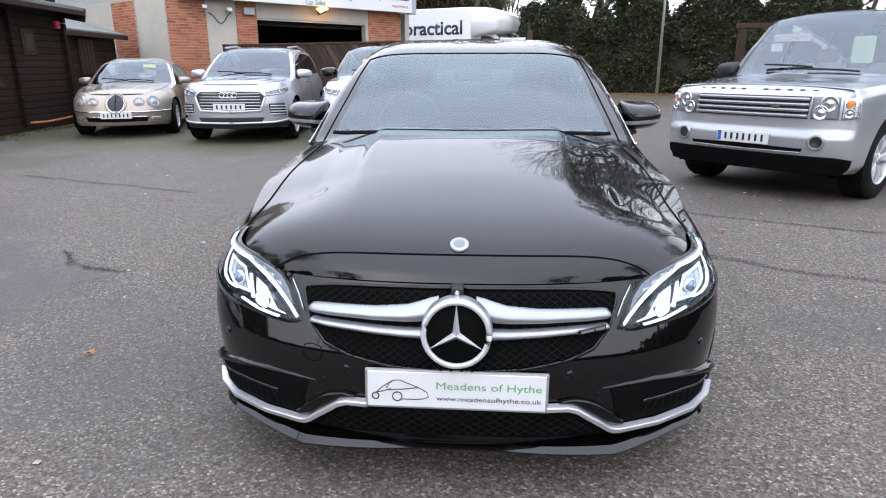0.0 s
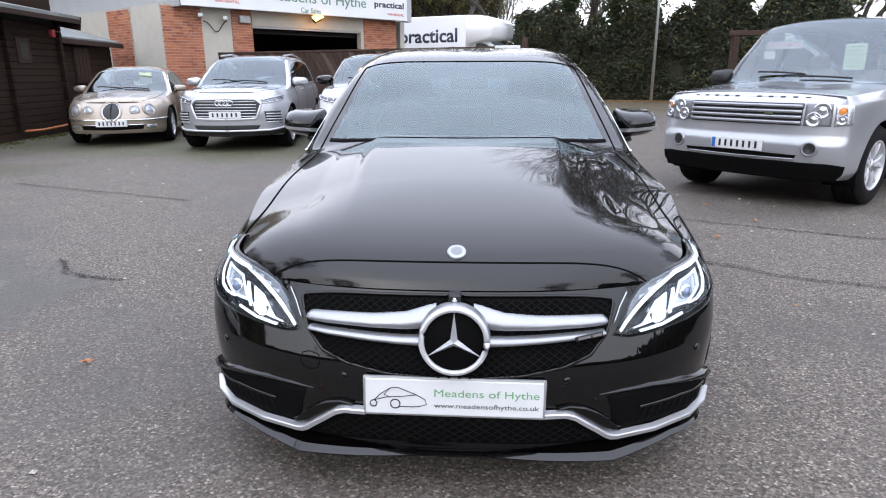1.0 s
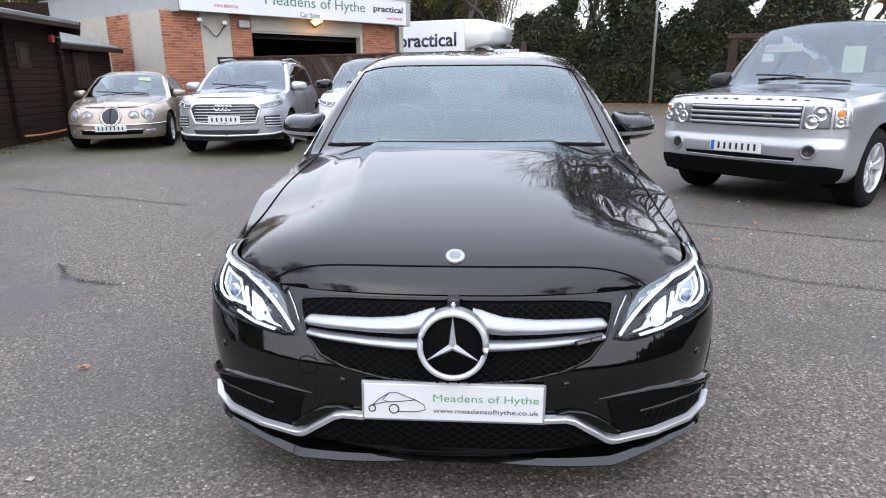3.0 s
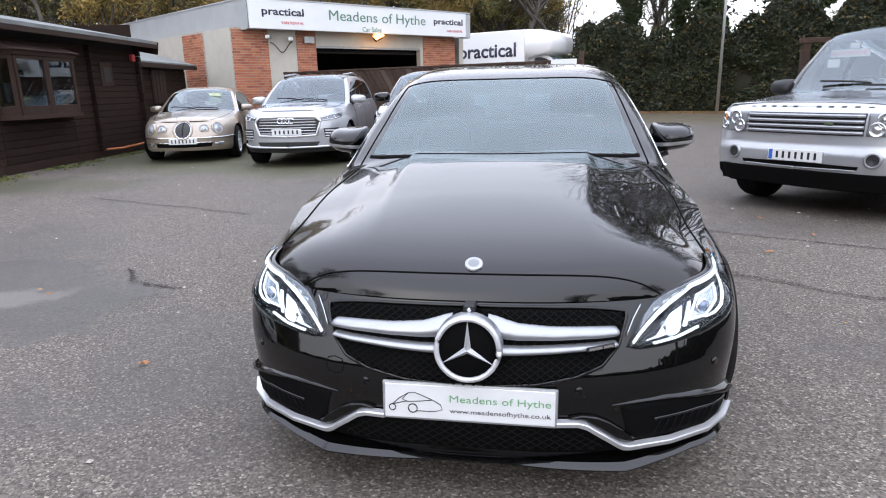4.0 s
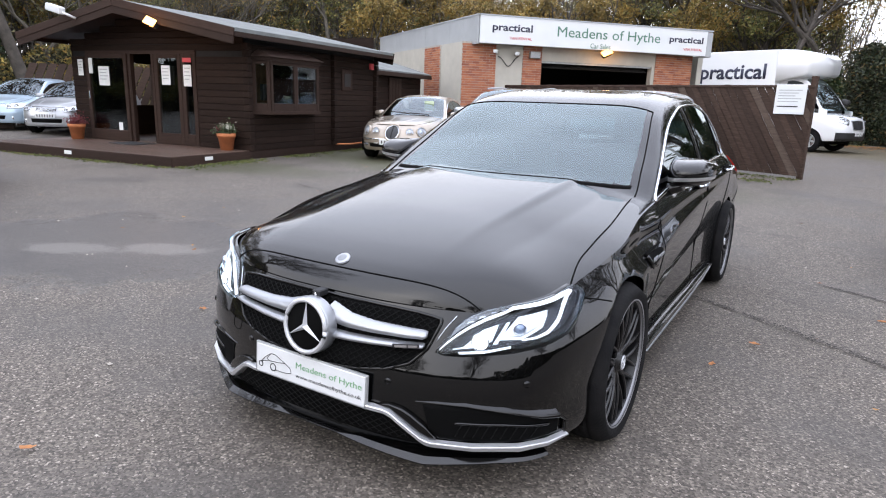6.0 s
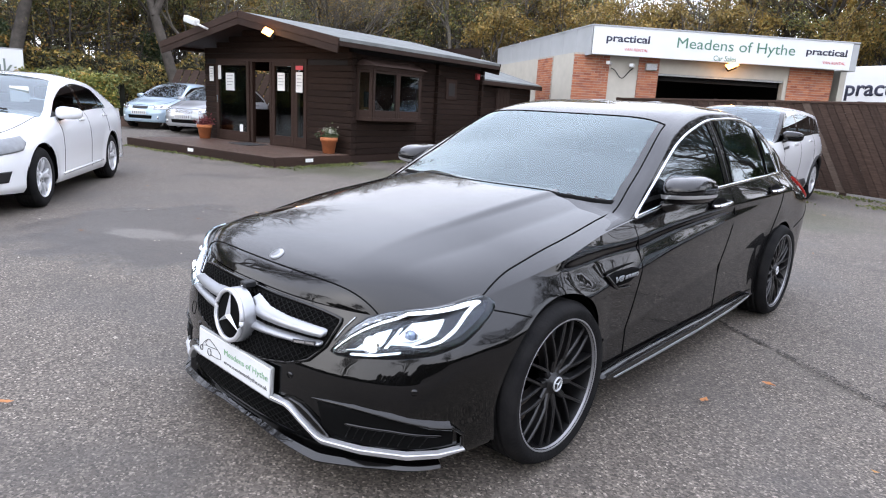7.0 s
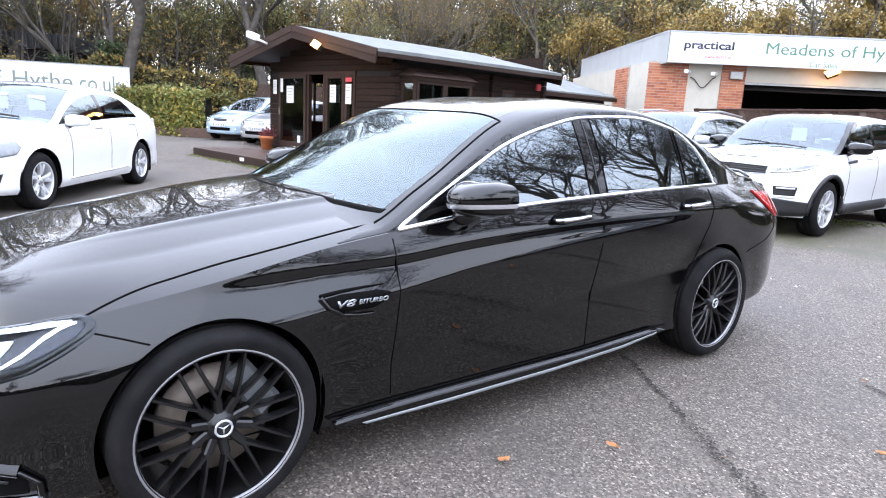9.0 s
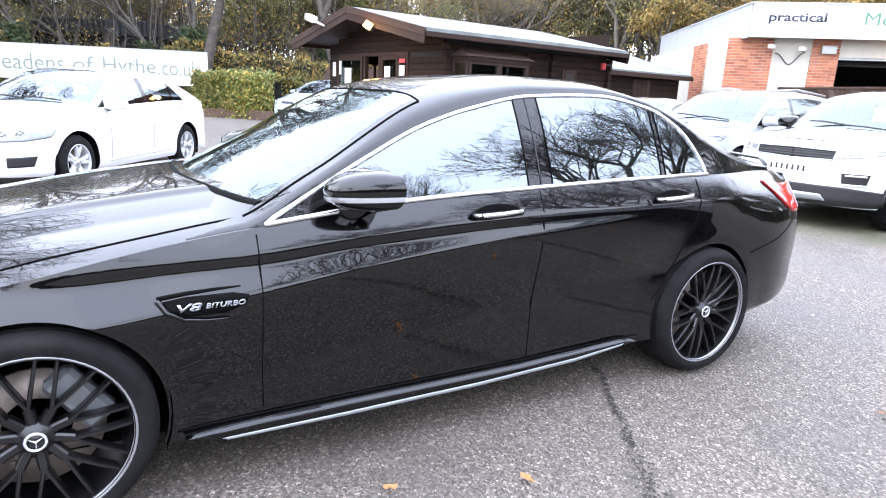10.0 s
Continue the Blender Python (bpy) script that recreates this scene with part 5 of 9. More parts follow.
def auto_shape(k):
    """Tables for an ordinary car from its leading sizes."""
    L, W, H = k["L"], k["W"] / 2, k["H"]
    fr, rr = k.get("fround", 0.55), k.get("rround", 0.3)
    plan = [(0, 0), (W * 0.35, 0.025 * fr / 0.5), (W * 0.66, 0.10 * fr / 0.5), (W * 0.86, 0.26 * fr / 0.5), (W * 0.955, 0.52 * fr / 0.5), (W * 0.99, k["wf"] + 0.1), (W, L * 0.4), (W, L * 0.6), (W * 0.99, k["wr"]), (W * 0.965, L - 0.42), (W * 0.90, L - 0.2 * rr / 0.3), (W * 0.72, L - 0.07 * rr / 0.3), (W * 0.4, L - 0.02), (0, L)]
    zn, b1, b2, zt = k["nose"], k["belt1"], k["belt2"], k["tail"]
    yc, yw, yr, yb = k["cowl"], k["screen_top"], k["roof_end"], k["glass_end"]
    d = {
        "L": L, "W": 2 * W, "plan": plan,
        "top": [(0, zn), (0.25, zn + 0.02), (k["wf"], zn + (b1 - zn) * 0.62), (yc, b1), ((yc + yr) / 2, (b1 + b2) / 2 + 0.01), (yr, b2), (min(yb, L - 0.1), (b2 + zt) / 2 + 0.01), (L, zt)],
        "bottom": [(0, k["clear"] + 0.03), (k["wf"], k["clear"]), (k["wr"], k["clear"]), (L, k["clear"] + 0.08)],
        "nose_in": k.get("nose_in", [(0, 0.03), (0.12, 0.0), (0.5, 0.0), (0.75, 0.03), (0.92, 0.07), (1, 0.12)]),
        "side_in": k.get("side_in", [(0, 0.06), (0.1, 0.02), (0.3, 0.012), (0.55, 0.0), (0.74, 0.006), (0.88, 0.035), (1, 0.085)]),
        "tail_in": k.get("tail_in", [(0, 0.05), (0.15, 0.0), (0.5, 0.02), (0.8, 0.07), (1, 0.12)]),
        "arches": [(k["wf"], k["r"], k["r"] + k.get("gap", 0.05)), (k["wr"], k["r"], k["r"] + k.get("gap", 0.05))],
        "crest": [(0, zn + 0.01), (0.2, zn + k.get("crest_rise", 0.07)), (k["wf"], zn + (k["cowl_z"] - zn) * 0.68), (yc, k["cowl_z"]), (yc + 0.4, k["cowl_z"] + 0.02), (yb - 0.3, k["boot_z"]), (yb, k["boot_z"]), (L, max(zt + 0.005, k["boot_z"] - 0.04))],
        "cowl": yc, "boot": yb,
        "rail": [(yc - 0.16, b1 - 0.03), (yc - 0.02, b1), (yc + (yw - yc) * 0.5, b1 + (H - 0.09 - b1) * 0.52), (yw + 0.03, H - 0.11), ((yw + yr) / 2, H - 0.065), (yr, H - 0.11 - k.get("droop", 0.0)), ((yr + yb) / 2, (H - 0.1 + k["boot_z"]) / 2 + k.get("hunch", 0.0)), (yb, k["boot_z"] - 0.02)],
        "auto_nose": True,
        "roof": [(yc - 0.17, k["cowl_z"] - 0.09), (yc, k["cowl_z"] + 0.03), (yw, H - 0.045), ((yw + yr) / 2, H), (yr, H - 0.04 - k.get("droop", 0.0)), (yb, k["boot_z"] + 0.02)],
        "window_top": k.get("window_top") or [(yc + 0.08, b1 + 0.01), (yc + (yw - yc) * 0.55, b1 + (H - 0.14 - b1) * 0.55), (yw + 0.12, H - 0.17), ((yw + yr) / 2, H - 0.12), (yr - 0.05, H - 0.17 - k.get("droop", 0.0)), (k["dlo_end"], b2 + 0.03)],
        "pillars": k["pillars"], "screen": (yw, yr + 0.02), "tumble": k.get("tumble", 0.38), "surround": k.get("surround"),
        "seams": k.get("seams", ()), "dark_front": k.get("dark_front"), "flare": k.get("flare", 0.012), "dome": k.get("dome"),
        "front_door": k.get("front_door", (9, 9)), "rear_door": k.get("rear_door", (9, 9)), "door_row": 2,
        "seat": k.get("seat", yc + 0.95), "shoulder_in": k.get("shoulder_in", [(0, 0), (L, 0)]),
    }
    return d

# ---- the black saloon ----
SALOON = {
    "L": 4.75, "W": 1.81,
    "plan": [(0, 0.055), (0.27, 0.068), (0.51, 0.12), (0.69, 0.205), (0.805, 0.305), (0.866, 0.44), (0.893, 0.62), (0.903, 0.9), (0.897, 1.35), (0.893, 2.0), (0.898, 2.9), (0.905, 3.7), (0.89, 4.15), (0.85, 4.42), (0.74, 4.62), (0.45, 4.73), (0, 4.75)],
    "top": [(0.05, 0.638), (0.2, 0.642), (0.3, 0.65), (0.42, 0.676), (0.565, 0.706), (0.8, 0.755), (1.1, 0.815), (1.35, 0.855), (1.58, 0.886), (2.06, 0.94), (2.68, 0.974), (3.2, 0.992), (3.74, 1.0), (4.2, 1.0), (4.5, 0.985), (4.75, 0.965)],
    "bottom": [(0.05, 0.15), (0.35, 0.155), (0.9, 0.2), (2.0, 0.2), (3.7, 0.22), (4.75, 0.27)],
    "nose_in": [(0, 0.03), (0.1, 0.012), (0.3, 0.0), (0.48, 0.003), (0.58, 0.010), (0.64, 0.021), (0.76, 0.046), (0.88, 0.070), (1, 0.098)],
    "side_in": [(0, 0.07), (0.06, 0.03), (0.16, 0.02), (0.3, 0.018), (0.5, 0.006), (0.66, 0.0), (0.745, 0.003), (0.80, 0.014), (0.9, 0.045), (1, 0.082)],
    "tail_in": [(0, 0.06), (0.2, 0.0), (0.55, 0.01), (0.8, 0.05), (1, 0.08)],
    "shoulder_in": [(0, -0.02), (0.3, -0.01), (0.55, 0.02), (0.75, 0.004), (1.0, -0.013), (1.5, 0.005), (2.6, 0.0), (3.3, 0.02), (3.75, 0.055), (4.3, 0.10), (4.75, 0.10)],
    "arches": [(0.885, 0.322, 0.352), (3.725, 0.322, 0.35)],
    "crease": [(0.6, 0.772), (1.0, 0.780), (1.22, 0.787), (1.54, 0.801), (1.87, 0.832), (2.54, 0.868), (3.04, 0.879), (3.53, 0.889), (4.3, 0.90)],
    "swage": [(0.6, 0.12), (1.2, 0.105), (1.53, 0.085), (1.85, 0.07), (2.3, 0.05), (2.65, 0.032), (3.0, 0.012), (3.3, 0.0), (4.4, 0.0)],
    "rows": 74, "nose_flat": 4.0, "crest": [(0.05, 0.638), (0.148, 0.638), (0.165, 0.668), (0.20, 0.708), (0.26, 0.745), (0.4, 0.79), (0.7, 0.842), (1.0, 0.885), (1.3, 0.925), (1.5, 0.945), (1.8, 0.965), (3.9, 1.03), (4.3, 1.045), (4.6, 1.035), (4.7, 1.0), (4.75, 0.97)],
    "cowl": 1.42, "cowl_bow": (1.392, 0.37), "boot": 4.15, "crown": 3.0, "dome": (0.365, 0.425, 0.025),
    "rail": [(1.32, 0.84), (1.5, 0.878), (1.7, 0.99), (1.95, 1.13), (2.2, 1.255), (2.45, 1.328), (2.75, 1.37), (3.05, 1.377), (3.35, 1.336), (3.6, 1.245), (3.9, 1.115), (4.2, 1.03), (4.36, 1.015)],
    "roof": [(1.3, 0.86), (1.40, 0.956), (1.46, 0.990), (1.75, 1.130), (2.05, 1.262), (2.2, 1.324), (2.34, 1.368), (2.52, 1.400), (2.75, 1.422), (3.1, 1.42), (3.4, 1.37), (3.9, 1.2), (4.2, 1.075), (4.36, 1.04)],
    "window_top": [(1.565, 0.892), (1.735, 0.985), (1.943, 1.095), (2.174, 1.203), (2.421, 1.278), (2.704, 1.331), (3.075, 1.345), (3.376, 1.300), (3.561, 1.205), (3.652, 1.105), (3.71, 1.006)],
    "pillars": [(1.56, 1.84), (2.61, 2.73), (3.37, 3.40)], "screen": (2.21, 3.38), "tumble": 0.46, "header": (1.8, 2.25),
    "surround": (M["chrome"], 0.0095), "flare": 0.010,
    "pillar_cols": 3, "nose_x": 0.55, "front_door": (1.545, 2.655), "rear_door": (2.655, 3.5), "door_row": 2, "seat": 2.35,
}


def wheel_star(parent, r, x, m, mat):
    """A three-pointed wind-rose emblem in a ring, facing local -y."""
    pts = [(r * math.cos(t), 0, r * math.sin(t)) for t in np.linspace(0, 2 * math.pi, 41)]
    tube("badge_ring", [m @ Vector(p) for p in pts], x, mat, parent, "bright ring", 8)
    bm = bmesh.new()
    for k in range(3):
        a = math.pi / 2 + k * 2 * math.pi / 3
        tip = (r * 0.97 * math.cos(a), 0, r * 0.97 * math.sin(a))
        lw = r * 0.13
        b1 = (lw * math.cos(a + math.pi / 3), 0, lw * math.sin(a + math.pi / 3))
        b2 = (lw * math.cos(a - math.pi / 3), 0, lw * math.sin(a - math.pi / 3))
        c = (0, -r * 0.17, 0)
        v = [bm.verts.new(m @ Vector(p)) for p in (tip, b1, b2, c)]
        bm.faces.new((v[0], v[1], v[3]))
        bm.faces.new((v[0], v[3], v[2]))
        bm.faces.new((v[0], v[2], v[1]))
    part("emblem_star", bm, mat, parent, "bright three-armed emblem")


def mesh_insert(name, shape, outline, off, parent, cell=0.018, side_all=True, depth=0.0):
    """Diamond wire mesh inside a symmetric opening: outline gives (x, z_low, z_high) from the middle outwards."""
    xs = [o[0] for o in outline]
    lo = lambda x: float(np.interp(abs(x), xs, [o[1] for o in outline]))
    hi = lambda x: float(np.interp(abs(x), xs, [o[2] for o in outline]))
    verts, faces = [], []
    n = int(xs[-1] / cell)
    for sgn in (1, -1):
        for k in range(-n - 30, n + 30):
            run = []
            for i in range(0, 60):
                z = lo(0) - 0.1 + i * 0.008
                x = k * cell * 1.7 + sgn * (z - 0.4) * 1.5
                if abs(x) < xs[-1] and lo(x) < z < hi(x):
                    run.append(shape.spot(shape.qx(abs(x)), z, off, 1 if x >= 0 else -1))
            if len(run) > 2:
                run = [run[0]] + run[2:-1:3] + [run[-1]]
                v, f = tube_data(run, 0.0018, 4, False)
                faces += [tuple(i + len(verts) for i in ff) for ff in f]
                verts += v
    return mesh_object(name, verts, faces, M["mesh"], parent, "black diamond mesh", True)


def saloon_mirror(car, sd):
    """A long door mirror: painted cap over a silver repeater strip and a black lower shell, glass behind, arm to the door."""
    def shell(u, v, grow=0.0):
        # u runs from the inner end round the front to the rear outer edge, v from bottom to top
        a = -0.10 + (math.pi + 0.20) * u
        cx, cy = -math.cos(a), -math.sin(a)
        fx = math.copysign(abs(cx) ** 0.75, cx)
        fy = math.copysign(abs(cy) ** 0.8, cy)
        h0, h1 = -0.078 + 0.018 * u, 0.092 - 0.030 * u * u
        z = h0 + (h1 - h0) * v
        k = (1 - abs(2 * v - 1) ** 2.3) ** 0.5
        dx = (0.108 + grow) * ((0.55 + 0.45 * k) if fx > 0 else (0.86 + 0.14 * k)) * fx
        dy = (0.205 + grow) * (0.2 + 0.8 * k) * fy + 0.095
        return Vector((sd * dx, dy, z * (1 - 0.08 * max(0.0, -fy)) + 0.010 * fx))

    at = Matrix.Translation((sd * 0.90, 1.845, 0.995))
    hub = thing("door_mirror", at, "", "")
    hub.parent = car

    def band(name, v0, v1, mat, grow, label=""):
        n, r = 40, 10
        vs = [shell(i / n, v0 + (v1 - v0) * j / r, grow) for i in range(n + 1) for j in range(r + 1)]
        fs = [(i * (r + 1) + j, (i + 1) * (r + 1) + j, (i + 1) * (r + 1) + j + 1, i * (r + 1) + j + 1) for i in range(n) for j in range(r)]
        if v1 == 1.0:
            fs.append([i * (r + 1) + r for i in range(n + 1)])
        if v0 == 0.0:
            fs.append([i * (r + 1) for i in range(n + 1)])
        mesh_object(name, vs, fs, mat, hub, label, True)

    band("mirror_cap", 0.40, 1.0, M["black"], 0.0)
    band("repeater_strip", 0.27, 0.40, M["lipsilver"], 0.002, "silver repeater strip")
    band("lower_shell", 0.0, 0.26, M["gloss"], -0.004)
    bm = bmesh.new()
    add_box(bm, (-0.092, 0.078, -0.042), (0.092, 0.104, 0.052), 0.012)
    part("mirror_glass", bm, M["gloss"], hub, "dark mirror glass")
    tube("mirror_arm", [(-sd * 0.03, 0.0, -0.055), (-sd * 0.10, 0.01, -0.085), (-sd * 0.16, 0.03, -0.13)], [0.045, 0.045, 0.06], M["gloss"], hub, "", 12, 0.7)


def build_saloon():
    car = thing("saloon_car", Matrix.Identity(4), "glossy black four-door saloon with silver front lip, lamps lit", "car")
    s = Shape(SALOON)
    sect, cuts = car_body(s, car, M["black"], M["glass"], M["tint"], 1.25, rooftop=M["gloss"], seam=False)
    X, Y = s.qx, s.qy

    def F(x, z):
        """Way round to where the skin itself stands x from the middle at height z."""
        lo, hi = 0.0, Y(0.9)
        for _ in range(24):
            mid = (lo + hi) / 2
            if s.spot(mid, z).x < x:
                lo = mid
            else:
                hi = mid
        return (lo, z)

    def G(y, z):
        """Way round to where the skin itself stands y behind the nose at height z."""
        lo, hi = 0.0, Y(0.9)
        for _ in range(24):
            mid = (lo + hi) / 2
            if s.spot(mid, z).y < y:
                lo = mid
            else:
                hi = mid
        return (lo, z)

    # seams
    for sd in (1, -1):
        skin_line("panel_gap", s, [(Y(1.535), 0.26), (Y(1.53), 0.86)], 0.003, M["liner"], car, 0.0, sd)
        skin_line("panel_gap", s, [(Y(2.65), 0.24), (Y(2.655), 0.965)], 0.003, M["liner"], car, 0.0, sd)
        skin_line("panel_gap", s, [(Y(3.36), 0.42), (Y(3.43), 0.5), (Y(3.565), 0.8), (Y(3.60), 0.985)], 0.003, M["liner"], car, 0.0, sd)
        skin_line("panel_gap", s, [(Y(1.26), 0.236), (Y(2.6), 0.236), (Y(3.3), 0.25)], 0.004, M["liner"], car, 0.0, sd)
        skin_line("panel_gap", s, [G(0.562, 0.662), G(0.63, 0.645), G(0.69, 0.628)], 0.003, M["liner"], car, 0.0, sd)
        skin_patch("sill_blade", s, [(Y(1.28), 0.218), (Y(1.5), 0.224), (Y(2.6), 0.224), (Y(3.2), 0.245), (Y(3.26), 0.236), (Y(2.9), 0.192), (Y(2.4), 0.180), (Y(1.8), 0.178), (Y(1.40), 0.184)], 0.040, M["gloss"], car, "gloss black sill blade", sd, 0.05, 0.06)
        skin_patch("sill_strip", s, [(Y(1.39), 0.196), (Y(1.82), 0.192), (Y(2.39), 0.195), (Y(2.9), 0.213), (Y(3.18), 0.237), (Y(3.16), 0.228), (Y(2.9), 0.199), (Y(2.39), 0.181), (Y(1.82), 0.179), (Y(1.41), 0.187)], 0.043, M["satin"], car, "satin silver sill strip", sd, 0.05, 0.003)
        # bonnet side gap
        pts = []
        for i in np.linspace(s.i0, s.ic, 160):
            k = min(int(i), len(s.rim) - 2)
            e = s.rim[k].lerp(s.rim[k + 1], i - k)
            if 0.40 < e.y < 1.5:
                x = 0.748 - 0.03 * smoothstep(1.0, 1.5, e.y) + 0.05 * (1 - smoothstep(0.38, 0.75, e.y))
                pts.append(s.bonnet_point(sd * min(x / e.x, 0.995), i, 0.001))
        pts.append(pts[-1] + Vector((-sd * 0.10, 0.06, 0.03)))
        tube("bonnet_gap", pts, 0.003, M["liner"], car, "", 5)
    i_s = next(i for i in np.linspace(s.i0, s.ic, 900) if s.bonnet_point(0, i).y > 0.206)
    tube("bonnet_gap", [s.bonnet_point(u, i_s, 0.0008) for u in np.linspace(-0.99, 0.99, 61)], 0.003, M["liner"], car, "", 5)
    # grille
    gx = [(0.0, 0.402, 0.630), (0.2, 0.415, 0.630), (0.32, 0.437, 0.628), (0.40, 0.466, 0.624), (0.455, 0.52, 0.618), (0.49, 0.60, 0.612)]
    outline = [(X(x), h) for x, _, h in gx] + [(X(x), l) for x, l, _ in gx[::-1]]
    up = [(X(x), h) for x, l, h in gx]
    for sd in (1, -1):
        # sheet on the skin, its black standing in for the grille's shaded depth
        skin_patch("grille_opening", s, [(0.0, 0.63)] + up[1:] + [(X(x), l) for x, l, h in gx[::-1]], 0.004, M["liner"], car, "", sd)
        skin_line("grille_frame", s, up + [(X(x), l) for x, l, h in gx[::-1]], 0.006, M["gloss"], car, 0.004, sd, n=6)
    mesh_insert("grille_mesh", s, gx, 0.010, car)
    for sd in (1, -1):
        # two silver wings either side of the emblem
        vs, fs = [], []

        def wing(pairs, proud):
            n0 = len(vs)
            for x, lo, hi in pairs:
                c = (lo + hi) / 2
                for z, o in ((lo, 0.010), (lo + (hi - lo) * 0.15, proud * 0.8), (c, proud), (hi - (hi - lo) * 0.15, proud * 0.8), (hi, 0.010)):
                    vs.append(s.spot(X(x), z, o, sd))
            for i in range(len(pairs) - 1):
                for k in range(4):
                    fs.append((n0 + i * 5 + k, n0 + i * 5 + k + 1, n0 + (i + 1) * 5 + k + 1, n0 + (i + 1) * 5 + k))
            m = len(pairs) - 1
            fs.append(tuple(n0 + m * 5 + k for k in range(5)))

        wing([(0.056, 0.560, 0.612), (0.085, 0.547, 0.606), (0.11, 0.541, 0.598), (0.15, 0.539, 0.588), (0.25, 0.541, 0.580), (0.38, 0.545, 0.578), (0.442, 0.549, 0.577), (0.452, 0.556, 0.574)], 0.038)
        wing([(0.085, 0.497, 0.527), (0.16, 0.500, 0.526), (0.25, 0.505, 0.529), (0.38, 0.514, 0.534), (0.44, 0.521, 0.538), (0.446, 0.526, 0.536)], 0.034)
        mesh_object("grille_wing", vs, fs, M["satin"], car, "satin silver double grille bar", True)
    mstar = Matrix.Translation((0, 0.034, 0.532)) @ Matrix.Rotation(radians(-6), 4, "X")
    lathe("emblem_plate", [(0.092, 0.02), (0.09, 0.004), (0.0005, 0.006)], M["liner"], car, "black emblem disc", 40, "y", mstar)
    lathe("emblem_collar", [(0.104, 0.05), (0.102, 0.014), (0.098, 0.002), (0.094, 0.006)], M["satin"], car, "satin silver collar", 48, "y", mstar)
    wheel_star(car, 0.093, 0.0085, mstar, M["alloy"])
    box("camera_pod", (-0.018, 0.09, 0.626), (0.018, 0.14, 0.65), M["plastic"], car, "small black camera pod", 0.004)
    lathe("camera_lens", [(0.007, 0.088), (0.0005, 0.086)], M["chrome"], car, "", 12, "y", Matrix.Translation((0, 0, 0.637)))
    i_b = next(i for i in np.linspace(s.i0, s.ic, 900) if s.bonnet_point(0, i).y > 0.238)
    bp, bq = s.bonnet_point(0, i_b), s.bonnet_point(0, i_b + 0.4)
    badge = Matrix.Translation(bp) @ Matrix.Rotation(math.atan2(bq.z - bp.z, bq.y - bp.y), 4, "X")
    lathe("bonnet_badge", [(0.030, -0.004), (0.029, 0.005), (0.026, 0.007), (0.0005, 0.0075)], M["satin"], car, "small round bright bonnet badge", 28, "z", badge)
    lathe("badge_centre", [(0.018, 0.0076), (0.0165, 0.0085), (0.0005, 0.0086)], M["browgrey"], car, "", 20, "z", badge)
    q = X(0.39)
    tm = s.spot(q, 0.530, 0.04)
    box("wing_badge", (-0.045, -0.002, -0.007), (0.045, 0.002, 0.007), M["ink"], car, "small dark badge", 0.001, Matrix.Translation(tm) @ Matrix.Rotation(radians(22), 4, "Z") @ Matrix.Rotation(radians(-4), 4, "Y"))
    for k, (a, b) in enumerate(((-0.038, 0.004), (0.008, 0.04))):
        box("wing_badge_bar", (a, -0.004, -0.004), (b, -0.001, 0.004), M["chrome"], car, "", 0.0, Matrix.Translation(tm) @ Matrix.Rotation(radians(22), 4, "Z") @ Matrix.Rotation(radians(-4), 4, "Y"))
    # bumper
    for sd in (1, -1):
        # no hole here: the intake's inner shade is put into the sheet's colour
        skin_patch("side_intake", s, [F(0.455, 0.335), F(0.56, 0.348), F(0.70, 0.343), F(0.80, 0.312), F(0.828, 0.290), F(0.826, 0.236), F(0.74, 0.224), F(0.61, 0.220), F(0.51, 0.220), F(0.478, 0.240)], 0.003, M["liner"], car, "side air intake, its shaded depth painted near-black", sd)
        blade = [F(0.43, 0.343), F(0.50, 0.350), F(0.59, 0.353), F(0.70, 0.342), F(0.79, 0.320), F(0.823, 0.308)]
        vs, fs = [], []
        for (q, z), k in zip(blade, (0.08, 0.25, 0.42, 0.65, 0.95, 1.0)):
            for dz, o in ((0.014, 0.0), (0.006, 0.014), (-0.004, 0.026), (-0.009, 0.025), (-0.013, 0.0)):
                vs.append(s.spot(q, z + dz * k, o * k, sd))
        for i in range(len(blade) - 1):
            for k in range(4):
                fs.append((i * 5 + k, i * 5 + k + 1, (i + 1) * 5 + k + 1, (i + 1) * 5 + k))
        mesh_object("intake_blade", vs, fs, M["gloss"], car, "", True)
        skin_line("intake_edge", s, [F(0.823, 0.308), F(0.838, 0.270), F(0.836, 0.226)], 0.010, M["gloss"], car, 0.010, sd, squash=0.6)
        skin_line("intake_vane", s, [F(0.56, 0.285), F(0.70, 0.288), F(0.81, 0.275)], 0.006, M["gloss"], car, 0.004, sd)
        for k in range(9):
            x = 0.56 + 0.026 * k
            skin_line("intake_wire", s, [F(x, 0.236), F(x + 0.02, 0.278)], 0.0022, M["mesh"], car, 0.007, sd, n=2, sides=4)
        lip = [(0.262, 0.286, 0.307), (0.325, 0.285, 0.306), (0.352, 0.275, 0.298), (0.385, 0.250, 0.274), (0.420, 0.224, 0.249), (0.450, 0.200, 0.225), (0.466, 0.191, 0.217), (0.485, 0.188, 0.213), (0.609, 0.189, 0.214), (0.737, 0.191, 0.218), (0.80, 0.197, 0.222), (0.836, 0.209, 0.226)]
        vs, fs = [], []
        for x, a, b in lip:
            for z, o in ((a - 0.004, -0.004), (a, 0.022), (a + 0.002, 0.0245), (b - 0.007, 0.0275), (b - 0.0035, 0.025), (b, 0.006)):
                vs.append(s.spot(F(x, z)[0], z, o, sd))
        for i in range(len(lip) - 1):
            for k in range(5):
                fs.append((i * 6 + k, i * 6 + k + 1, (i + 1) * 6 + k + 1, (i + 1) * 6 + k))
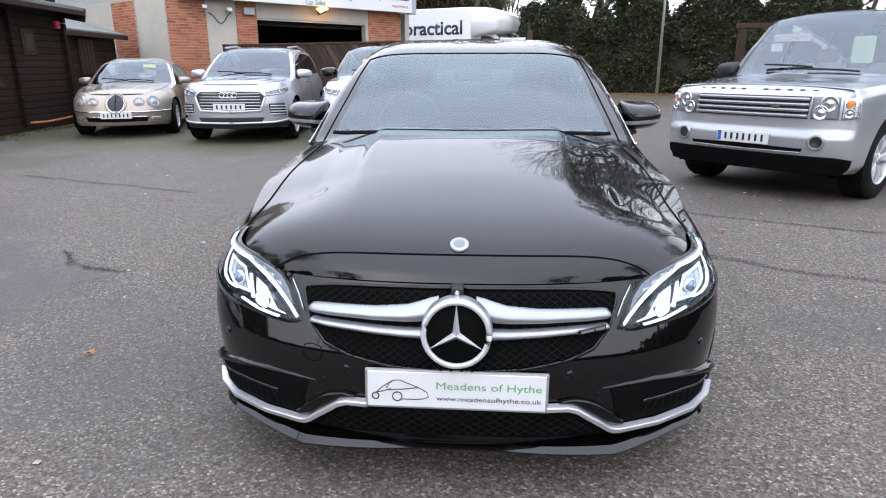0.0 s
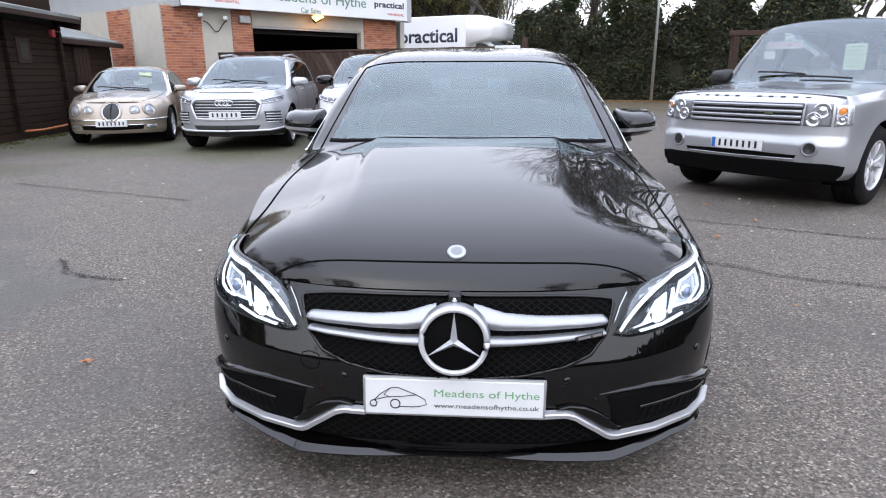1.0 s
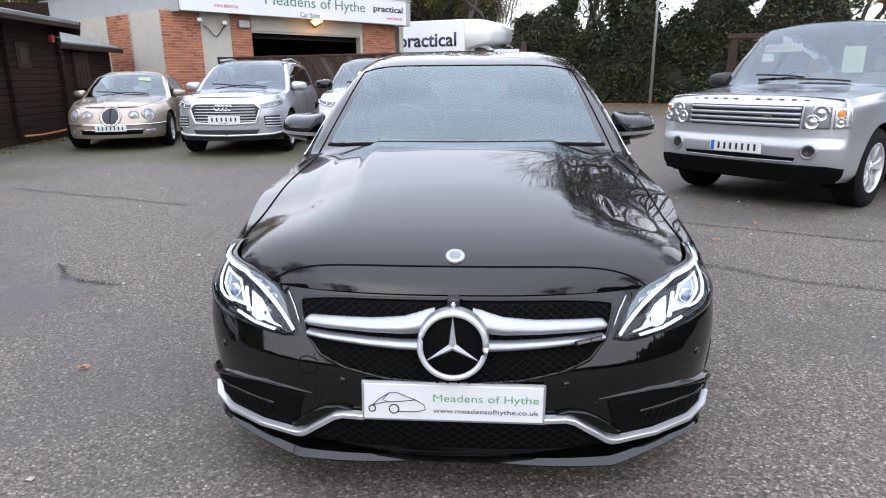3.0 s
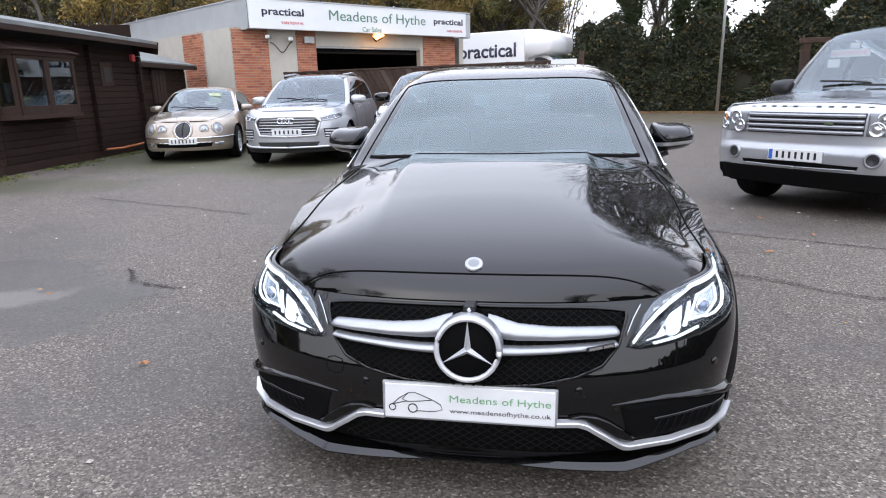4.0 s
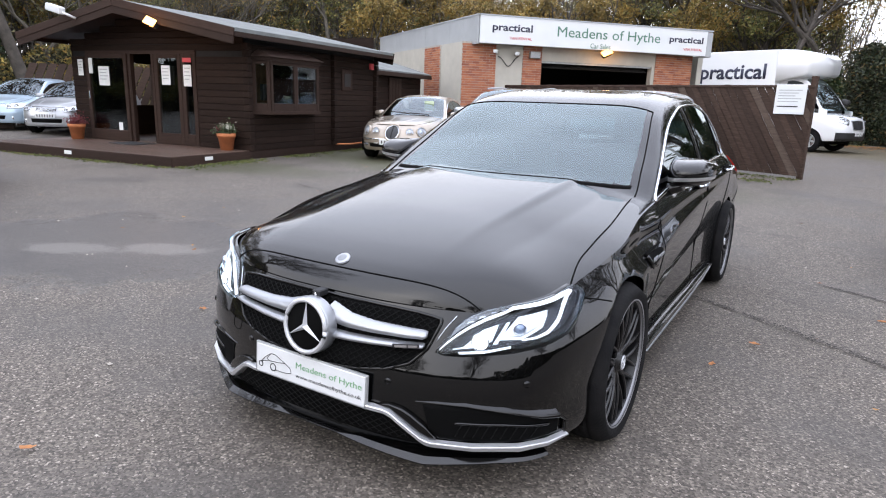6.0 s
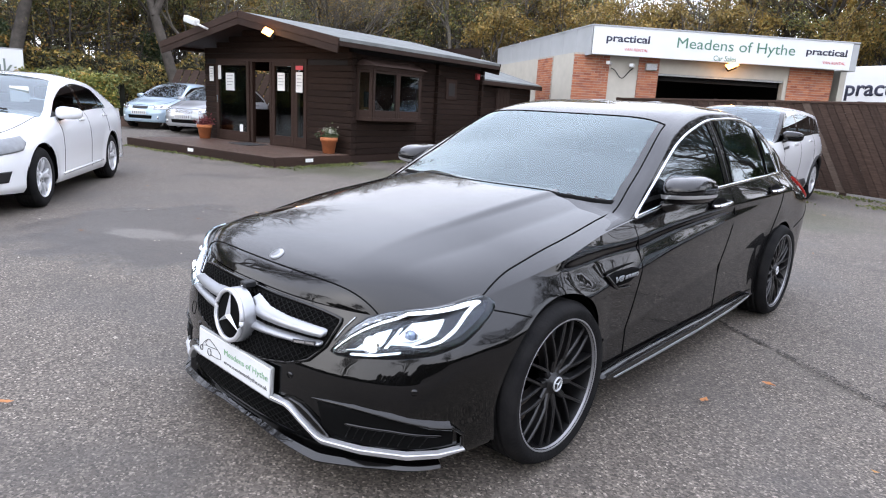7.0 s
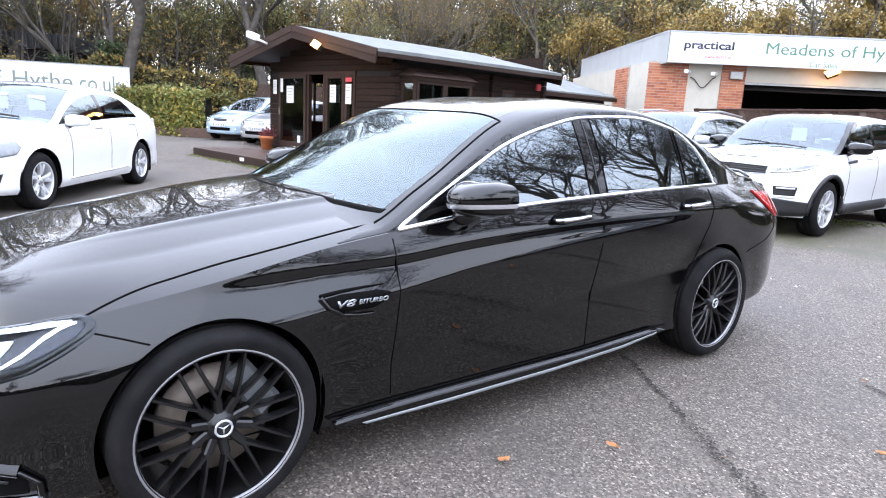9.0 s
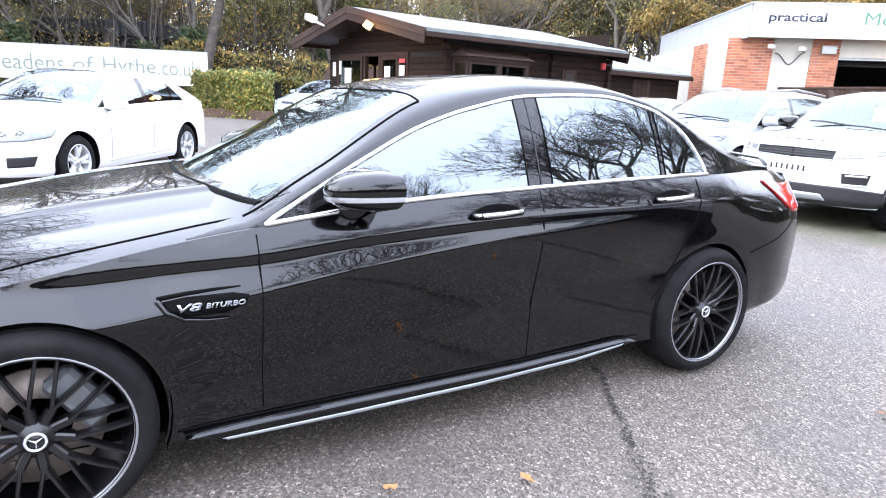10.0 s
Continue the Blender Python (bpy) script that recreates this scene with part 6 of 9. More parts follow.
        mesh_object("front_lip", vs, fs, M["lipsilver"], car, "bright silver bumper trim", False)
        flap = [F(0.30, 0.310), F(0.345, 0.306), F(0.385, 0.278), F(0.45, 0.228), F(0.475, 0.218), F(0.50, 0.217), F(0.490, 0.230), F(0.466, 0.258), F(0.42, 0.293), F(0.385, 0.310), F(0.34, 0.317)]
        skin_patch("intake_corner", s, flap, 0.014, M["gloss"], car, "", sd, thick=0.013)
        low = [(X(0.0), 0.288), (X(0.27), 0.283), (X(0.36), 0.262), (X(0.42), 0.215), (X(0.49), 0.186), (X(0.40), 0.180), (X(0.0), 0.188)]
        # near-black sheet paints the shade inside the lower intake
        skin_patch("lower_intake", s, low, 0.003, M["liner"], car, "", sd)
        for x, z in ((0.33, 0.395), (0.76, 0.43)):
            p = s.spot(X(x), z, 0.001, sd)
            t = s.at(X(x) + 0.02) - s.at(X(x) - 0.02)
            lathe("parking_sensor", [(0.012, 0.002), (0.011, -0.003), (0.0005, -0.003)], M["gloss"], car, "", 14, "y", Matrix.Translation(p) @ Matrix.Rotation(sd * math.atan2(t.y, t.x), 4, "Z"))
        bpts = [F(0.405, 0.436), F(0.412, 0.450), F(0.44, 0.456), F(0.462, 0.450), F(0.468, 0.430), F(0.462, 0.412), F(0.44, 0.404), F(0.412, 0.410), F(0.405, 0.436)]
        if sd == -1:
            skin_line("tow_cover_seam", s, bpts, 0.0016, M["liner"], car, 0.0, sd, n=4)
    mesh_insert("lower_mesh", s, [(0.0, 0.19, 0.285), (0.25, 0.19, 0.28), (0.36, 0.19, 0.258), (0.42, 0.19, 0.212)], 0.008, car, 0.022)
    # splitter
    vs, fs = [], []
    qs = np.linspace(-X(0.825), X(0.825), 181)
    for q in qs:
        sd = 1 if q >= 0 else -1
        ax = abs(s.at(abs(q)).x)
        kink = max(0, 1 - abs(ax - 0.47) / (0.36 if ax < 0.47 else 0.22))
        zz = 0.140 - 0.010 * kink + 0.012 * smoothstep(0.60, 0.85, ax)
        reach = 0.026 + 0.038 * kink + 0.026 * smoothstep(0.55, 0.8, ax)
        high = 0.016 + 0.007 * kink
        for z, o in ((zz + high + 0.004, -0.01), (zz + high, reach - 0.013 - 0.4 * high), (zz + 0.006, reach), (zz + 0.001, reach - 0.002), (zz, reach - 0.012), (zz - 0.002, -0.06)):
            vs.append(s.spot(abs(q), z, o, sd))
    for i in range(180):
        for k in range(5):
            fs.append((i * 6 + k, i * 6 + k + 1, (i + 1) * 6 + k + 1, (i + 1) * 6 + k))
    splitter = mesh_object("splitter", vs, fs, M["black"], car, "gloss black front splitter", True)
    for e in splitter.data.edges:
        e.use_edge_sharp = abs(e.vertices[0] - e.vertices[1]) == 6
    # plate
    mp = Matrix.Translation((0, 0.045, 0.349)) @ Matrix.Rotation(radians(-3), 4, "X") @ Matrix.Rotation(radians(0.5), 4, "Y")
    bm = bmesh.new()
    add_box(bm, (-0.268, 0, -0.062), (0.268, 0.012, 0.062), 0.006, mp, 2)
    plate = part("show_plate", bm, M["galv"], car, "white dealer show plate with green lettering")
    bm = bmesh.new()
    add_box(bm, (-0.26, -0.003, -0.055), (0.26, 0.002, 0.055), 0.002, mp)
    part("plate_face", bm, M["platewhite"], plate, "white plate face")
    mt = mp @ Matrix.Translation((0, -0.0032, 0)) @ Matrix.Rotation(radians(90), 4, "X")
    words("green_lettering", "Meadens of Hythe", 0.030, M["greenpale"], plate, mt @ Matrix.Translation((0.095, 0.012, 0)), 0.305, 0.0008)
    words("web_lettering", "www.meadensofhythe.co.uk", 0.019, M["ink"], plate, mt @ Matrix.Translation((0.095, -0.026, 0)), 0.305, 0.0008)
    sketch = [[(-0.235, -0.012), (-0.215, 0.008), (-0.185, 0.028), (-0.165, 0.030), (-0.14, 0.02), (-0.11, 0.008), (-0.085, -0.006), (-0.08, -0.022), (-0.1, -0.028)], [(-0.235, -0.012), (-0.2, -0.002), (-0.15, 0.002), (-0.11, 0.008)], [(-0.185, 0.028), (-0.205, 0.006), (-0.19, 0.0)], [(-0.16, -0.03), (-0.12, -0.03), (-0.1, -0.028)]]
    for line in sketch:
        tube("sketch_line", [mt @ Vector((x, y, 0.0006)) for x, y in line], 0.0014, M["ink"], plate, "", 4)
    for x, r in ((-0.172, 0.014), (-0.236, 0.010)):
        tube("sketch_line", [mt @ Vector((x + r * math.cos(t), -0.022 + r * math.sin(t), 0.0006)) for t in np.linspace(0, 2 * math.pi, 15)], 0.002, M["ink"], plate, "", 4)
    # headlamps
    for sd in (1, -1):
        edge = [F(0.474, 0.518), F(0.492, 0.558), F(0.518, 0.602), F(0.55, 0.634), F(0.60, 0.657), F(0.66, 0.675), G(0.36, 0.689), G(0.43, 0.700), G(0.49, 0.707), G(0.535, 0.709), G(0.560, 0.703), G(0.568, 0.692), G(0.560, 0.676), G(0.53, 0.656), G(0.488, 0.632), G(0.401, 0.586), G(0.322, 0.556), G(0.255, 0.533), F(0.565, 0.514), F(0.505, 0.510)]
        lamp = skin_patch("headlamp", s, edge, 0.004, M["gloss"], car, "lit headlamp with white light guide", sd, thick=0.02)
        core = [F(0.515, 0.528), F(0.55, 0.565), F(0.60, 0.603), F(0.66, 0.640), G(0.36, 0.678), G(0.45, 0.694), G(0.53, 0.698), G(0.552, 0.690), G(0.52, 0.660), G(0.47, 0.632), G(0.39, 0.592), G(0.31, 0.563), G(0.25, 0.541), F(0.56, 0.522)]
        skin_patch("reflector_bed", s, core, 0.007, M["lampbed"], lamp, "smoked reflector bed", sd)
        arc = [F(0.486, 0.526), F(0.505, 0.549), F(0.53, 0.575), F(0.56, 0.600), F(0.60, 0.626), F(0.645, 0.648), G(0.305, 0.666), G(0.385, 0.684), G(0.46, 0.693), G(0.515, 0.695)]
        wide = [0.0018, 0.0024, 0.0028, 0.003, 0.0034, 0.004, 0.0048, 0.006, 0.0068, 0.004]
        guide = [(q, z + w) for (q, z), w in zip(arc, wide)] + [(q, z - w) for (q, z), w in list(zip(arc, wide))[::-1]]
        skin_patch("light_guide", s, guide, 0.014, M["drl"], lamp, "glowing white light guide", sd, 0.012, 0.01)
        hook = [G(0.525, 0.693), G(0.49, 0.684), G(0.446, 0.660), G(0.395, 0.622), G(0.348, 0.591), G(0.315, 0.577), G(0.285, 0.570)]
        broad = [0.002, 0.0045, 0.0055, 0.005, 0.0036, 0.0024, 0.0015]
        skin_patch("light_guide", s, [(q, z + w) for (q, z), w in zip(hook, broad)] + [(q, z - w) for (q, z), w in list(zip(hook, broad))[::-1]], 0.011, M["drl"], lamp, "", sd, 0.012, 0.01)
        brow = [F(0.505, 0.558), F(0.53, 0.586), F(0.56, 0.611), F(0.60, 0.637), F(0.645, 0.659), G(0.305, 0.677), G(0.385, 0.697), G(0.42, 0.701), G(0.41, 0.698), G(0.35, 0.686), F(0.66, 0.673), F(0.60, 0.654), F(0.553, 0.630), F(0.522, 0.598)]
        skin_patch("brow", s, brow, 0.008, M["browgrey"], lamp, "grey translucent brow", sd, 0.012)
        for k in range(6):
            x0 = 0.548 + k * 0.030
            z0 = float(np.interp(x0, [0.53, 0.60, 0.66, 0.73, 0.80], [0.604, 0.643, 0.663, 0.681, 0.697]))
            skin_patch("led_notch", s, [F(x0, z0 - 0.008), F(x0 + 0.002, z0 + 0.002), F(x0 + 0.020, z0 + 0.006), F(x0 + 0.018, z0 + 0.001), F(x0 + 0.006, z0 - 0.002)], 0.012, M["lampsilver"], lamp, "", sd, 0.01)
        for x, z, r, mat in ((0.602, 0.562, 0.026, "beam"), (0.700, 0.606, 0.019, "lampblue")):
            q = F(x, z)[0]
            p = s.spot(q, z, 0.004, sd)
            t = s.at(q + 0.02) - s.at(q - 0.02)
            mm = Matrix.Translation(p) @ Matrix.Rotation(sd * math.atan2(t.y, t.x) * 0.75, 4, "Z")
            lathe("projector", [(r * 1.15, -0.012), (r * 1.1, -0.022), (r * 0.98, -0.022)], M["chrome"], lamp, "", 28, "y", mm)
            lathe("projector_lens", [(r, -0.014), (r * 0.75, -0.022), (0.0005, -0.026)], M[mat], lamp, "", 28, "y", mm)
        # reflectors are no lamps: the light falling on them is added as emission
        for outline in ([F(0.555, 0.538), F(0.600, 0.594), F(0.640, 0.612), F(0.634, 0.566), F(0.612, 0.541)], [F(0.655, 0.572), F(0.688, 0.634), F(0.752, 0.652), F(0.754, 0.610), F(0.712, 0.576)]):
            lit = outline[0][1] < 0.55
            skin_patch("reflector", s, outline, 0.010, M["beamdim" if lit else "lampsilver"], lamp, "reflector with the beam's light put in as glow" if lit else "bright silver reflector", sd, 0.012)
            if not lit:
                skin_line("reflector_rim", s, outline + outline[:1], 0.0042, M["beamdim"], lamp, 0.012, sd, "reflector rim with added glow for lamp light", 4)
        for bar in ([F(0.640, 0.556), F(0.660, 0.618), F(0.668, 0.620), F(0.650, 0.556)], [F(0.545, 0.523), F(0.62, 0.533), F(0.690, 0.551), F(0.690, 0.546), F(0.62, 0.527), F(0.548, 0.518)], [F(0.525, 0.530), F(0.570, 0.543), F(0.600, 0.545), F(0.570, 0.538)]):
            skin_patch("light_bar", s, bar, 0.013, M["beamdim"], lamp, "", sd, 0.012)
        skin_line("lamp_edge_strip", s, [F(0.468, 0.546), F(0.488, 0.590), F(0.512, 0.628)], 0.0022, M["lampsilver"], lamp, 0.004, sd, n=4)
        cover = skin_patch("lamp_cover", s, edge, 0.020, M["lens"], lamp, "clear lamp cover", sd, thick=0.018)
        cover.visible_shadow = False
    # wheels
    for y, xr, r in ((0.885, 0.797, 0.322), (3.725, 0.785, 0.322)):
        for sd in (1, -1):
            w = tyre_and_rim(car, sd * xr, y, r, 0.324, 0.263, 0.235, 10, M["dark_alloy"], "black cross-spoke alloy spokes", True, 0.30, "cross", M["dark_alloy"], sd)
            hx = 0.235 / 2 - 0.03 + 0.019
            wheel_star(w, 0.026, 0.004, Matrix.Translation((sd * hx, 0, 0)) @ Matrix.Rotation(sd * radians(90), 4, "Z") @ Matrix.Rotation(radians(25 + 40 * y), 4, "Y"), M["alloy"])
            cal = bmesh.new()
            add_box(cal, (-0.03, -0.10, -0.05), (0.03, 0.10, 0.05), 0.015)
            cp = part("brake_caliper", cal, M["browgrey"], w, "grey brake caliper")
            cp.matrix_local = Matrix.Translation((sd * 0.03, 0.115, 0.085)) @ Matrix.Rotation(radians(127), 4, "X")
    # mirrors
    for sd in (1, -1):
        saloon_mirror(car, sd)
    # handles
    for sd in (1, -1):
        for y, z in ((2.435, 0.884), (3.39, 0.908)):
            p = s.spot(Y(y), z, 0.0, sd)
            bm = bmesh.new()
            bmesh.ops.create_uvsphere(bm, u_segments=20, v_segments=10, radius=1)
            for v in bm.verts:
                v.co = Vector((v.co.x * 0.006, v.co.y * 0.118, v.co.z * 0.044))
            # raised disc coloured near-black for the shade of a scooped cup
            cup = part("handle_cup", bm, M["liner"], car, "", True)
            cup.location = p
            tube("door_handle", [(p.x + sd * 0.004, y - 0.115, z + 0.002), (p.x + sd * 0.03, y - 0.09, z + 0.004), (p.x + sd * 0.036, y, z + 0.008), (p.x + sd * 0.03, y + 0.09, z + 0.01), (p.x + sd * 0.004, y + 0.115, z + 0.012)], 0.013, M["black"], car, "black door handle with bright strip", 8)
            tube("handle_strip", [(p.x + sd * 0.016, y - 0.115, z + 0.004), (p.x + sd * 0.040, y - 0.08, z + 0.007), (p.x + sd * 0.046, y, z + 0.011), (p.x + sd * 0.040, y + 0.08, z + 0.015), (p.x + sd * 0.016, y + 0.115, z + 0.018)], 0.0085, M["chrome"], car, "", 8)
        # wing vent with lettering
        skin_line("wing_slit", s, [(Y(1.222), 0.694), (Y(1.30), 0.702), (Y(1.39), 0.708), (Y(1.465), 0.711)], [0.007 - 0.005 * (k / 30) ** 2 for k in range(31)], M["liner"], car, 0.003, sd)
        skin_patch("wing_vent", s, [(Y(1.235), 0.684), (Y(1.30), 0.692), (Y(1.44), 0.694), (Y(1.49), 0.684), (Y(1.48), 0.656), (Y(1.42), 0.632), (Y(1.30), 0.634), (Y(1.255), 0.655)], 0.0015, M["liner"], car, "dark wing vent", sd)
        skin_line("wing_blade", s, [(Y(1.222), 0.690), (Y(1.245), 0.655), (Y(1.295), 0.626), (Y(1.36), 0.616), (Y(1.425), 0.614)], [0.010 - 0.007 * k / 40 for k in range(41)], M["gloss"], car, 0.006, sd)
        for text, yc, wide, high in (("V8", 1.310, 0.072, 0.026), ("BITURBO", 1.415, 0.120, 0.017)):
            p = s.spot(Y(yc), 0.664, 0.006, sd)
            mw = Matrix.Translation(p) @ Matrix.Rotation(sd * radians(90), 4, "Z") @ Matrix.Rotation(radians(90), 4, "X")
            words("wing_lettering", text, high, M["satin"], car, mw, wide, 0.002, "bright wing lettering", 0.02, 0.25)
    # tail lamps
    for sd in (1, -1):
        skin_patch("tail_lamp", s, [(Y(4.20), 0.955), (Y(4.45), 0.93), (X(0.55, True), 0.93), (X(0.55, True), 0.82), (X(0.75, True), 0.80), (Y(4.42), 0.79), (Y(4.34), 0.83)], 0.012, M["red"], car, "red tail lamp", sd, thick=0.02)
        skin_line("panel_gap", s, [(Y(4.04), 0.60), (Y(4.25), 0.66), (Y(4.4), 0.74)], 0.003, M["liner"], car, 0.0, sd)
    # boot spoiler
    tube("boot_spoiler", [(-0.60, 4.45, 1.015), (-0.45, 4.62, 1.035), (0, 4.67, 1.05), (0.45, 4.62, 1.035), (0.60, 4.45, 1.015)], [0.012, 0.02, 0.022, 0.02, 0.012], M["black"], car, "", 8, 0.5)
    # black cowl where the windscreen meets the bonnet
    def bonnet_run(x):
        run = []
        for i in np.linspace(s.i0, s.ic, 160):
            k = min(int(i), len(s.rim) - 2)
            u = x / s.rim[k].lerp(s.rim[k + 1], i - k).x
            run.append(s.bonnet_point(max(-1, min(1, u)), i))
        return sorted((p.y, p.z) for p in run)

    def screen_run(x):
        run = []
        for y, r in zip(cuts, sect):
            top = r[11:][::-1]
            if abs(x) <= max(p.x for p in top):
                run.append((y, float(np.interp(abs(x), [p.x for p in top], [p.z for p in top]))))
        return run

    vs, fs = [], []
    xs = np.linspace(-0.69, 0.69, 41)
    for x in xs:
        bo, sc = bonnet_run(abs(x)), screen_run(abs(x))
        hood = lambda y: float(np.interp(y, [q[0] for q in bo], [q[1] for q in bo]))
        pane = lambda y: float(np.interp(y, [q[0] for q in sc], [q[1] for q in sc])) if sc else 0.0
        yc = 1.392 + 0.37 * x * x
        top = 0.966 - 0.055 * x * x
        vs += [(x, yc - 0.022, hood(yc - 0.022) - 0.006), (x, yc - 0.014, max(hood(yc - 0.014), top - 0.008) + 0.002), (x, yc - 0.004, max(hood(yc - 0.004), top - 0.002) + 0.002), (x, yc + 0.012, max(top + 0.003, pane(yc + 0.012) + 0.002)), (x, yc + 0.018, pane(yc + 0.018) - 0.004)]
    for i in range(40):
        for k in range(4):
            fs.append((i * 5 + k, i * 5 + k + 1, (i + 1) * 5 + k + 1, (i + 1) * 5 + k))
    mesh_object("cowl_panel", vs, fs, M["liner"], car, "black plastic cowl under the windscreen", True)
    # seals round the windscreen
    k0 = 7 + 4 + 3
    mid = [r[-1] for r in sect]
    j_top = min(range(len(cuts)), key=lambda i: abs(cuts[i] - 2.21))
    edge_run = [r[k0 - 1] + Vector((0, 0, 0.001)) for r, y in zip(sect, cuts) if 1.5 < y <= 2.2101]
    for sd in (1, -1):
        tube("screen_seal", [Vector((p.x * sd, p.y, p.z)) for p in edge_run], 0.0035, M["liner"], car, "", 6)
    row = sect[j_top][k0 - 1:]
    tube("screen_seal", [p + Vector((0, 0, 0.001)) for p in row] + [Vector((-p.x, p.y, p.z + 0.001)) for p in row[-2::-1]], 0.0035, M["liner"], car, "", 6)
    # pillar edges between the door windows
    for yp in (2.61, 2.665, 2.73, 3.37, 3.40):
        r = min(range(len(cuts)), key=lambda i: abs(cuts[i] - yp))
        for sd in (1, -1):
            tube("pillar_trim", [Vector((p.x * sd * 1.001, p.y, p.z)) for p in sect[r][:8]], 0.0035, M["liner"] if yp != 2.665 else M["plastic"], car, "", 5)
    # wipers and screen fittings
    box("sensor_pod", (-0.075, 2.07, 1.215), (0.075, 2.2, 1.25), M["plastic"], car, "black mirror sensor pod", 0.015, Matrix.Identity(4))
    box("rear_view_mirror", (-0.11, 2.2, 1.17), (0.11, 2.23, 1.235), M["plastic"], car, "interior mirror", 0.012)
    return car


saloon = build_saloon()

# ---- the other vehicles ----
K_SUV = dict(L=4.66, W=1.89, H=1.63, nose=0.96, belt1=1.03, belt2=1.10, tail=1.0, cowl=1.25, screen_top=2.05, roof_end=3.85, glass_end=4.55, cowl_z=1.10, boot_z=1.08, clear=0.24, wf=0.90, wr=3.72, r=0.36, dlo_end=4.0, pillars=[(1.25, 1.55), (2.42, 2.52), (3.35, 3.42)], seams=(1.5, 2.5, 3.45), tumble=0.33, surround=(M["satin"], 0.009))
K_EVO = dict(L=4.68, W=1.90, H=1.64, nose=0.99, belt1=1.06, belt2=1.20, tail=1.08, cowl=1.22, screen_top=2.0, roof_end=4.0, glass_end=4.6, cowl_z=1.12, boot_z=1.15, clear=0.25, wf=0.88, wr=3.80, r=0.365, dlo_end=4.15, pillars=[(1.2, 1.5), (2.42, 2.52), (3.4, 3.47)], seams=(1.45, 2.5, 3.5), droop=0.01, tumble=0.33, dark_front=True)
K_RR = dict(L=4.95, W=1.96, H=1.88, nose=1.035, belt1=1.13, belt2=1.17, dark_front=True, ridges=(), crest_rise=0.045, shut=None, side_gaps=False, tail=1.12, cowl=1.30, screen_top=1.84, roof_end=4.55, glass_end=4.85, cowl_z=1.17, boot_z=1.15, clear=0.27, wf=0.88, wr=3.76, r=0.385, dlo_end=4.6, pillars=[(1.3, 1.55), (2.5, 2.62), (3.6, 3.7)], seams=(1.5, 2.55, 3.6), fround=0.24, tumble=0.24, nose_in=[(0, 0.06), (0.2, 0.02), (0.38, 0.0), (0.46, 0.0), (0.5, 0.035), (0.85, 0.05), (0.95, 0.07), (1, 0.12)], side_in=[(0, 0.08), (0.1, 0.02), (0.45, 0.0), (0.8, 0.015), (0.93, 0.03), (1, 0.07)])
K_JAG = dict(L=4.86, W=1.82, H=1.44, nose=0.76, belt1=0.90, belt2=0.95, tail=0.86, cowl=1.55, screen_top=2.3, roof_end=3.4, glass_end=4.1, cowl_z=0.96, boot_z=1.0, clear=0.2, wf=0.95, wr=3.86, r=0.325, dlo_end=3.75, pillars=[(1.55, 1.85), (2.7, 2.8), (3.45, 3.5)], seams=(1.7, 2.78, 3.6), fround=0.75, rround=0.5, tumble=0.45, shut=0.16, ridges=((0.22, 0.40), (0.62, 0.74)), surround=(M["chrome"], 0.008), nose_in=[(0, 0.04), (0.15, 0.0), (0.45, 0.0), (0.6, 0.03), (0.8, 0.10), (1, 0.24)])
K_SKO = dict(L=4.66, W=1.81, H=1.46, nose=0.74, belt1=0.94, belt2=1.02, tail=0.98, cowl=1.35, screen_top=2.15, roof_end=3.3, glass_end=4.28, cowl_z=1.0, boot_z=1.04, clear=0.2, wf=0.90, wr=3.58, r=0.325, dlo_end=3.66, rround=0.55, pillars=[(1.35, 1.6), (2.52, 2.62), (3.30, 3.34)], seams=(1.55, 2.58, 3.45), tumble=0.42)
K_HATCH = dict(L=4.18, W=1.71, H=1.48, nose=0.72, belt1=0.92, belt2=1.0, tail=0.95, cowl=1.1, screen_top=1.9, roof_end=3.4, glass_end=4.05, cowl_z=0.98, boot_z=1.0, clear=0.19, wf=0.8, wr=3.4, r=0.31, dlo_end=3.6, pillars=[(1.1, 1.4), (2.3, 2.4), (3.1, 3.15)], seams=(1.4, 2.4, 3.2), tumble=0.42)


def fit_wheels(car, k, wx, rim, spokes, mat, twin=0.0, width=0.225, label="silver alloy spokes"):
    for y in (k["wf"], k["wr"]):
        for sd in (1, -1):
            tyre_and_rim(car, sd * wx, y, k["r"], k["r"], rim, width, spokes, mat, label, False, twin, "twin", M["galv"], sd)


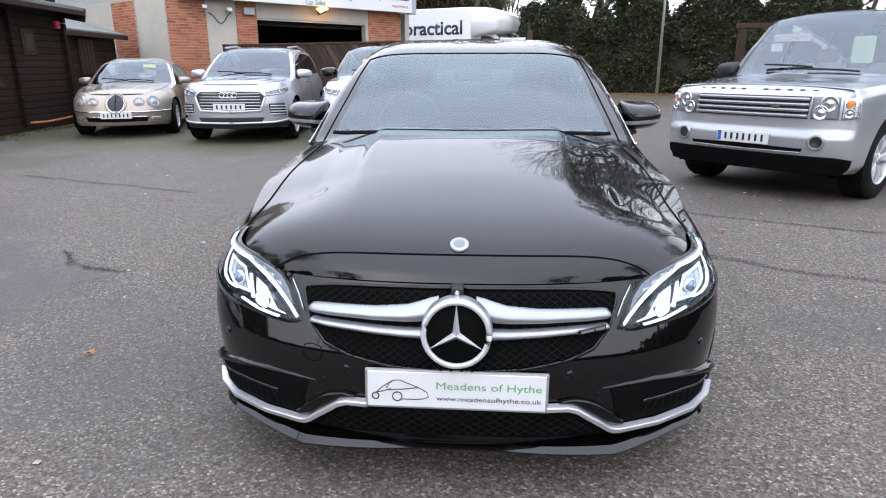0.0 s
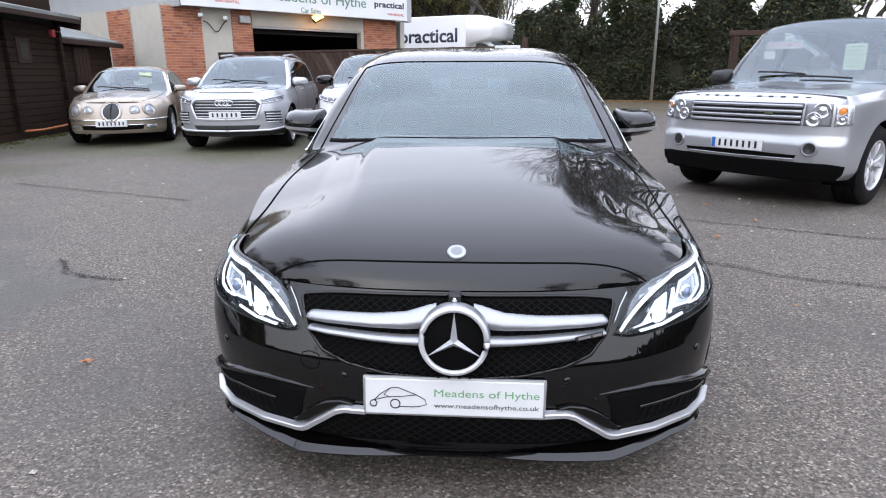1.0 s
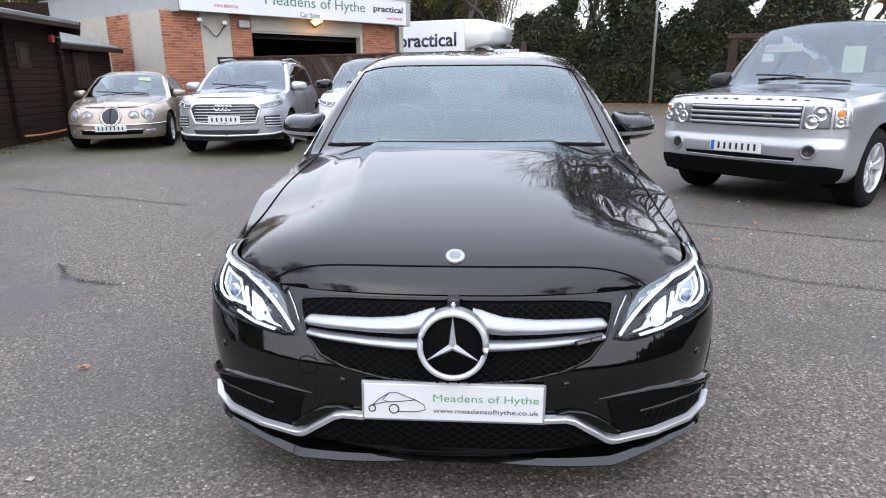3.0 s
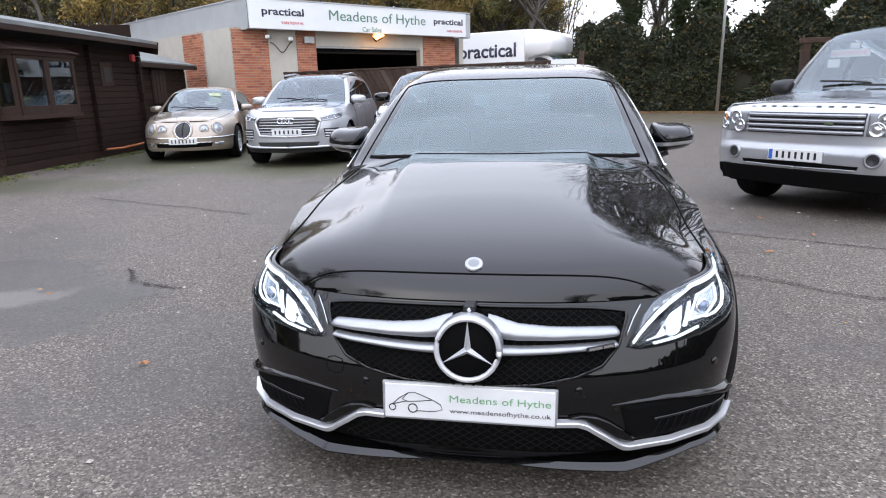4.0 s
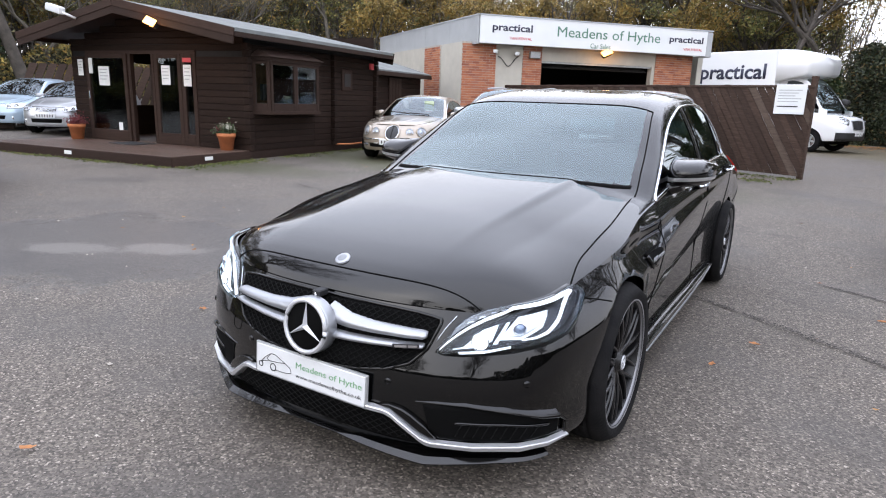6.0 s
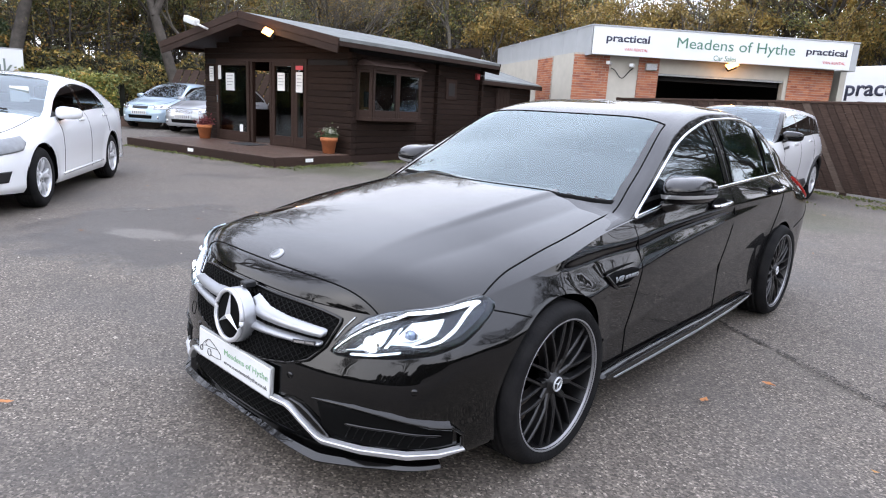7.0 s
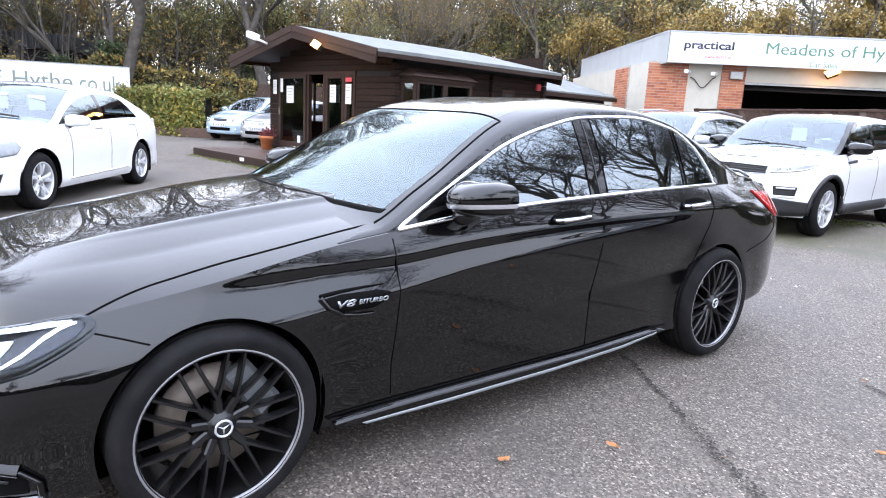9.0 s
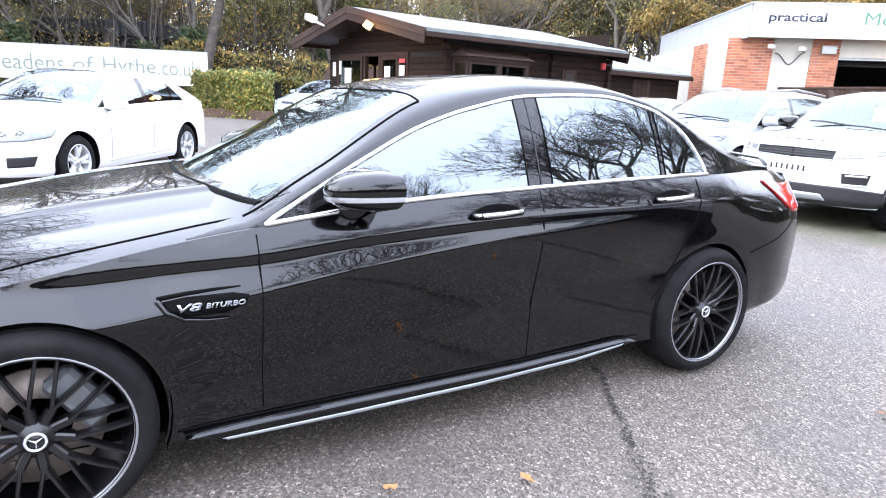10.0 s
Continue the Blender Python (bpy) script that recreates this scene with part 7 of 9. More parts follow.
def vehicle(name, k, pose_m, label, paint_mat, wheels, rooftop=None, cabin_mat=None, glass_mats=None):
    car = thing(name, Matrix.Identity(4), label, "car")
    s = Shape(auto_shape(k))
    g = glass_mats or (M["clear"], M["tint"])
    sect, cuts = car_body(s, car, paint_mat, g[0], g[1], 0.8, rooftop, True, cabin_mat)
    fit_wheels(car, k, *wheels)
    for sd in (1, -1):
        for y in (k["cowl"] + 0.95, k["cowl"] + 2.0):
            z = s.zt(y) - 0.09
            p = s.spot(s.qy(y), z, 0.012, sd)
            box("door_handle", (-0.014, -0.1, -0.014), (0.014, 0.1, 0.014), paint_mat, car, "", 0.008, Matrix.Translation(p))
        r = min(range(len(cuts)), key=lambda i: abs(cuts[i] - k["cowl"] - (0.0 if sd > 0 else 0.03)))
        n = len(sect[r])
        run = [sect[r][n - 1 - m] + Vector((0, -0.02, 0.022)) for m in range(1, 9)]
        tube("wiper", [Vector((p.x - 0.12 * (1 if sd > 0 else 5), p.y, p.z)) for p in run], 0.011, M["plastic"], car, "", 6)
    for sd in (1, -1):
        if k.get("side_gaps", True):
            run = [s.bonnet_point(sd * 0.86, i, 0.0005) for i in np.linspace(s.i0 + 2, s.ic - 1, 24)]
            tube("bonnet_gap", run, 0.0045, M["liner"], car, "", 5)
        for u0, u1 in k.get("ridges", ((0.42, 0.62),)):
            run = [s.bonnet_point(sd * (u0 + (u1 - u0) * t), s.i0 + 1 + (s.ic - s.i0 - 2) * t, -0.014) for t in np.linspace(0, 1, 24)]
            tube("bonnet_ridge", run, [0.008 + 0.016 * math.sin(math.pi * min(0.15 + t, 1)) for t in np.linspace(0, 1, 24)], paint_mat, car, "", 8)
    if k.get("shut", 0.10):
        front = next(i for i in np.linspace(s.i0, s.ic, 200) if s.bonnet_point(0, i).y > k.get("shut", 0.10))
        tube("bonnet_gap", [s.bonnet_point(u, front, 0.0005) for u in np.linspace(-0.86, 0.86, 31)], 0.0045, M["liner"], car, "", 5)
    car.matrix_world = pose_m
    return car, s


def lamp_unit(s, car, outline, mat, name="headlamp", label="clear headlamp", off=0.008, inner=None, cover=True):
    for sd in (1, -1):
        lamp = skin_patch(name, s, outline, off, mat, car, label, sd, thick=0.02)
        for x, z, r in inner or ():
            p = s.spot(x, z, off + 0.004, sd)
            t = s.at(x + 0.02) - s.at(max(x - 0.02, 0))
            mm = Matrix.Translation(p) @ Matrix.Rotation(sd * math.atan2(t.y, t.x), 4, "Z")
            lathe("lamp_bowl", [(r * 1.1, 0.0), (r, -0.012), (r * 0.93, -0.012), (r * 0.84, -0.004), (r * 0.4, 0.0), (r * 0.36, -0.008), (0.0005, -0.012)], M["lampsilver"], lamp, "", 20, "y", mm)


def slats(s, car, x1, z0, z1, n, mat, r, off=0.012, name="grille_bar", x0=None):
    for i in range(n):
        z = z0 + (z1 - z0) * (i + 0.5) / n
        q1 = s.qx(x1)
        pts = [s.spot(abs(q), z, off, 1 if q >= 0 else -1) for q in np.linspace(-q1, q1, 17)]
        tube(name, pts, r, mat, car, "", 6)


def grille_patch(s, car, pts, mat, off=0.004, label="", name="grille"):
    for sd in (1, -1):
        skin_patch(name, s, pts, off, mat, car, label, sd)


# silver SUV with dark marks on the bonnet
def build_big_suv():
    car, s = vehicle("large_suv", K_RR, facing(2.62, 4.83, -0.752, -0.66), "silver boxy large off-roader, priced for sale, on damp asphalt", M["silver"], (0.82, 0.245, 5, M["alloy"], 0.5, 0.255), cabin_mat=M["beige"], glass_mats=(M["showglass"], M["tint"]))
    X = s.qx
    z0, z1 = 0.785, 0.985
    grille_patch(s, car, [(0, z1), (X(0.56), z1), (X(0.55), z0), (0, z0)], M["plastic"])
    slats(s, car, 0.55, z0, z1, 4, M["satin"], 0.017, 0.018)
    lamp_unit(s, car, [(X(0.575), z1), (X(0.80), z1), (X(0.80), z0), (X(0.575), z0)], M["browgrey"], inner=[(X(0.715), 0.925, 0.068), (X(0.655), 0.845, 0.062)], label="twin round headlamps in a dark panel")
    lamp_unit(s, car, [(X(0.82), z1 - 0.01), (X(0.93), z1 - 0.01), (X(0.93), z0 + 0.02), (X(0.82), z0)], M["lampsilver"], "side_lamp", "clear side lamp with orange indicator", 0.012, [(X(0.865), 0.925, 0.036), (X(0.865), 0.845, 0.04)])
    for sd in (1, -1):
        p = s.spot(X(0.865), 0.925, 0.026, sd)
        lathe("indicator", [(0.034, 0.0), (0.0005, -0.006)], M["orange"], car, "orange indicator", 16, "y", Matrix.Translation(p) @ Matrix.Rotation(sd * radians(35), 4, "Z"))
        for x in (0.66,):
            q = s.spot(X(x), 0.58, 0.006, sd)
            lathe("fog_lamp", [(0.075, 0.01), (0.07, -0.012), (0.052, -0.006)], M["satin"], car, "round fog lamp", 22, "y", Matrix.Translation(q) @ Matrix.Rotation(sd * radians(12), 4, "Z"))
            lathe("fog_glass", [(0.052, -0.004), (0.0005, 0.004)], M["lampgrey"], car, "", 18, "y", Matrix.Translation(q) @ Matrix.Rotation(sd * radians(12), 4, "Z"))
        door_mirror(car, sd * 1.03, 1.5, 1.2, sd, M["plastic"], 1.25)
    grille_patch(s, car, [(0, 0.525), (X(0.56), 0.515), (X(0.54), 0.475), (0, 0.475)], M["liner"], name="bumper_slot")
    skin_line("slot_trim", s, [(0, 0.473), (X(0.54), 0.477)], 0.008, M["satin"], car, 0.008, 1)
    skin_line("slot_trim", s, [(0, 0.473), (X(0.54), 0.477)], 0.008, M["satin"], car, 0.008, -1)
    # black lower bumper, taken to near-black to paint in the shadow underneath
    grille_patch(s, car, [(0, 0.45), (X(0.80), 0.45), (X(0.93), 0.43), (X(0.93), 0.28), (0, 0.28)], M["liner"], 0.006, "black lower bumper", "lower_bumper")
    number_plate(car, Matrix.Translation((0.0, -0.012, 0.585)), 7, blue=True)
    lathe("oval_badge", [(0.045, 0.0), (0.042, -0.006), (0.0005, -0.007)], M["leaf_green"], car, "green oval badge", 20, "y", Matrix.Translation((0.26, 0.03, 0.885)) @ Matrix.Diagonal((1, 1, 0.5, 1)))
    # a row of plain dark marks along the bonnet's edge
    run = np.linspace(s.i0, s.ic, 400)
    ia = next(i for i in run if s.bonnet_point(0, i).y > 0.10)
    for i in (0, 1, 2, 3, 4, 6, 7, 8, 9, 10):
        u = (-0.55 + 0.11 * i) / s.bonnet_point(1.0, ia).x
        p, q = s.bonnet_point(u, ia - 0.15), s.bonnet_point(u, ia + 0.15)
        side = s.bonnet_point(u + 0.03, ia) - s.bonnet_point(u - 0.03, ia)
        turn = Matrix.Rotation(math.atan2(side.y, side.x), 4, "Z") @ Matrix.Rotation(math.atan2(q.z - p.z, q.y - p.y), 4, "X")
        box("bonnet_mark", (-0.022, -0.010, -0.002), (0.022, 0.010, 0.003), M["ink"], car, "", 0.001, Matrix.Translation((p + q) / 2) @ turn)
    # notices in the windscreen
    for x, z, w, h, mt in ((-0.47, 1.57, 0.42, 0.085, "paper"), (0.35, 1.42, 0.21, 0.27, "papergreen"), (-0.58, 1.46, 0.13, 0.09, "paper"), (-0.47, 1.655, 0.1, 0.06, "paper")):
        y = 1.36 + (z - 1.17) * 1.05
        nb = box("windscreen_notice", (x - w / 2, y, z - h / 2), (x + w / 2, y + 0.005, z + h / 2), M[mt], car, "paper notice inside the windscreen", 0, Matrix.Identity(4))
        if w > 0.3:
            words("notice_lettering", "AUTOMATIC", 0.055, M["redtext"], nb, Matrix.Translation((x, y - 0.002, z)) @ Matrix.Rotation(radians(90), 4, "X"), 0.40, 0.002)
        if h > 0.2:
            for k in range(6):
                box("bar", (x - 0.09, y - 0.003, z + 0.1 - k * 0.04), (x + 0.085 - 0.03 * (k % 2), y - 0.001, z + 0.106 - k * 0.04), M["greenpale"], nb)


build_big_suv()


def build_silver_suv():
    car, s = vehicle("suv", K_SUV, facing(-4.14, 8.75, 0.095, -0.995), "silver family SUV with slatted grille beside the fence", M["silver"], (0.80, 0.245, 10, M["alloy"], 0.0, 0.235))
    X = s.qx
    grille_patch(s, car, [(0, 0.86), (X(0.50), 0.85), (X(0.57), 0.78), (X(0.48), 0.56), (0, 0.54)], M["plastic"])
    slats(s, car, 0.50, 0.56, 0.845, 6, M["lipsilver"], 0.0075, 0.010)
    for sd in (1, -1):
        skin_line("grille_frame", s, [(0, 0.865), (X(0.50), 0.857), (X(0.58), 0.78), (X(0.49), 0.55), (0, 0.53)], 0.019, M["lipsilver"], car, 0.012, sd, "silver grille frame")
        skin_patch("bumper_vent", s, [(X(0.62), 0.66), (X(0.84), 0.66), (X(0.86), 0.45), (X(0.64), 0.50)], 0.004, M["plastic"], car, "", sd)
        for k in range(4):
            z = 0.49 + k * 0.045
            skin_line("vent_slat", s, [(X(0.64), z), (X(0.85), z - 0.01)], 0.011, M["lipsilver"], car, 0.01, sd)
        door_mirror(car, sd * 0.98, 1.55, 1.12, sd, M["silver"], 1.1)
        tube("roof_rail", [(sd * 0.60, 2.1, 1.60), (sd * 0.61, 2.9, 1.645), (sd * 0.60, 3.9, 1.58)], 0.018, M["satin"], car, "satin roof rail", 8)
    lamp_unit(s, car, [(X(0.585), 0.85), (X(0.72), 0.885), (X(0.86), 0.915), (X(0.90), 0.91), (X(0.88), 0.84), (X(0.76), 0.80), (X(0.60), 0.785)], M["lampclear"], inner=[(X(0.70), 0.832, 0.020), (X(0.80), 0.85, 0.020)])
    for sd in (1, -1):
        skin_line("lamp_line", s, [(X(0.60), 0.842), (X(0.72), 0.876), (X(0.86), 0.905), (X(0.885), 0.86)], 0.009, M["lampsilver"], car, 0.014, sd, "bright lamp line")
        skin_line("lamp_line", s, [(X(0.61), 0.795), (X(0.76), 0.812), (X(0.87), 0.848)], 0.008, M["lampsilver"], car, 0.014, sd)
    grille_patch(s, car, [(0, 0.44), (X(0.55), 0.44), (X(0.50), 0.36), (0, 0.36)], M["plastic"], name="lower_intake")
    for i in range(4):
        pts = [(-0.1 + i * 0.066 + 0.045 * math.cos(t), -0.02, 0.80 + 0.045 * math.sin(t)) for t in np.linspace(0, 2 * math.pi, 17)]
        tube("ring", pts, 0.007, M["chrome"], car, "bright ring emblem", 6)
    number_plate(car, Matrix.Translation((0, -0.025, 0.61)), 6)
    for sd in (1, -1):
        skin_patch("valance", s, [(0.0, 0.335), (X(0.70), 0.345), (X(0.89), 0.37), (X(0.89), 0.27), (0.0, 0.25)], 0.006, M["plastic"], car, "black lower valance", sd)
        skin_line("valance_lip", s, [(0.0, 0.345), (X(0.70), 0.355), (X(0.88), 0.385)], 0.018, M["lipsilver"], car, 0.014, sd, "silver valance lip")


build_silver_suv()


def build_gold_saloon():
    car, s = vehicle("vintage_style_saloon", K_JAG, facing(-6.55, 9.5, 0.30, -0.954), "champagne gold rounded saloon with oval grille beside the hut", M["gold"], (0.78, 0.215, 7, M["alloy"], 0.0, 0.22), cabin_mat=M["beige"])
    X = s.qx
    ov = [(0.150 * math.cos(t) * (1 + 0.12 * math.sin(t)), 0.612 + 0.150 * math.sin(t)) for t in np.linspace(-math.pi / 2, math.pi / 2, 15)]
    for sd in (1, -1):
        skin_patch("oval_grille", s, [(max(q, 0.0), z) for q, z in ov], 0.012, M["ink"], car, "dark oval grille", sd, thick=0.012)
        skin_line("grille_surround", s, [(max(q, 0.0) * 1.16, 0.612 + (z - 0.612) * 1.13) for q, z in ov], 0.022, M["gold"], car, 0.006, sd, n=3)
        skin_line("grille_ring", s, [(max(q, 0.0), z) for q, z in ov], 0.006, M["chrome"], car, 0.016, sd, n=3)
        for x, z, r in ((0.40, 0.630, 0.082), (0.645, 0.640, 0.104)):
            p = s.spot(X(x), z, 0.0, sd)
            t = s.at(X(x) + 0.02) - s.at(X(x) - 0.02)
            mm = Matrix.Translation(p) @ Matrix.Rotation(sd * math.atan2(t.y, t.x), 4, "Z") @ Matrix.Rotation(radians(-14), 4, "X")
            lathe("round_headlamp", [(r * 1.15, 0.03), (r * 1.1, -0.018), (r, -0.02)], M["gold"], car, "round headlamp", 26, "y", mm)
            lathe("lamp_bowl", [(r, -0.016), (r * 0.8, -0.008), (r * 0.45, 0.0), (r * 0.4, -0.012), (0.0005, -0.014)], M["alloy"], car, "", 26, "y", mm)
            gl = lathe("lamp_glass", [(r, -0.018), (r * 0.7, -0.028), (0.0005, -0.033)], M["lens"], car, "", 26, "y", mm)
            gl.visible_shadow = False
        skin_line("bumper_trim", s, [(0.0, 0.47), (X(0.6), 0.47), (X(0.88), 0.48)], 0.012, M["chrome"], car, 0.012, sd, "bright bumper strip")
        skin_patch("fog_lamp", s, [(X(0.56), 0.37), (X(0.70), 0.375), (X(0.70), 0.32), (X(0.56), 0.32)], 0.008, M["lampsilver"], car, "", sd)
        door_mirror(car, sd * 0.95, 1.95, 0.98, sd, M["gold"], 0.95)
    grille_patch(s, car, [(0, 0.37), (X(0.52), 0.37), (X(0.50), 0.30), (0, 0.29)], M["liner"], name="lower_intake")
    skin_line("intake_trim", s, [(0.0, 0.385), (X(0.54), 0.38)], 0.008, M["chrome"], car, 0.01, 1)
    skin_line("intake_trim", s, [(0.0, 0.385), (X(0.54), 0.38)], 0.008, M["chrome"], car, 0.01, -1)
    number_plate(car, Matrix.Translation((0, -0.02, 0.41)), 7)
    box("windscreen_notice", (0.18, 1.95, 1.08), (0.42, 1.955, 1.30), M["papergreen"], car, "pale green price notice", 0)


build_gold_saloon()


def build_white_suv():
    car, s = vehicle("compact_suv", K_EVO, facing(-1.66, 8.33, 0.03, -1.0), "white compact SUV with black lower trim before the fence", M["white"], (0.815, 0.25, 5, M["alloy"], 0.55, 0.24), rooftop=M["white"])
    X, Y = s.qx, s.qy
    grille_patch(s, car, [(0, 0.90), (X(0.48), 0.89), (X(0.46), 0.80), (0, 0.79)], M["plastic"])
    slats(s, car, 0.46, 0.80, 0.885, 3, M["dark_alloy"], 0.005, 0.010)
    lamp_unit(s, car, [(X(0.50), 0.895), (X(0.74), 0.908), (X(0.87), 0.935), (Y(0.62), 0.955), (Y(0.5), 0.925), (X(0.86), 0.882), (X(0.70), 0.838), (X(0.52), 0.815)], M["lampclear"], inner=[(X(0.60), 0.86, 0.026), (X(0.70), 0.870, 0.024)])
    for sd in (1, -1):
        skin_line("lamp_line", s, [(X(0.51), 0.822), (X(0.70), 0.846), (X(0.86), 0.890), (Y(0.5), 0.928)], 0.010, M["lampsilver"], car, 0.014, sd, "bright lamp line")
        skin_line("grille_edge", s, [(0, 0.785), (X(0.46), 0.795), (X(0.48), 0.895), (0, 0.905)], 0.008, M["satin"], car, 0.012, sd, "satin grille edge")
    for sd in (1, -1):
        skin_patch("fog_vent", s, [(X(0.56), 0.66), (X(0.80), 0.66), (X(0.78), 0.53), (X(0.58), 0.52)], 0.006, M["plastic"], car, "black vent with silver edge", sd)
        skin_line("vent_trim", s, [(X(0.57), 0.53), (X(0.555), 0.665), (X(0.80), 0.665), (X(0.785), 0.53), (X(0.57), 0.53)], 0.012, M["white"], car, 0.010, sd)
        skin_line("vent_brow", s, [(X(0.60), 0.635), (X(0.77), 0.635)], 0.012, M["lipsilver"], car, 0.014, sd, "silver vent brow")
        skin_patch("wing_vent", s, [(Y(1.42), 0.98), (Y(1.75), 1.01), (Y(1.72), 0.97), (Y(1.42), 0.95)], 0.006, M["plastic"], car, "black wing vent", sd)
        skin_line("sill_cladding", s, [(Y(1.35), 0.34), (Y(3.05), 0.36)], 0.05, M["plastic"], car, 0.0, sd, "black sill cladding", squash=1.6)
        for wy in (K_EVO["wf"], K_EVO["wr"]):
            pts = [(wy + 0.435 * math.cos(t), K_EVO["r"] + 0.435 * math.sin(t)) for t in np.linspace(-0.15, math.pi + 0.15, 25)]
            tube("arch_trim", [(s.spot(Y(y), z, 0.006, sd)) for y, z in pts], 0.028, M["plastic"], car, "black arch trim", 6)
        door_mirror(car, sd * 0.99, 1.5, 1.15, sd, M["gloss"], 1.15)
    grille_patch(s, car, [(0, 0.50), (X(0.62), 0.50), (X(0.92), 0.44), (X(0.92), 0.28), (0, 0.28)], M["plastic"], 0.008, "black lower bumper", "lower_bumper")
    grille_patch(s, car, [(0, 0.40), (X(0.40), 0.40), (X(0.46), 0.33), (0, 0.31)], M["satin"], 0.02, "silver skid plate", "skid_plate")
    number_plate(car, Matrix.Translation((0, -0.02, 0.67)), 7)
    box("windscreen_notice", (0.05, 1.62, 1.22), (0.25, 1.63, 1.40), M["paper"], car, "white price notice", 0)


build_white_suv()


def build_white_saloon():
    car, s = vehicle("hatchback_saloon", K_SKO, facing(-5.53, -0.25, 0.83, -0.557), "plain white five-door saloon with silver alloys", M["white"], (0.775, 0.22, 5, M["alloy"], 0.42, 0.215))
    X, Y = s.qx, s.qy
    grille_patch(s, car, [(0, 0.74), (X(0.42), 0.72), (X(0.40), 0.58), (0, 0.57)], M["plastic"])
    lamp_unit(s, car, [(X(0.46), 0.73), (X(0.70), 0.75), (X(0.84), 0.775), (Y(0.58), 0.79), (Y(0.60), 0.72), (Y(0.5), 0.645), (X(0.74), 0.61), (X(0.48), 0.60)], M["browgrey"], inner=[(X(0.58), 0.675, 0.04), (X(0.72), 0.69, 0.04)])
    for sd in (1, -1):
        skin_patch("fog_vent", s, [(X(0.60), 0.44), (X(0.80), 0.45), (X(0.78), 0.34), (X(0.60), 0.33)], 0.006, M["plastic"], car, "", sd)
        skin_patch("tail_lamp", s, [(Y(4.35), 0.93), (X(0.6, True), 0.93), (X(0.6, True), 0.78), (Y(4.42), 0.80)], 0.01, M["red"], car, "red tail lamp", sd)
        skin_line("body_crease", s, [(Y(1.5), 0.30), (Y(3.1), 0.32)], 0.014, M["white"], car, 0.0, sd)
        door_mirror(car, sd * 0.95, 1.62, 0.99, sd, M["white"], 1.05)
    number_plate(car, Matrix.Translation((0, -0.02, 0.45)), 7)
    box("windscreen_notice", (-0.2, 1.75, 1.1), (0.05, 1.76, 1.3), M["paper"], car, "white price notice", 0)
    box("windscreen_notice", (0.3, 1.75, 1.1), (0.5, 1.76, 1.28), M["paper"], car, "white price notice", 0)


build_white_saloon()


def build_small(name, k, p, label, mat, chrome_grille):
    car, s = vehicle(name, k, p, label, mat, (0.73, 0.2, 7, M["alloy"], 0.0, 0.2))
    X = s.qx
    grille_patch(s, car, [(0, 0.70), (X(0.28), 0.70), (X(0.26), 0.62), (0, 0.61)], M["plastic"])
    if chrome_grille:
        slats(s, car, 0.27, 0.61, 0.70, 3, M["chrome"], 0.008, 0.012)
    grille_patch(s, car, [(0, 0.42), (X(0.40), 0.42), (X(0.38), 0.32), (0, 0.32)], M["liner"], name="lower_intake")
    lamp_unit(s, car, [(X(0.40), 0.72), (X(0.72), 0.76), (X(0.80), 0.74), (X(0.74), 0.62), (X(0.44), 0.60)], M["lampsilver"], inner=[(X(0.5), 0.66, 0.045), (X(0.66), 0.68, 0.05)])
    for sd in (1, -1):
        p2 = s.spot(X(0.55), 0.36, 0.004, sd)
        lathe("fog_lamp", [(0.045, 0.0), (0.0005, -0.008)], M["lampsilver"], car, "", 16, "y", Matrix.Translation(p2))
        door_mirror(car, sd * 0.92, k["cowl"] + 0.35, 1.0, sd, mat, 0.95)
    number_plate(car, Matrix.Translation((0, -0.02, 0.50)), 7)


build_small("hatchback", K_HATCH, facing(-18.2, 6.9, 0.55, -0.83), "pale blue hatchback parked beyond the hut", M["ice"], False)
build_small("silver_saloon", {**K_HATCH, "L": 4.6, "dlo_end": 3.8}, facing(-16.2, 7.35, 0.55, -0.83), "silver saloon with chrome grille parked beyond the hut", M["silver"], True)


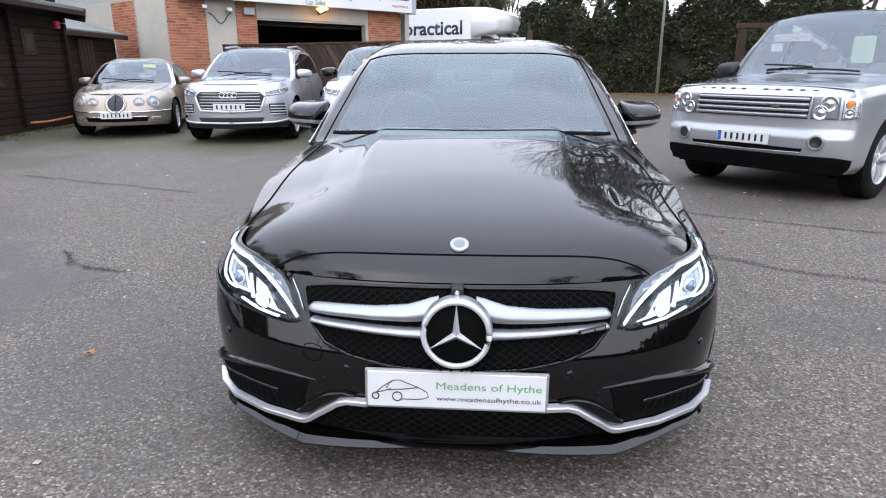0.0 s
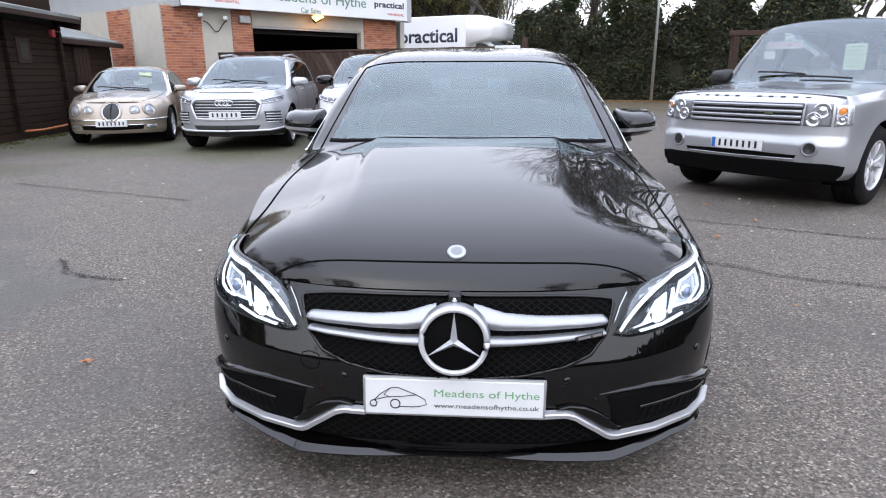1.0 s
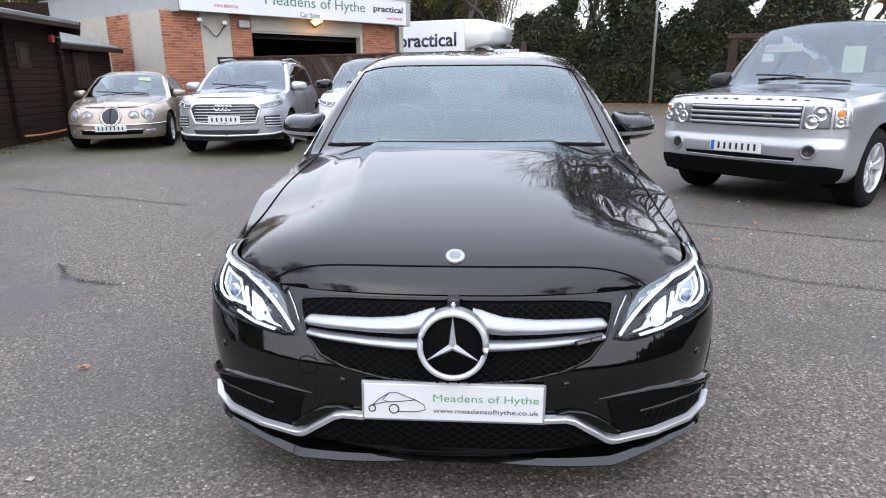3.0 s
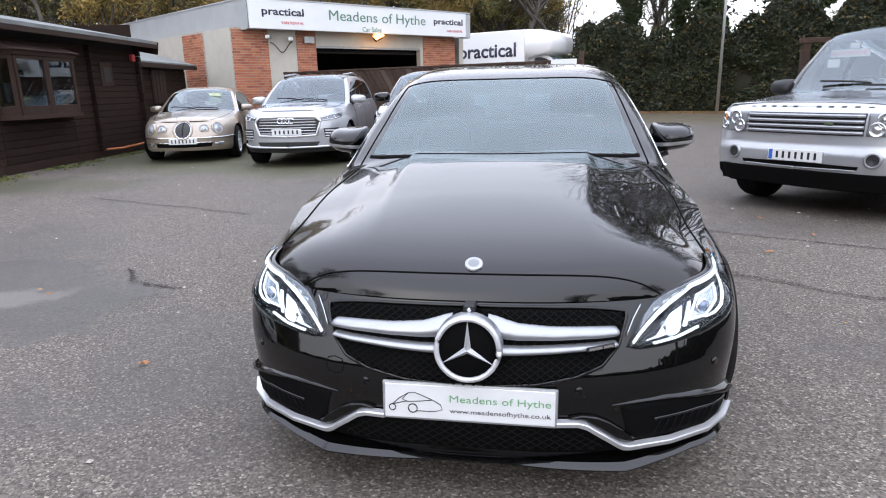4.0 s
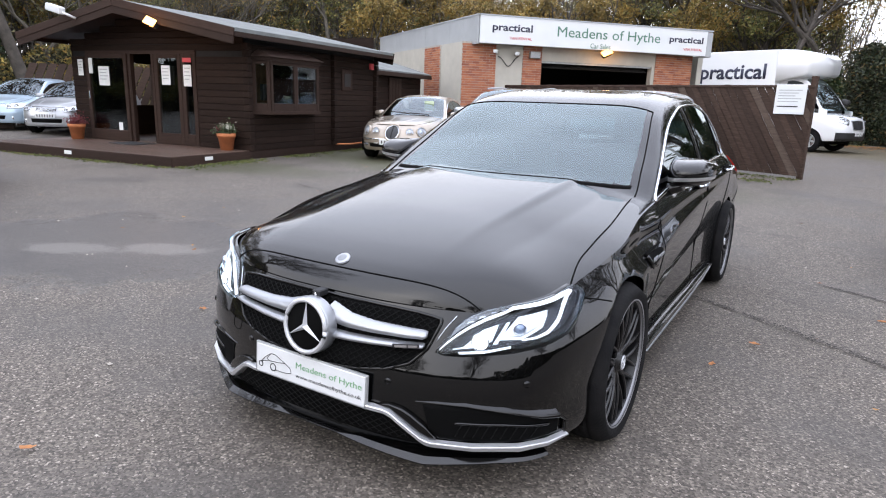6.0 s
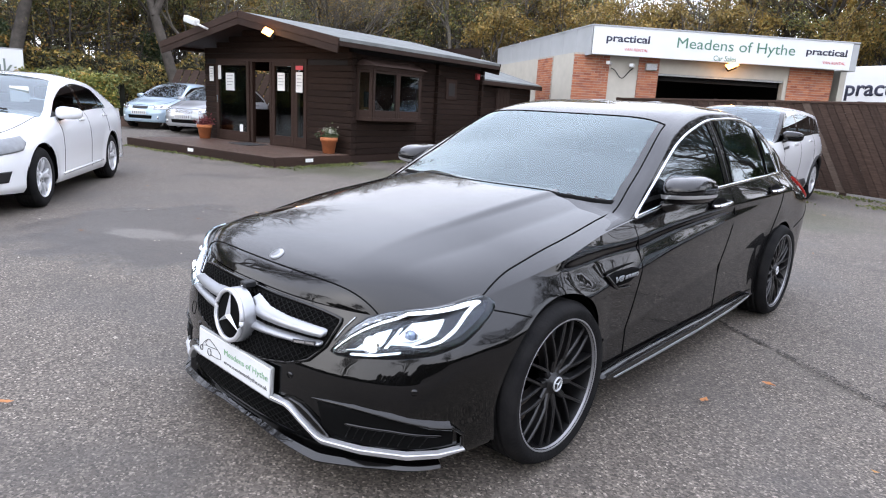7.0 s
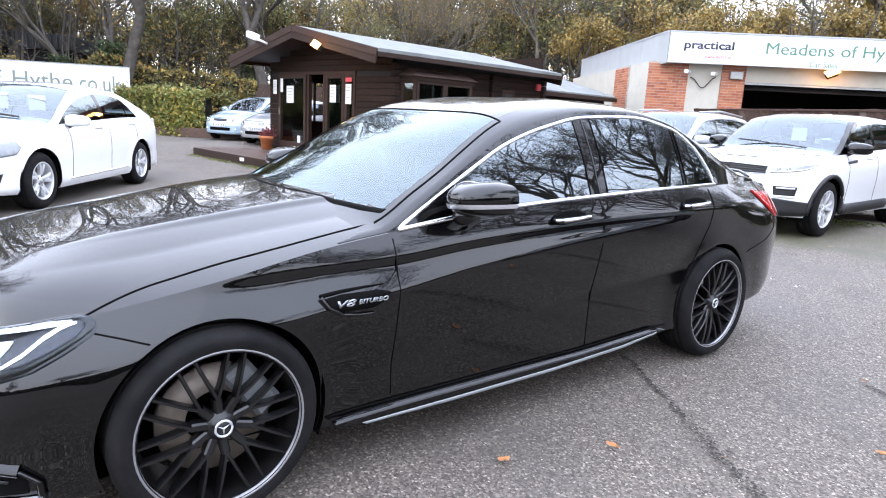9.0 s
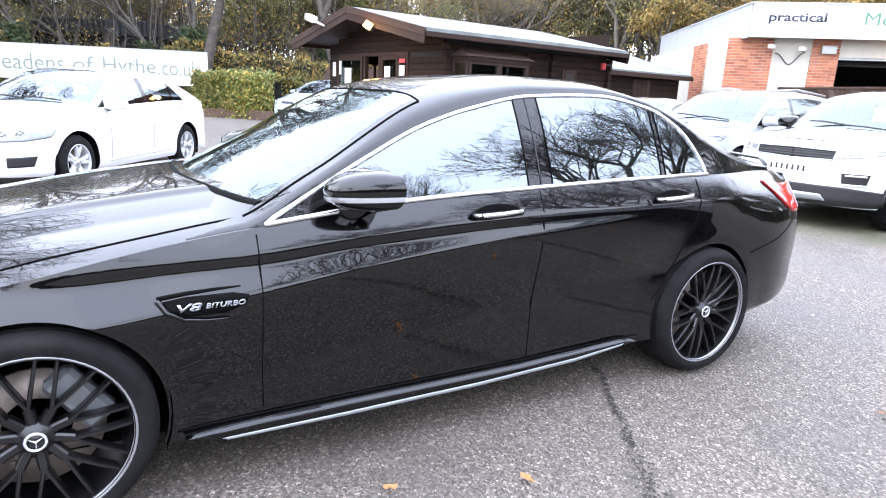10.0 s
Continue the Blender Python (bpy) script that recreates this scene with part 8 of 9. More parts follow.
def build_van():
    van = thing("box_van", Matrix.Identity(4), "white luton box van with navy lettering behind the fence", "van")
    m = Matrix.Identity(4)
    # local: nose at y = 0, body back along +y
    bm = bmesh.new()
    add_box(bm, (-1.05, 2.2, 0.75), (1.05, 6.4, 3.05), 0.02)
    part("box_body", bm, M["white"], van, "white box body")
    bm = bmesh.new()
    n = 14
    prof = [(2.2, 3.05), (1.75, 3.03)] + [(1.55 - 0.36 * math.sin(t), 2.62 + 0.38 * math.cos(t)) for t in np.linspace(0.15, 1.55, n)] + [(1.22, 2.36), (1.32, 2.26), (2.2, 2.1)]
    rows = []
    for x in (-1.05, -0.98, 0.98, 1.05):
        shrink = 0.93 if abs(x) > 1.0 else 1.0
        rows.append([bm.verts.new((x, 2.2 + (y - 2.2) * shrink, 2.4 + (z - 2.4) * shrink)) for y, z in prof])
    for a, b in zip(rows, rows[1:]):
        for k in range(len(prof) - 1):
            bm.faces.new((a[k], a[k + 1], b[k + 1], b[k]))
    bm.faces.new(rows[0])
    bm.faces.new(rows[-1][::-1])
    part("luton_nose", bm, M["white"], van, "rounded white luton nose", True)
    k = dict(L=5.5, W=2.0, H=2.25, nose=1.02, belt1=1.28, belt2=1.35, tail=1.0, cowl=0.75, screen_top=1.45, roof_end=2.2, glass_end=2.6, cowl_z=1.28, boot_z=1.3, clear=0.35, wf=0.98, wr=4.3, r=0.34, dlo_end=2.0, pillars=[(0.75, 0.95)], seams=(0.95, 2.0), tumble=0.2, fround=0.4)
    s = Shape(auto_shape(k))
    car_body(s, van, M["white"], M["glass"], M["tint"], 0.6, None, True)
    fit_wheels(van, k, 0.86, 0.21, 6, M["galv"], 0.0, 0.21, "steel wheel")
    X = s.qx
    grille_patch(s, van, [(0, 0.98), (X(0.40), 0.96), (X(0.34), 0.72), (0, 0.70)], M["plastic"])
    for sd in (1, -1):
        skin_line("grille_edge", s, [(0, 0.985), (X(0.40), 0.965), (X(0.34), 0.715), (0, 0.695)], 0.012, M["satin"], van, 0.010, sd, "satin grille edge")
    lamp_unit(s, van, [(X(0.48), 1.0), (X(0.80), 1.1), (X(0.86), 1.1), (X(0.86), 0.92), (X(0.55), 0.82)], M["lampsilver"], inner=[(X(0.66), 0.95, 0.06)])
    grille_patch(s, van, [(0, 0.62), (X(0.9), 0.62), (X(0.9), 0.38), (0, 0.38)], M["plastic"], 0.008, "black bumper", "bumper")
    number_plate(van, Matrix.Translation((0, -0.03, 0.58)), 7)
    for sd in (1, -1):
        door_mirror(van, sd * 1.2, 1.0, 1.5, sd, M["plastic"], 1.5)
    # lettering on the flank towards the yard
    words("van_lettering", "practical", 0.62, M["bluetext"], van, Matrix.Translation((-1.055, 3.66, 2.33)) @ Matrix.Rotation(radians(-90), 4, "Z") @ Matrix.Rotation(radians(90), 4, "X"), 2.28, 0.004, "navy lettering", 0.022)
    van.matrix_world = facing(2.25, 24.3, 0.92, -0.39) @ Matrix.Scale(1.13, 4)
    return van


build_van()

# ---- trees, hedges and the distance ----


def leaf_quads(centres, size, rng, verts, faces, droop=0.3):
    """Small bent leaf clusters at the centres."""
    for c in centres:
        a = Vector((rng.gauss(0, 1), rng.gauss(0, 1), rng.gauss(0, droop + 0.5))).normalized()
        b = a.cross(Vector((rng.gauss(0, 1), rng.gauss(0, 1), rng.gauss(0, 1)))).normalized()
        s = size * rng.uniform(0.6, 1.35)
        i = len(verts)
        n = a.cross(b) * s * 0.25
        verts += [c - a * s, c - b * s * 0.5 + n, c + a * s, c + b * s * 0.55 + n]
        faces += [(i, i + 1, i + 2), (i, i + 2, i + 3)]


def grow(rng, height, depth, spread, lean=0.1, first=0.3, thick=0.02, kids=(2, 3), up=0.25):
    """Branch segments of a tree: (from, to, r0, r1, level)."""
    segs = []

    def shoot(p, d, ln, r, lev):
        q = p
        steps = 3 if lev < 2 else 2
        for k in range(steps):
            d = (d + Vector((rng.gauss(0, 0.13), rng.gauss(0, 0.13), rng.gauss(0, 0.08) + up * 0.12))).normalized()
            e = q + d * (ln / steps)
            segs.append((q, e, r * (1 - 0.3 * k / steps), r * (1 - 0.3 * (k + 1) / steps), lev))
            q = e
            if lev < depth and lev > 0 and k < steps - 1 and rng.random() < 0.75:
                side(q, d, ln, r, lev)
        if lev < depth:
            for _ in range(rng.randint(*kids)):
                side(q, d, ln, r, lev)

    def side(q, d, ln, r, lev):
        ax = Vector((rng.gauss(0, 1), rng.gauss(0, 1), rng.gauss(0, 0.6))).normalized()
        nd = (d + ax * spread * rng.uniform(0.6, 1.2) + Vector((0, 0, up * 0.4))).normalized()
        shoot(q, nd, ln * rng.uniform(0.6, 0.82), r * rng.uniform(0.5, 0.66), lev + 1)

    shoot(Vector((0, 0, 0)), Vector((rng.gauss(0, lean), rng.gauss(0, lean), 1)).normalized(), height * first, height * thick, 0)
    return segs


def tree_proto(name, seed, height, depth, spread, bark, leaf, leaves, size, label, category="tree", ivy=0, ivy_to=2, thick=0.02, first=0.3, kids=(2, 3), flat=1.0):
    rng = random.Random(seed)
    segs = grow(rng, height, depth, spread, 0.06, first, thick, kids)
    verts, faces = [], []
    for p, q, r0, r1, lev in segs:
        v, f = tube_data([p, q], [max(r0, 0.006), max(r1, 0.005)], 7 if lev == 0 else (5 if lev < 3 else 3), False)
        faces += [tuple(i + len(verts) for i in ff) for ff in f]
        verts += v
    t = thing(name, Matrix.Identity(4), label, category)
    mesh_object("trunk", verts, faces, bark, t, "", True)
    tips = [(p, q) for p, q, _, _, lev in segs if lev >= depth - 1]
    if leaves:
        cs = []
        for _ in range(leaves):
            p, q = rng.choice(tips)
            c = p + (q - p) * rng.random() + Vector((rng.gauss(0, 0.16), rng.gauss(0, 0.16), rng.gauss(0, 0.14))) * height / 9
            cs.append(c)
        v, f = [], []
        leaf_quads(cs, size, rng, v, f)
        mesh_object("crown", v, f, leaf, t)
    if ivy:
        cs = []
        for _ in range(ivy):
            p, q, r0, _, lev = rng.choice([s for s in segs if s[4] <= ivy_to])
            a = rng.uniform(0, 6.3)
            rr = r0 + abs(rng.gauss(0.1, 0.28)) * (1.2 if lev == 0 else 0.8)
            cs.append(p + (q - p) * rng.random() + Vector((math.cos(a) * rr, math.sin(a) * rr, rng.gauss(0, 0.1))))
        v, f = [], []
        leaf_quads(cs, 0.13, rng, v, f)
        mesh_object("ivy", v, f, M["leaf_green"], t, "dark ivy on the trunk")
    return t


PROTO = {
    "bare": tree_proto("bare_tree", 3, 12, 6, 0.62, M["barkpale"], M["leaf_autumn"], 3200, 0.055, "bare late-autumn tree with a few yellow leaves"),
    "bare_b": tree_proto("bare_tree", 11, 11, 6, 0.75, M["barkpale"], M["leaf_mixed"], 3600, 0.055, "thin bare tree with sparse leaves"),
    "autumn": tree_proto("autumn_tree", 5, 10, 5, 0.7, M["bark"], M["leaf_autumn"], 6500, 0.085, "rusty golden autumn tree"),
    "mixed": tree_proto("woodland_tree", 8, 10, 5, 0.72, M["bark"], M["leaf_mixed"], 5500, 0.085, "green and yellow woodland tree"),
    "ivy": tree_proto("ivy_clad_tree", 15, 12, 5, 0.6, M["bark"], M["leaf_mixed"], 900, 0.09, "tall tree clad in dark ivy", ivy=3200, ivy_to=0, first=0.42),
    "ivied": tree_proto("ivy_covered_tree", 25, 12, 5, 0.55, M["bark"], M["leaf_green"], 2500, 0.10, "tree smothered in dark ivy behind the hedge", ivy=15000, ivy_to=3, first=0.36),
    "green": tree_proto("dark_evergreen_tree", 21, 10, 5, 0.6, M["bark"], M["leaf_green"], 9000, 0.12, "dense dark evergreen tree"),
    "bush": tree_proto("bush", 31, 3.6, 4, 0.95, M["bark"], M["leaf_mixed"], 4200, 0.07, "tangled yellow-green bush at the wood's edge", "bush", first=0.16, kids=(3, 4)),
    "tall": tree_proto("tall_bare_oak", 57, 22, 7, 0.72, M["bark"], M["leaf_autumn"], 300, 0.07, "tall bare oak with ivy round its trunk", ivy=3500, ivy_to=0, first=0.24, thick=0.015),
    "oak": tree_proto("bare_oak", 42, 15, 7, 0.85, M["bark"], M["leaf_autumn"], 500, 0.045, "large leafless spreading oak", first=0.2, thick=0.0125),
}
used = set()


def plant(kind, x, y, scale, turn, group="woodland trees"):
    m = Matrix.Translation((x, y, ground_z(x, y) - 0.05)) @ Matrix.Rotation(turn, 4, "Z")
    proto = PROTO[kind]
    if kind not in used:
        used.add(kind)
        ob = proto
        ob.matrix_world = m
    else:
        ob = copy_thing(proto, m)
    ob.scale = (scale, scale, scale)
    tagged(ob, group=group)
    return ob


rng = random.Random(77)
# woodland behind the hut and the garage: an arc of trees in three ranks
for rank, (r0, n) in enumerate(((31, 30), (37, 34), (45, 36), (56, 34))):
    for i in range(n):
        t = (i + rng.uniform(-0.35, 0.35)) / n
        a = radians(-114 + 116 * t)  # from the left round to straight ahead
        r = r0 + rng.uniform(-2.0, 2.5)
        x, y = r * math.sin(a), r * math.cos(a) + 2
        if rank == 0 and a > radians(-20):
            y += 4
        pick = rng.random()
        deg = math.degrees(a)
        if rank == 3:
            kind = "mixed" if pick < 0.4 else ("autumn" if pick < 0.6 else "bare_b")
        elif deg < -88:
            kind = "green" if pick < 0.5 else ("ivy" if pick < 0.7 else "bare_b")
        elif deg < -70:
            kind = "mixed" if pick < 0.35 else ("ivy" if pick < 0.5 else "bare_b")
        elif deg < -38:
            kind = "bare" if pick < 0.3 else ("bare_b" if pick < 0.55 else ("mixed" if pick < 0.7 else ("mixed" if pick < 0.85 else "autumn")))
        elif deg < -18:
            kind = "autumn" if pick < 0.5 else ("mixed" if pick < 0.75 else "bare_b")
        else:
            kind = "ivy" if pick < 0.4 else ("mixed" if pick < 0.7 else "autumn")
        plant(kind, x, y, rng.uniform(0.75, 1.05) * ((0.75, 0.8, 0.85, 0.9)[rank] if deg < -62 else (0.95, 1.25, 1.4, 1.5)[rank] if deg < -32 else (0.85, 0.9, 1.0, 1.1)[rank]), rng.uniform(0, 6.3))
for i in range(46):
    a = radians(-115 + 125 * (i + rng.uniform(-0.4, 0.4)) / 46)
    r = rng.uniform(27.5, 31)
    x, y = r * math.sin(a), r * math.cos(a) + 2
    if -12 < math.degrees(a):
        y += 5
    plant("bush", x, y, rng.uniform(0.8, 1.35), rng.uniform(0, 6.3), "woodland bushes")
# ahead and to the right: ivy-clad trunks over the dark hedge
for x, y, kind, sc in ((-0.9, 33, "ivy", 0.85), (1.1, 34, "ivy", 0.8), (-3.5, 37, "autumn", 1.1), (5.2, 37, "bare", 0.9), (7.2, 39, "bare_b", 1.0), (18.5, 34, "bare", 0.95), (22, 33, "bare_b", 1.0), (25, 27, "autumn", 0.8), (-7, 36, "autumn", 1.3), (-10, 38, "autumn", 1.3), (17, 31, "mixed", 0.62), (20, 30, "autumn", 0.72), (15.0, 33, "bare", 0.7)):
    plant(kind, x, y, sc, rng.uniform(0, 6.3))
# leafier trees beyond the hut
for i, deg in enumerate((-83, -77, -72, -67, -62)):
    plant(("autumn", "mixed", "autumn", "mixed", "autumn")[i], 35.5 * math.sin(radians(deg)), 2 + 35.5 * math.cos(radians(deg)), (0.85, 0.9, 0.8, 0.9, 0.95)[i], 1.3 * i)
# large bare trees on the side of the yard behind the walk
for x, y, sc in ((12.0, 14.6, 1.55), (15.5, -8.0, 1.0), (-25.5, 11.5, 1.45), (-28.5, 6, 1.6), (-30.5, -2.5, 1.6), (-33, 2.0, 1.7), (-35, -9, 1.6), (7.5, -17, 0.9), (-2.5, -21, 0.9), (-12, -18, 0.9), (-15.0, -6.5, 1.65), (14.5, 7.0, 1.1)):
    plant("oak", x, y, sc, rng.uniform(0, 6.3), "yard oaks")
for x, y, sc in ((5.2, 33.2, 0.66), (6.6, 32.2, 0.78), (10.3, 31.2, 0.70), (11.6, 30.6, 0.78), (13.2, 30.2, 0.6)):
    plant("ivied", x, y, sc, rng.uniform(0, 6.3), "ivy-covered trees")
for x, y, sc in ((9.2, 33.0, 1.05), (11.0, 33.6, 1.2), (15.5, 30.8, 1.5)):
    plant("tall", x, y, sc, rng.uniform(0, 6.3), "tall oaks")
for kind in PROTO:
    if kind not in used:
        plant(kind, 30, 40, 1.0, 0)


def leaf_bank(name, path, height, depth, count, size, leaf, label, category, seed, core, bumpy=0.5, tops=None):
    """A hedge along a line of points: a solid heart, coloured dark as its inner shade, under a shell of leaves."""
    rng2 = random.Random(seed)
    th = tagged(thing(name, Matrix.Identity(4), label, category), kind="stuff")
    pts = [Vector((x, y, 0)) for x, y in path]
    ln = [0]
    for a, b in zip(pts, pts[1:]):
        ln.append(ln[-1] + (b - a).length)

    def at(s):
        k = max(i for i in range(len(ln) - 1) if ln[i] <= s + 1e-6)
        d = (pts[k + 1] - pts[k]).normalized()
        return pts[k] + d * (s - ln[k]), Vector((d.y, -d.x, 0))

    cs = []
    for _ in range(count):
        s = rng2.uniform(0, ln[-1] - 0.01)
        p, n = at(s)
        h = height * (1 + (bumpy * 0.5 * noise.noise((s * 0.35, seed, 0)) + bumpy * 0.25 * noise.noise((s * 1.3, seed, 4))))
        if rng2.random() < 0.74:
            z = h * rng2.random() ** 0.9
            o = depth / 2
        else:
            z, o = h, rng2.uniform(-depth / 2, depth / 2)
        o += bumpy * 0.6 * noise.noise((s * 0.8, z * 0.8, seed)) + rng2.gauss(0, 0.07)
        z += rng2.gauss(0, 0.09)
        cs.append(p + n * o + Vector((0, 0, max(z, 0.02) + ground_z(p.x, p.y))))
    v, f = [], []
    leaf_quads(cs, size, rng2, v, f)
    tagged(mesh_object("leaves", v, f, leaf, th), kind="stuff")
    # solid sheet whose dark colour stands in for shade between the leaves
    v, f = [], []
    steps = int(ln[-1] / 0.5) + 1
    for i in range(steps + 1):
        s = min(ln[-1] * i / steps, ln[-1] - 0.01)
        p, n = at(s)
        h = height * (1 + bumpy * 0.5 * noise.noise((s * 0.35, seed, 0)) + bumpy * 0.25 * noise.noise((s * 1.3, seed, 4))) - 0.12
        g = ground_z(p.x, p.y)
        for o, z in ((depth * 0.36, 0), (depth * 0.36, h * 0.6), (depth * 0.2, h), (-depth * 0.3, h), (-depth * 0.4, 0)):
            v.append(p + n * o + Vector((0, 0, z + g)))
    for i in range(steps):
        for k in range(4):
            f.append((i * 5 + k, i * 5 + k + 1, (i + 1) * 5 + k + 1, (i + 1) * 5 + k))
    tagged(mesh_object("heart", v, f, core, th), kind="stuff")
    return th


M["leaf_ivy"] = leaf_material("dark_ivy_leaves", [(0.0, (0.008, 0.014, 0.005)), (0.5, (0.022, 0.034, 0.012)), (0.85, (0.05, 0.060, 0.022)), (0.95, (0.12, 0.085, 0.03)), (1.0, (0.20, 0.13, 0.04))])
# colour of the hedges' shaded depth, no real twigs
M["heart"] = plain("hedge_depth_shade", (0.022, 0.022, 0.013), 0.95, var=0.4, scale=5)
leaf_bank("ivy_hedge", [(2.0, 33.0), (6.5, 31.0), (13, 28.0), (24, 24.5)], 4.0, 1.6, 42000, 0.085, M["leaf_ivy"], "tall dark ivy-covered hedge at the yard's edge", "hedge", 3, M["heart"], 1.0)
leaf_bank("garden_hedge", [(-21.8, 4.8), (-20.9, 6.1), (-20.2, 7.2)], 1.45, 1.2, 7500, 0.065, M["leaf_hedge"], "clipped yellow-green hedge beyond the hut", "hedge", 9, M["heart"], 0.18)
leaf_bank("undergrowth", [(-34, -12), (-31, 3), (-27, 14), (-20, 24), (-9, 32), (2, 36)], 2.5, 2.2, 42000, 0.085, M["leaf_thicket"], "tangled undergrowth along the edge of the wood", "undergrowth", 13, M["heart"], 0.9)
# out of view: added to block the low sky from the car's reflections
leaf_bank("boundary_hedge", [(25, 22), (19, 8), (18, -7), (10, -19), (-6, -23), (-20, -19), (-36, -14)], 3.2, 1.8, 22000, 0.2, M["leaf_ivy"], "unseen dark hedge added to close the yard off in reflections", "hedge", 21, M["heart"], 0.8)

def build_thicket():
    """The tangle inside the wood: thin upright stems, twigs and turning leaves between the trees."""
    rng2 = random.Random(41)
    v, f, lv, lf = [], [], [], []
    for i in range(1500):
        a = radians(rng2.uniform(-116, 4))
        r = rng2.uniform(29.5, 50)
        x, y = r * math.sin(a), r * math.cos(a) + 2 + (5 if a > radians(-18) else 0)
        h = rng2.uniform(3.5, 10) * (1.25 if r > 38 else 0.9)
        p = Vector((x, y, ground_z(x, y)))
        d = Vector((rng2.gauss(0, 0.10), rng2.gauss(0, 0.10), 1)).normalized()
        r0 = rng2.uniform(0.02, 0.075)
        pts = [p]
        for k in range(4):
            d = (d + Vector((rng2.gauss(0, 0.12), rng2.gauss(0, 0.12), 0.05))).normalized()
            pts.append(pts[-1] + d * h / 4)
        tv, tf = tube_data(pts, [r0, r0 * 0.85, r0 * 0.65, r0 * 0.45, r0 * 0.2], 4, False)
        f += [tuple(j + len(v) for j in ff) for ff in tf]
        v += tv
        for k in range(10):
            q = pts[rng2.randint(1, 3)].lerp(pts[4], rng2.random())
            e = Vector((rng2.gauss(0, 1), rng2.gauss(0, 1), rng2.gauss(0.6, 0.5))).normalized() * rng2.uniform(0.6, 1.9)
            mid = q + e * 0.5 + Vector((0, 0, rng2.gauss(0, 0.12)))
            tv, tf = tube_data([q, mid, q + e], [0.016, 0.011, 0.006], 3, False)
            f += [tuple(j + len(v) for j in ff) for ff in tf]
            v += tv
            dense = noise.noise((q.x * 0.16, q.y * 0.16, q.z * 0.3))
            if dense > -0.12:
                n = int(9 + 16 * dense)
                leaf_quads([q + e * rng2.random() * 1.1 + Vector((rng2.gauss(0, 0.24), rng2.gauss(0, 0.24), rng2.gauss(0, 0.2))) for _ in range(n)], 0.085, rng2, lv, lf)
    th = tagged(thing("thicket", Matrix.Identity(4), "tangled thin stems and turning leaves inside the wood", "thicket"), kind="stuff")
    tagged(mesh_object("stems", v, f, M["bark"], th), kind="stuff")
    tagged(mesh_object("leaves", lv, lf, M["leaf_thicket"], th), kind="stuff")


build_thicket()

# ground litter
def build_litter():
    rng2 = random.Random(5)
    cs = []
    for _ in range(5200):
        s = rng2.random()
        x = 2.0 + 17 * s
        y = 31.0 - 5.2 * s - abs(rng2.gauss(0, 0.9)) * rng2.choice((0.6, 1.0, 2.2)) - 0.4
        cs.append(Vector((x, y, 0.02)))
    for _ in range(260):
        x, y = rng2.uniform(-7, 9), rng2.uniform(0.5, 26)
        if abs(x) < 1.1 and y < 5:
            continue
        cs.append(Vector((x, y, ground_z(x, y) + 0.012)))
    v, f = [], []
    for c in cs:
        a = rng2.uniform(0, 6.3)
        s = rng2.uniform(0.015, 0.035) if c.y < 26 else rng2.uniform(0.04, 0.10)
        i = len(v)
        for k in range(4):
            t = a + k * 1.571
            rr = s * (1.0 if k % 2 == 0 else 0.5)
            v.append(c + Vector((math.cos(t) * rr, math.sin(t) * rr, rng2.uniform(0, 0.008))))
        f += [(i, i + 1, i + 2), (i, i + 2, i + 3)]
    tagged(mesh_object("fallen_leaves", v, f, M["litter"], None, "scattered brown fallen leaves"), category="leaves", kind="stuff")


build_litter()

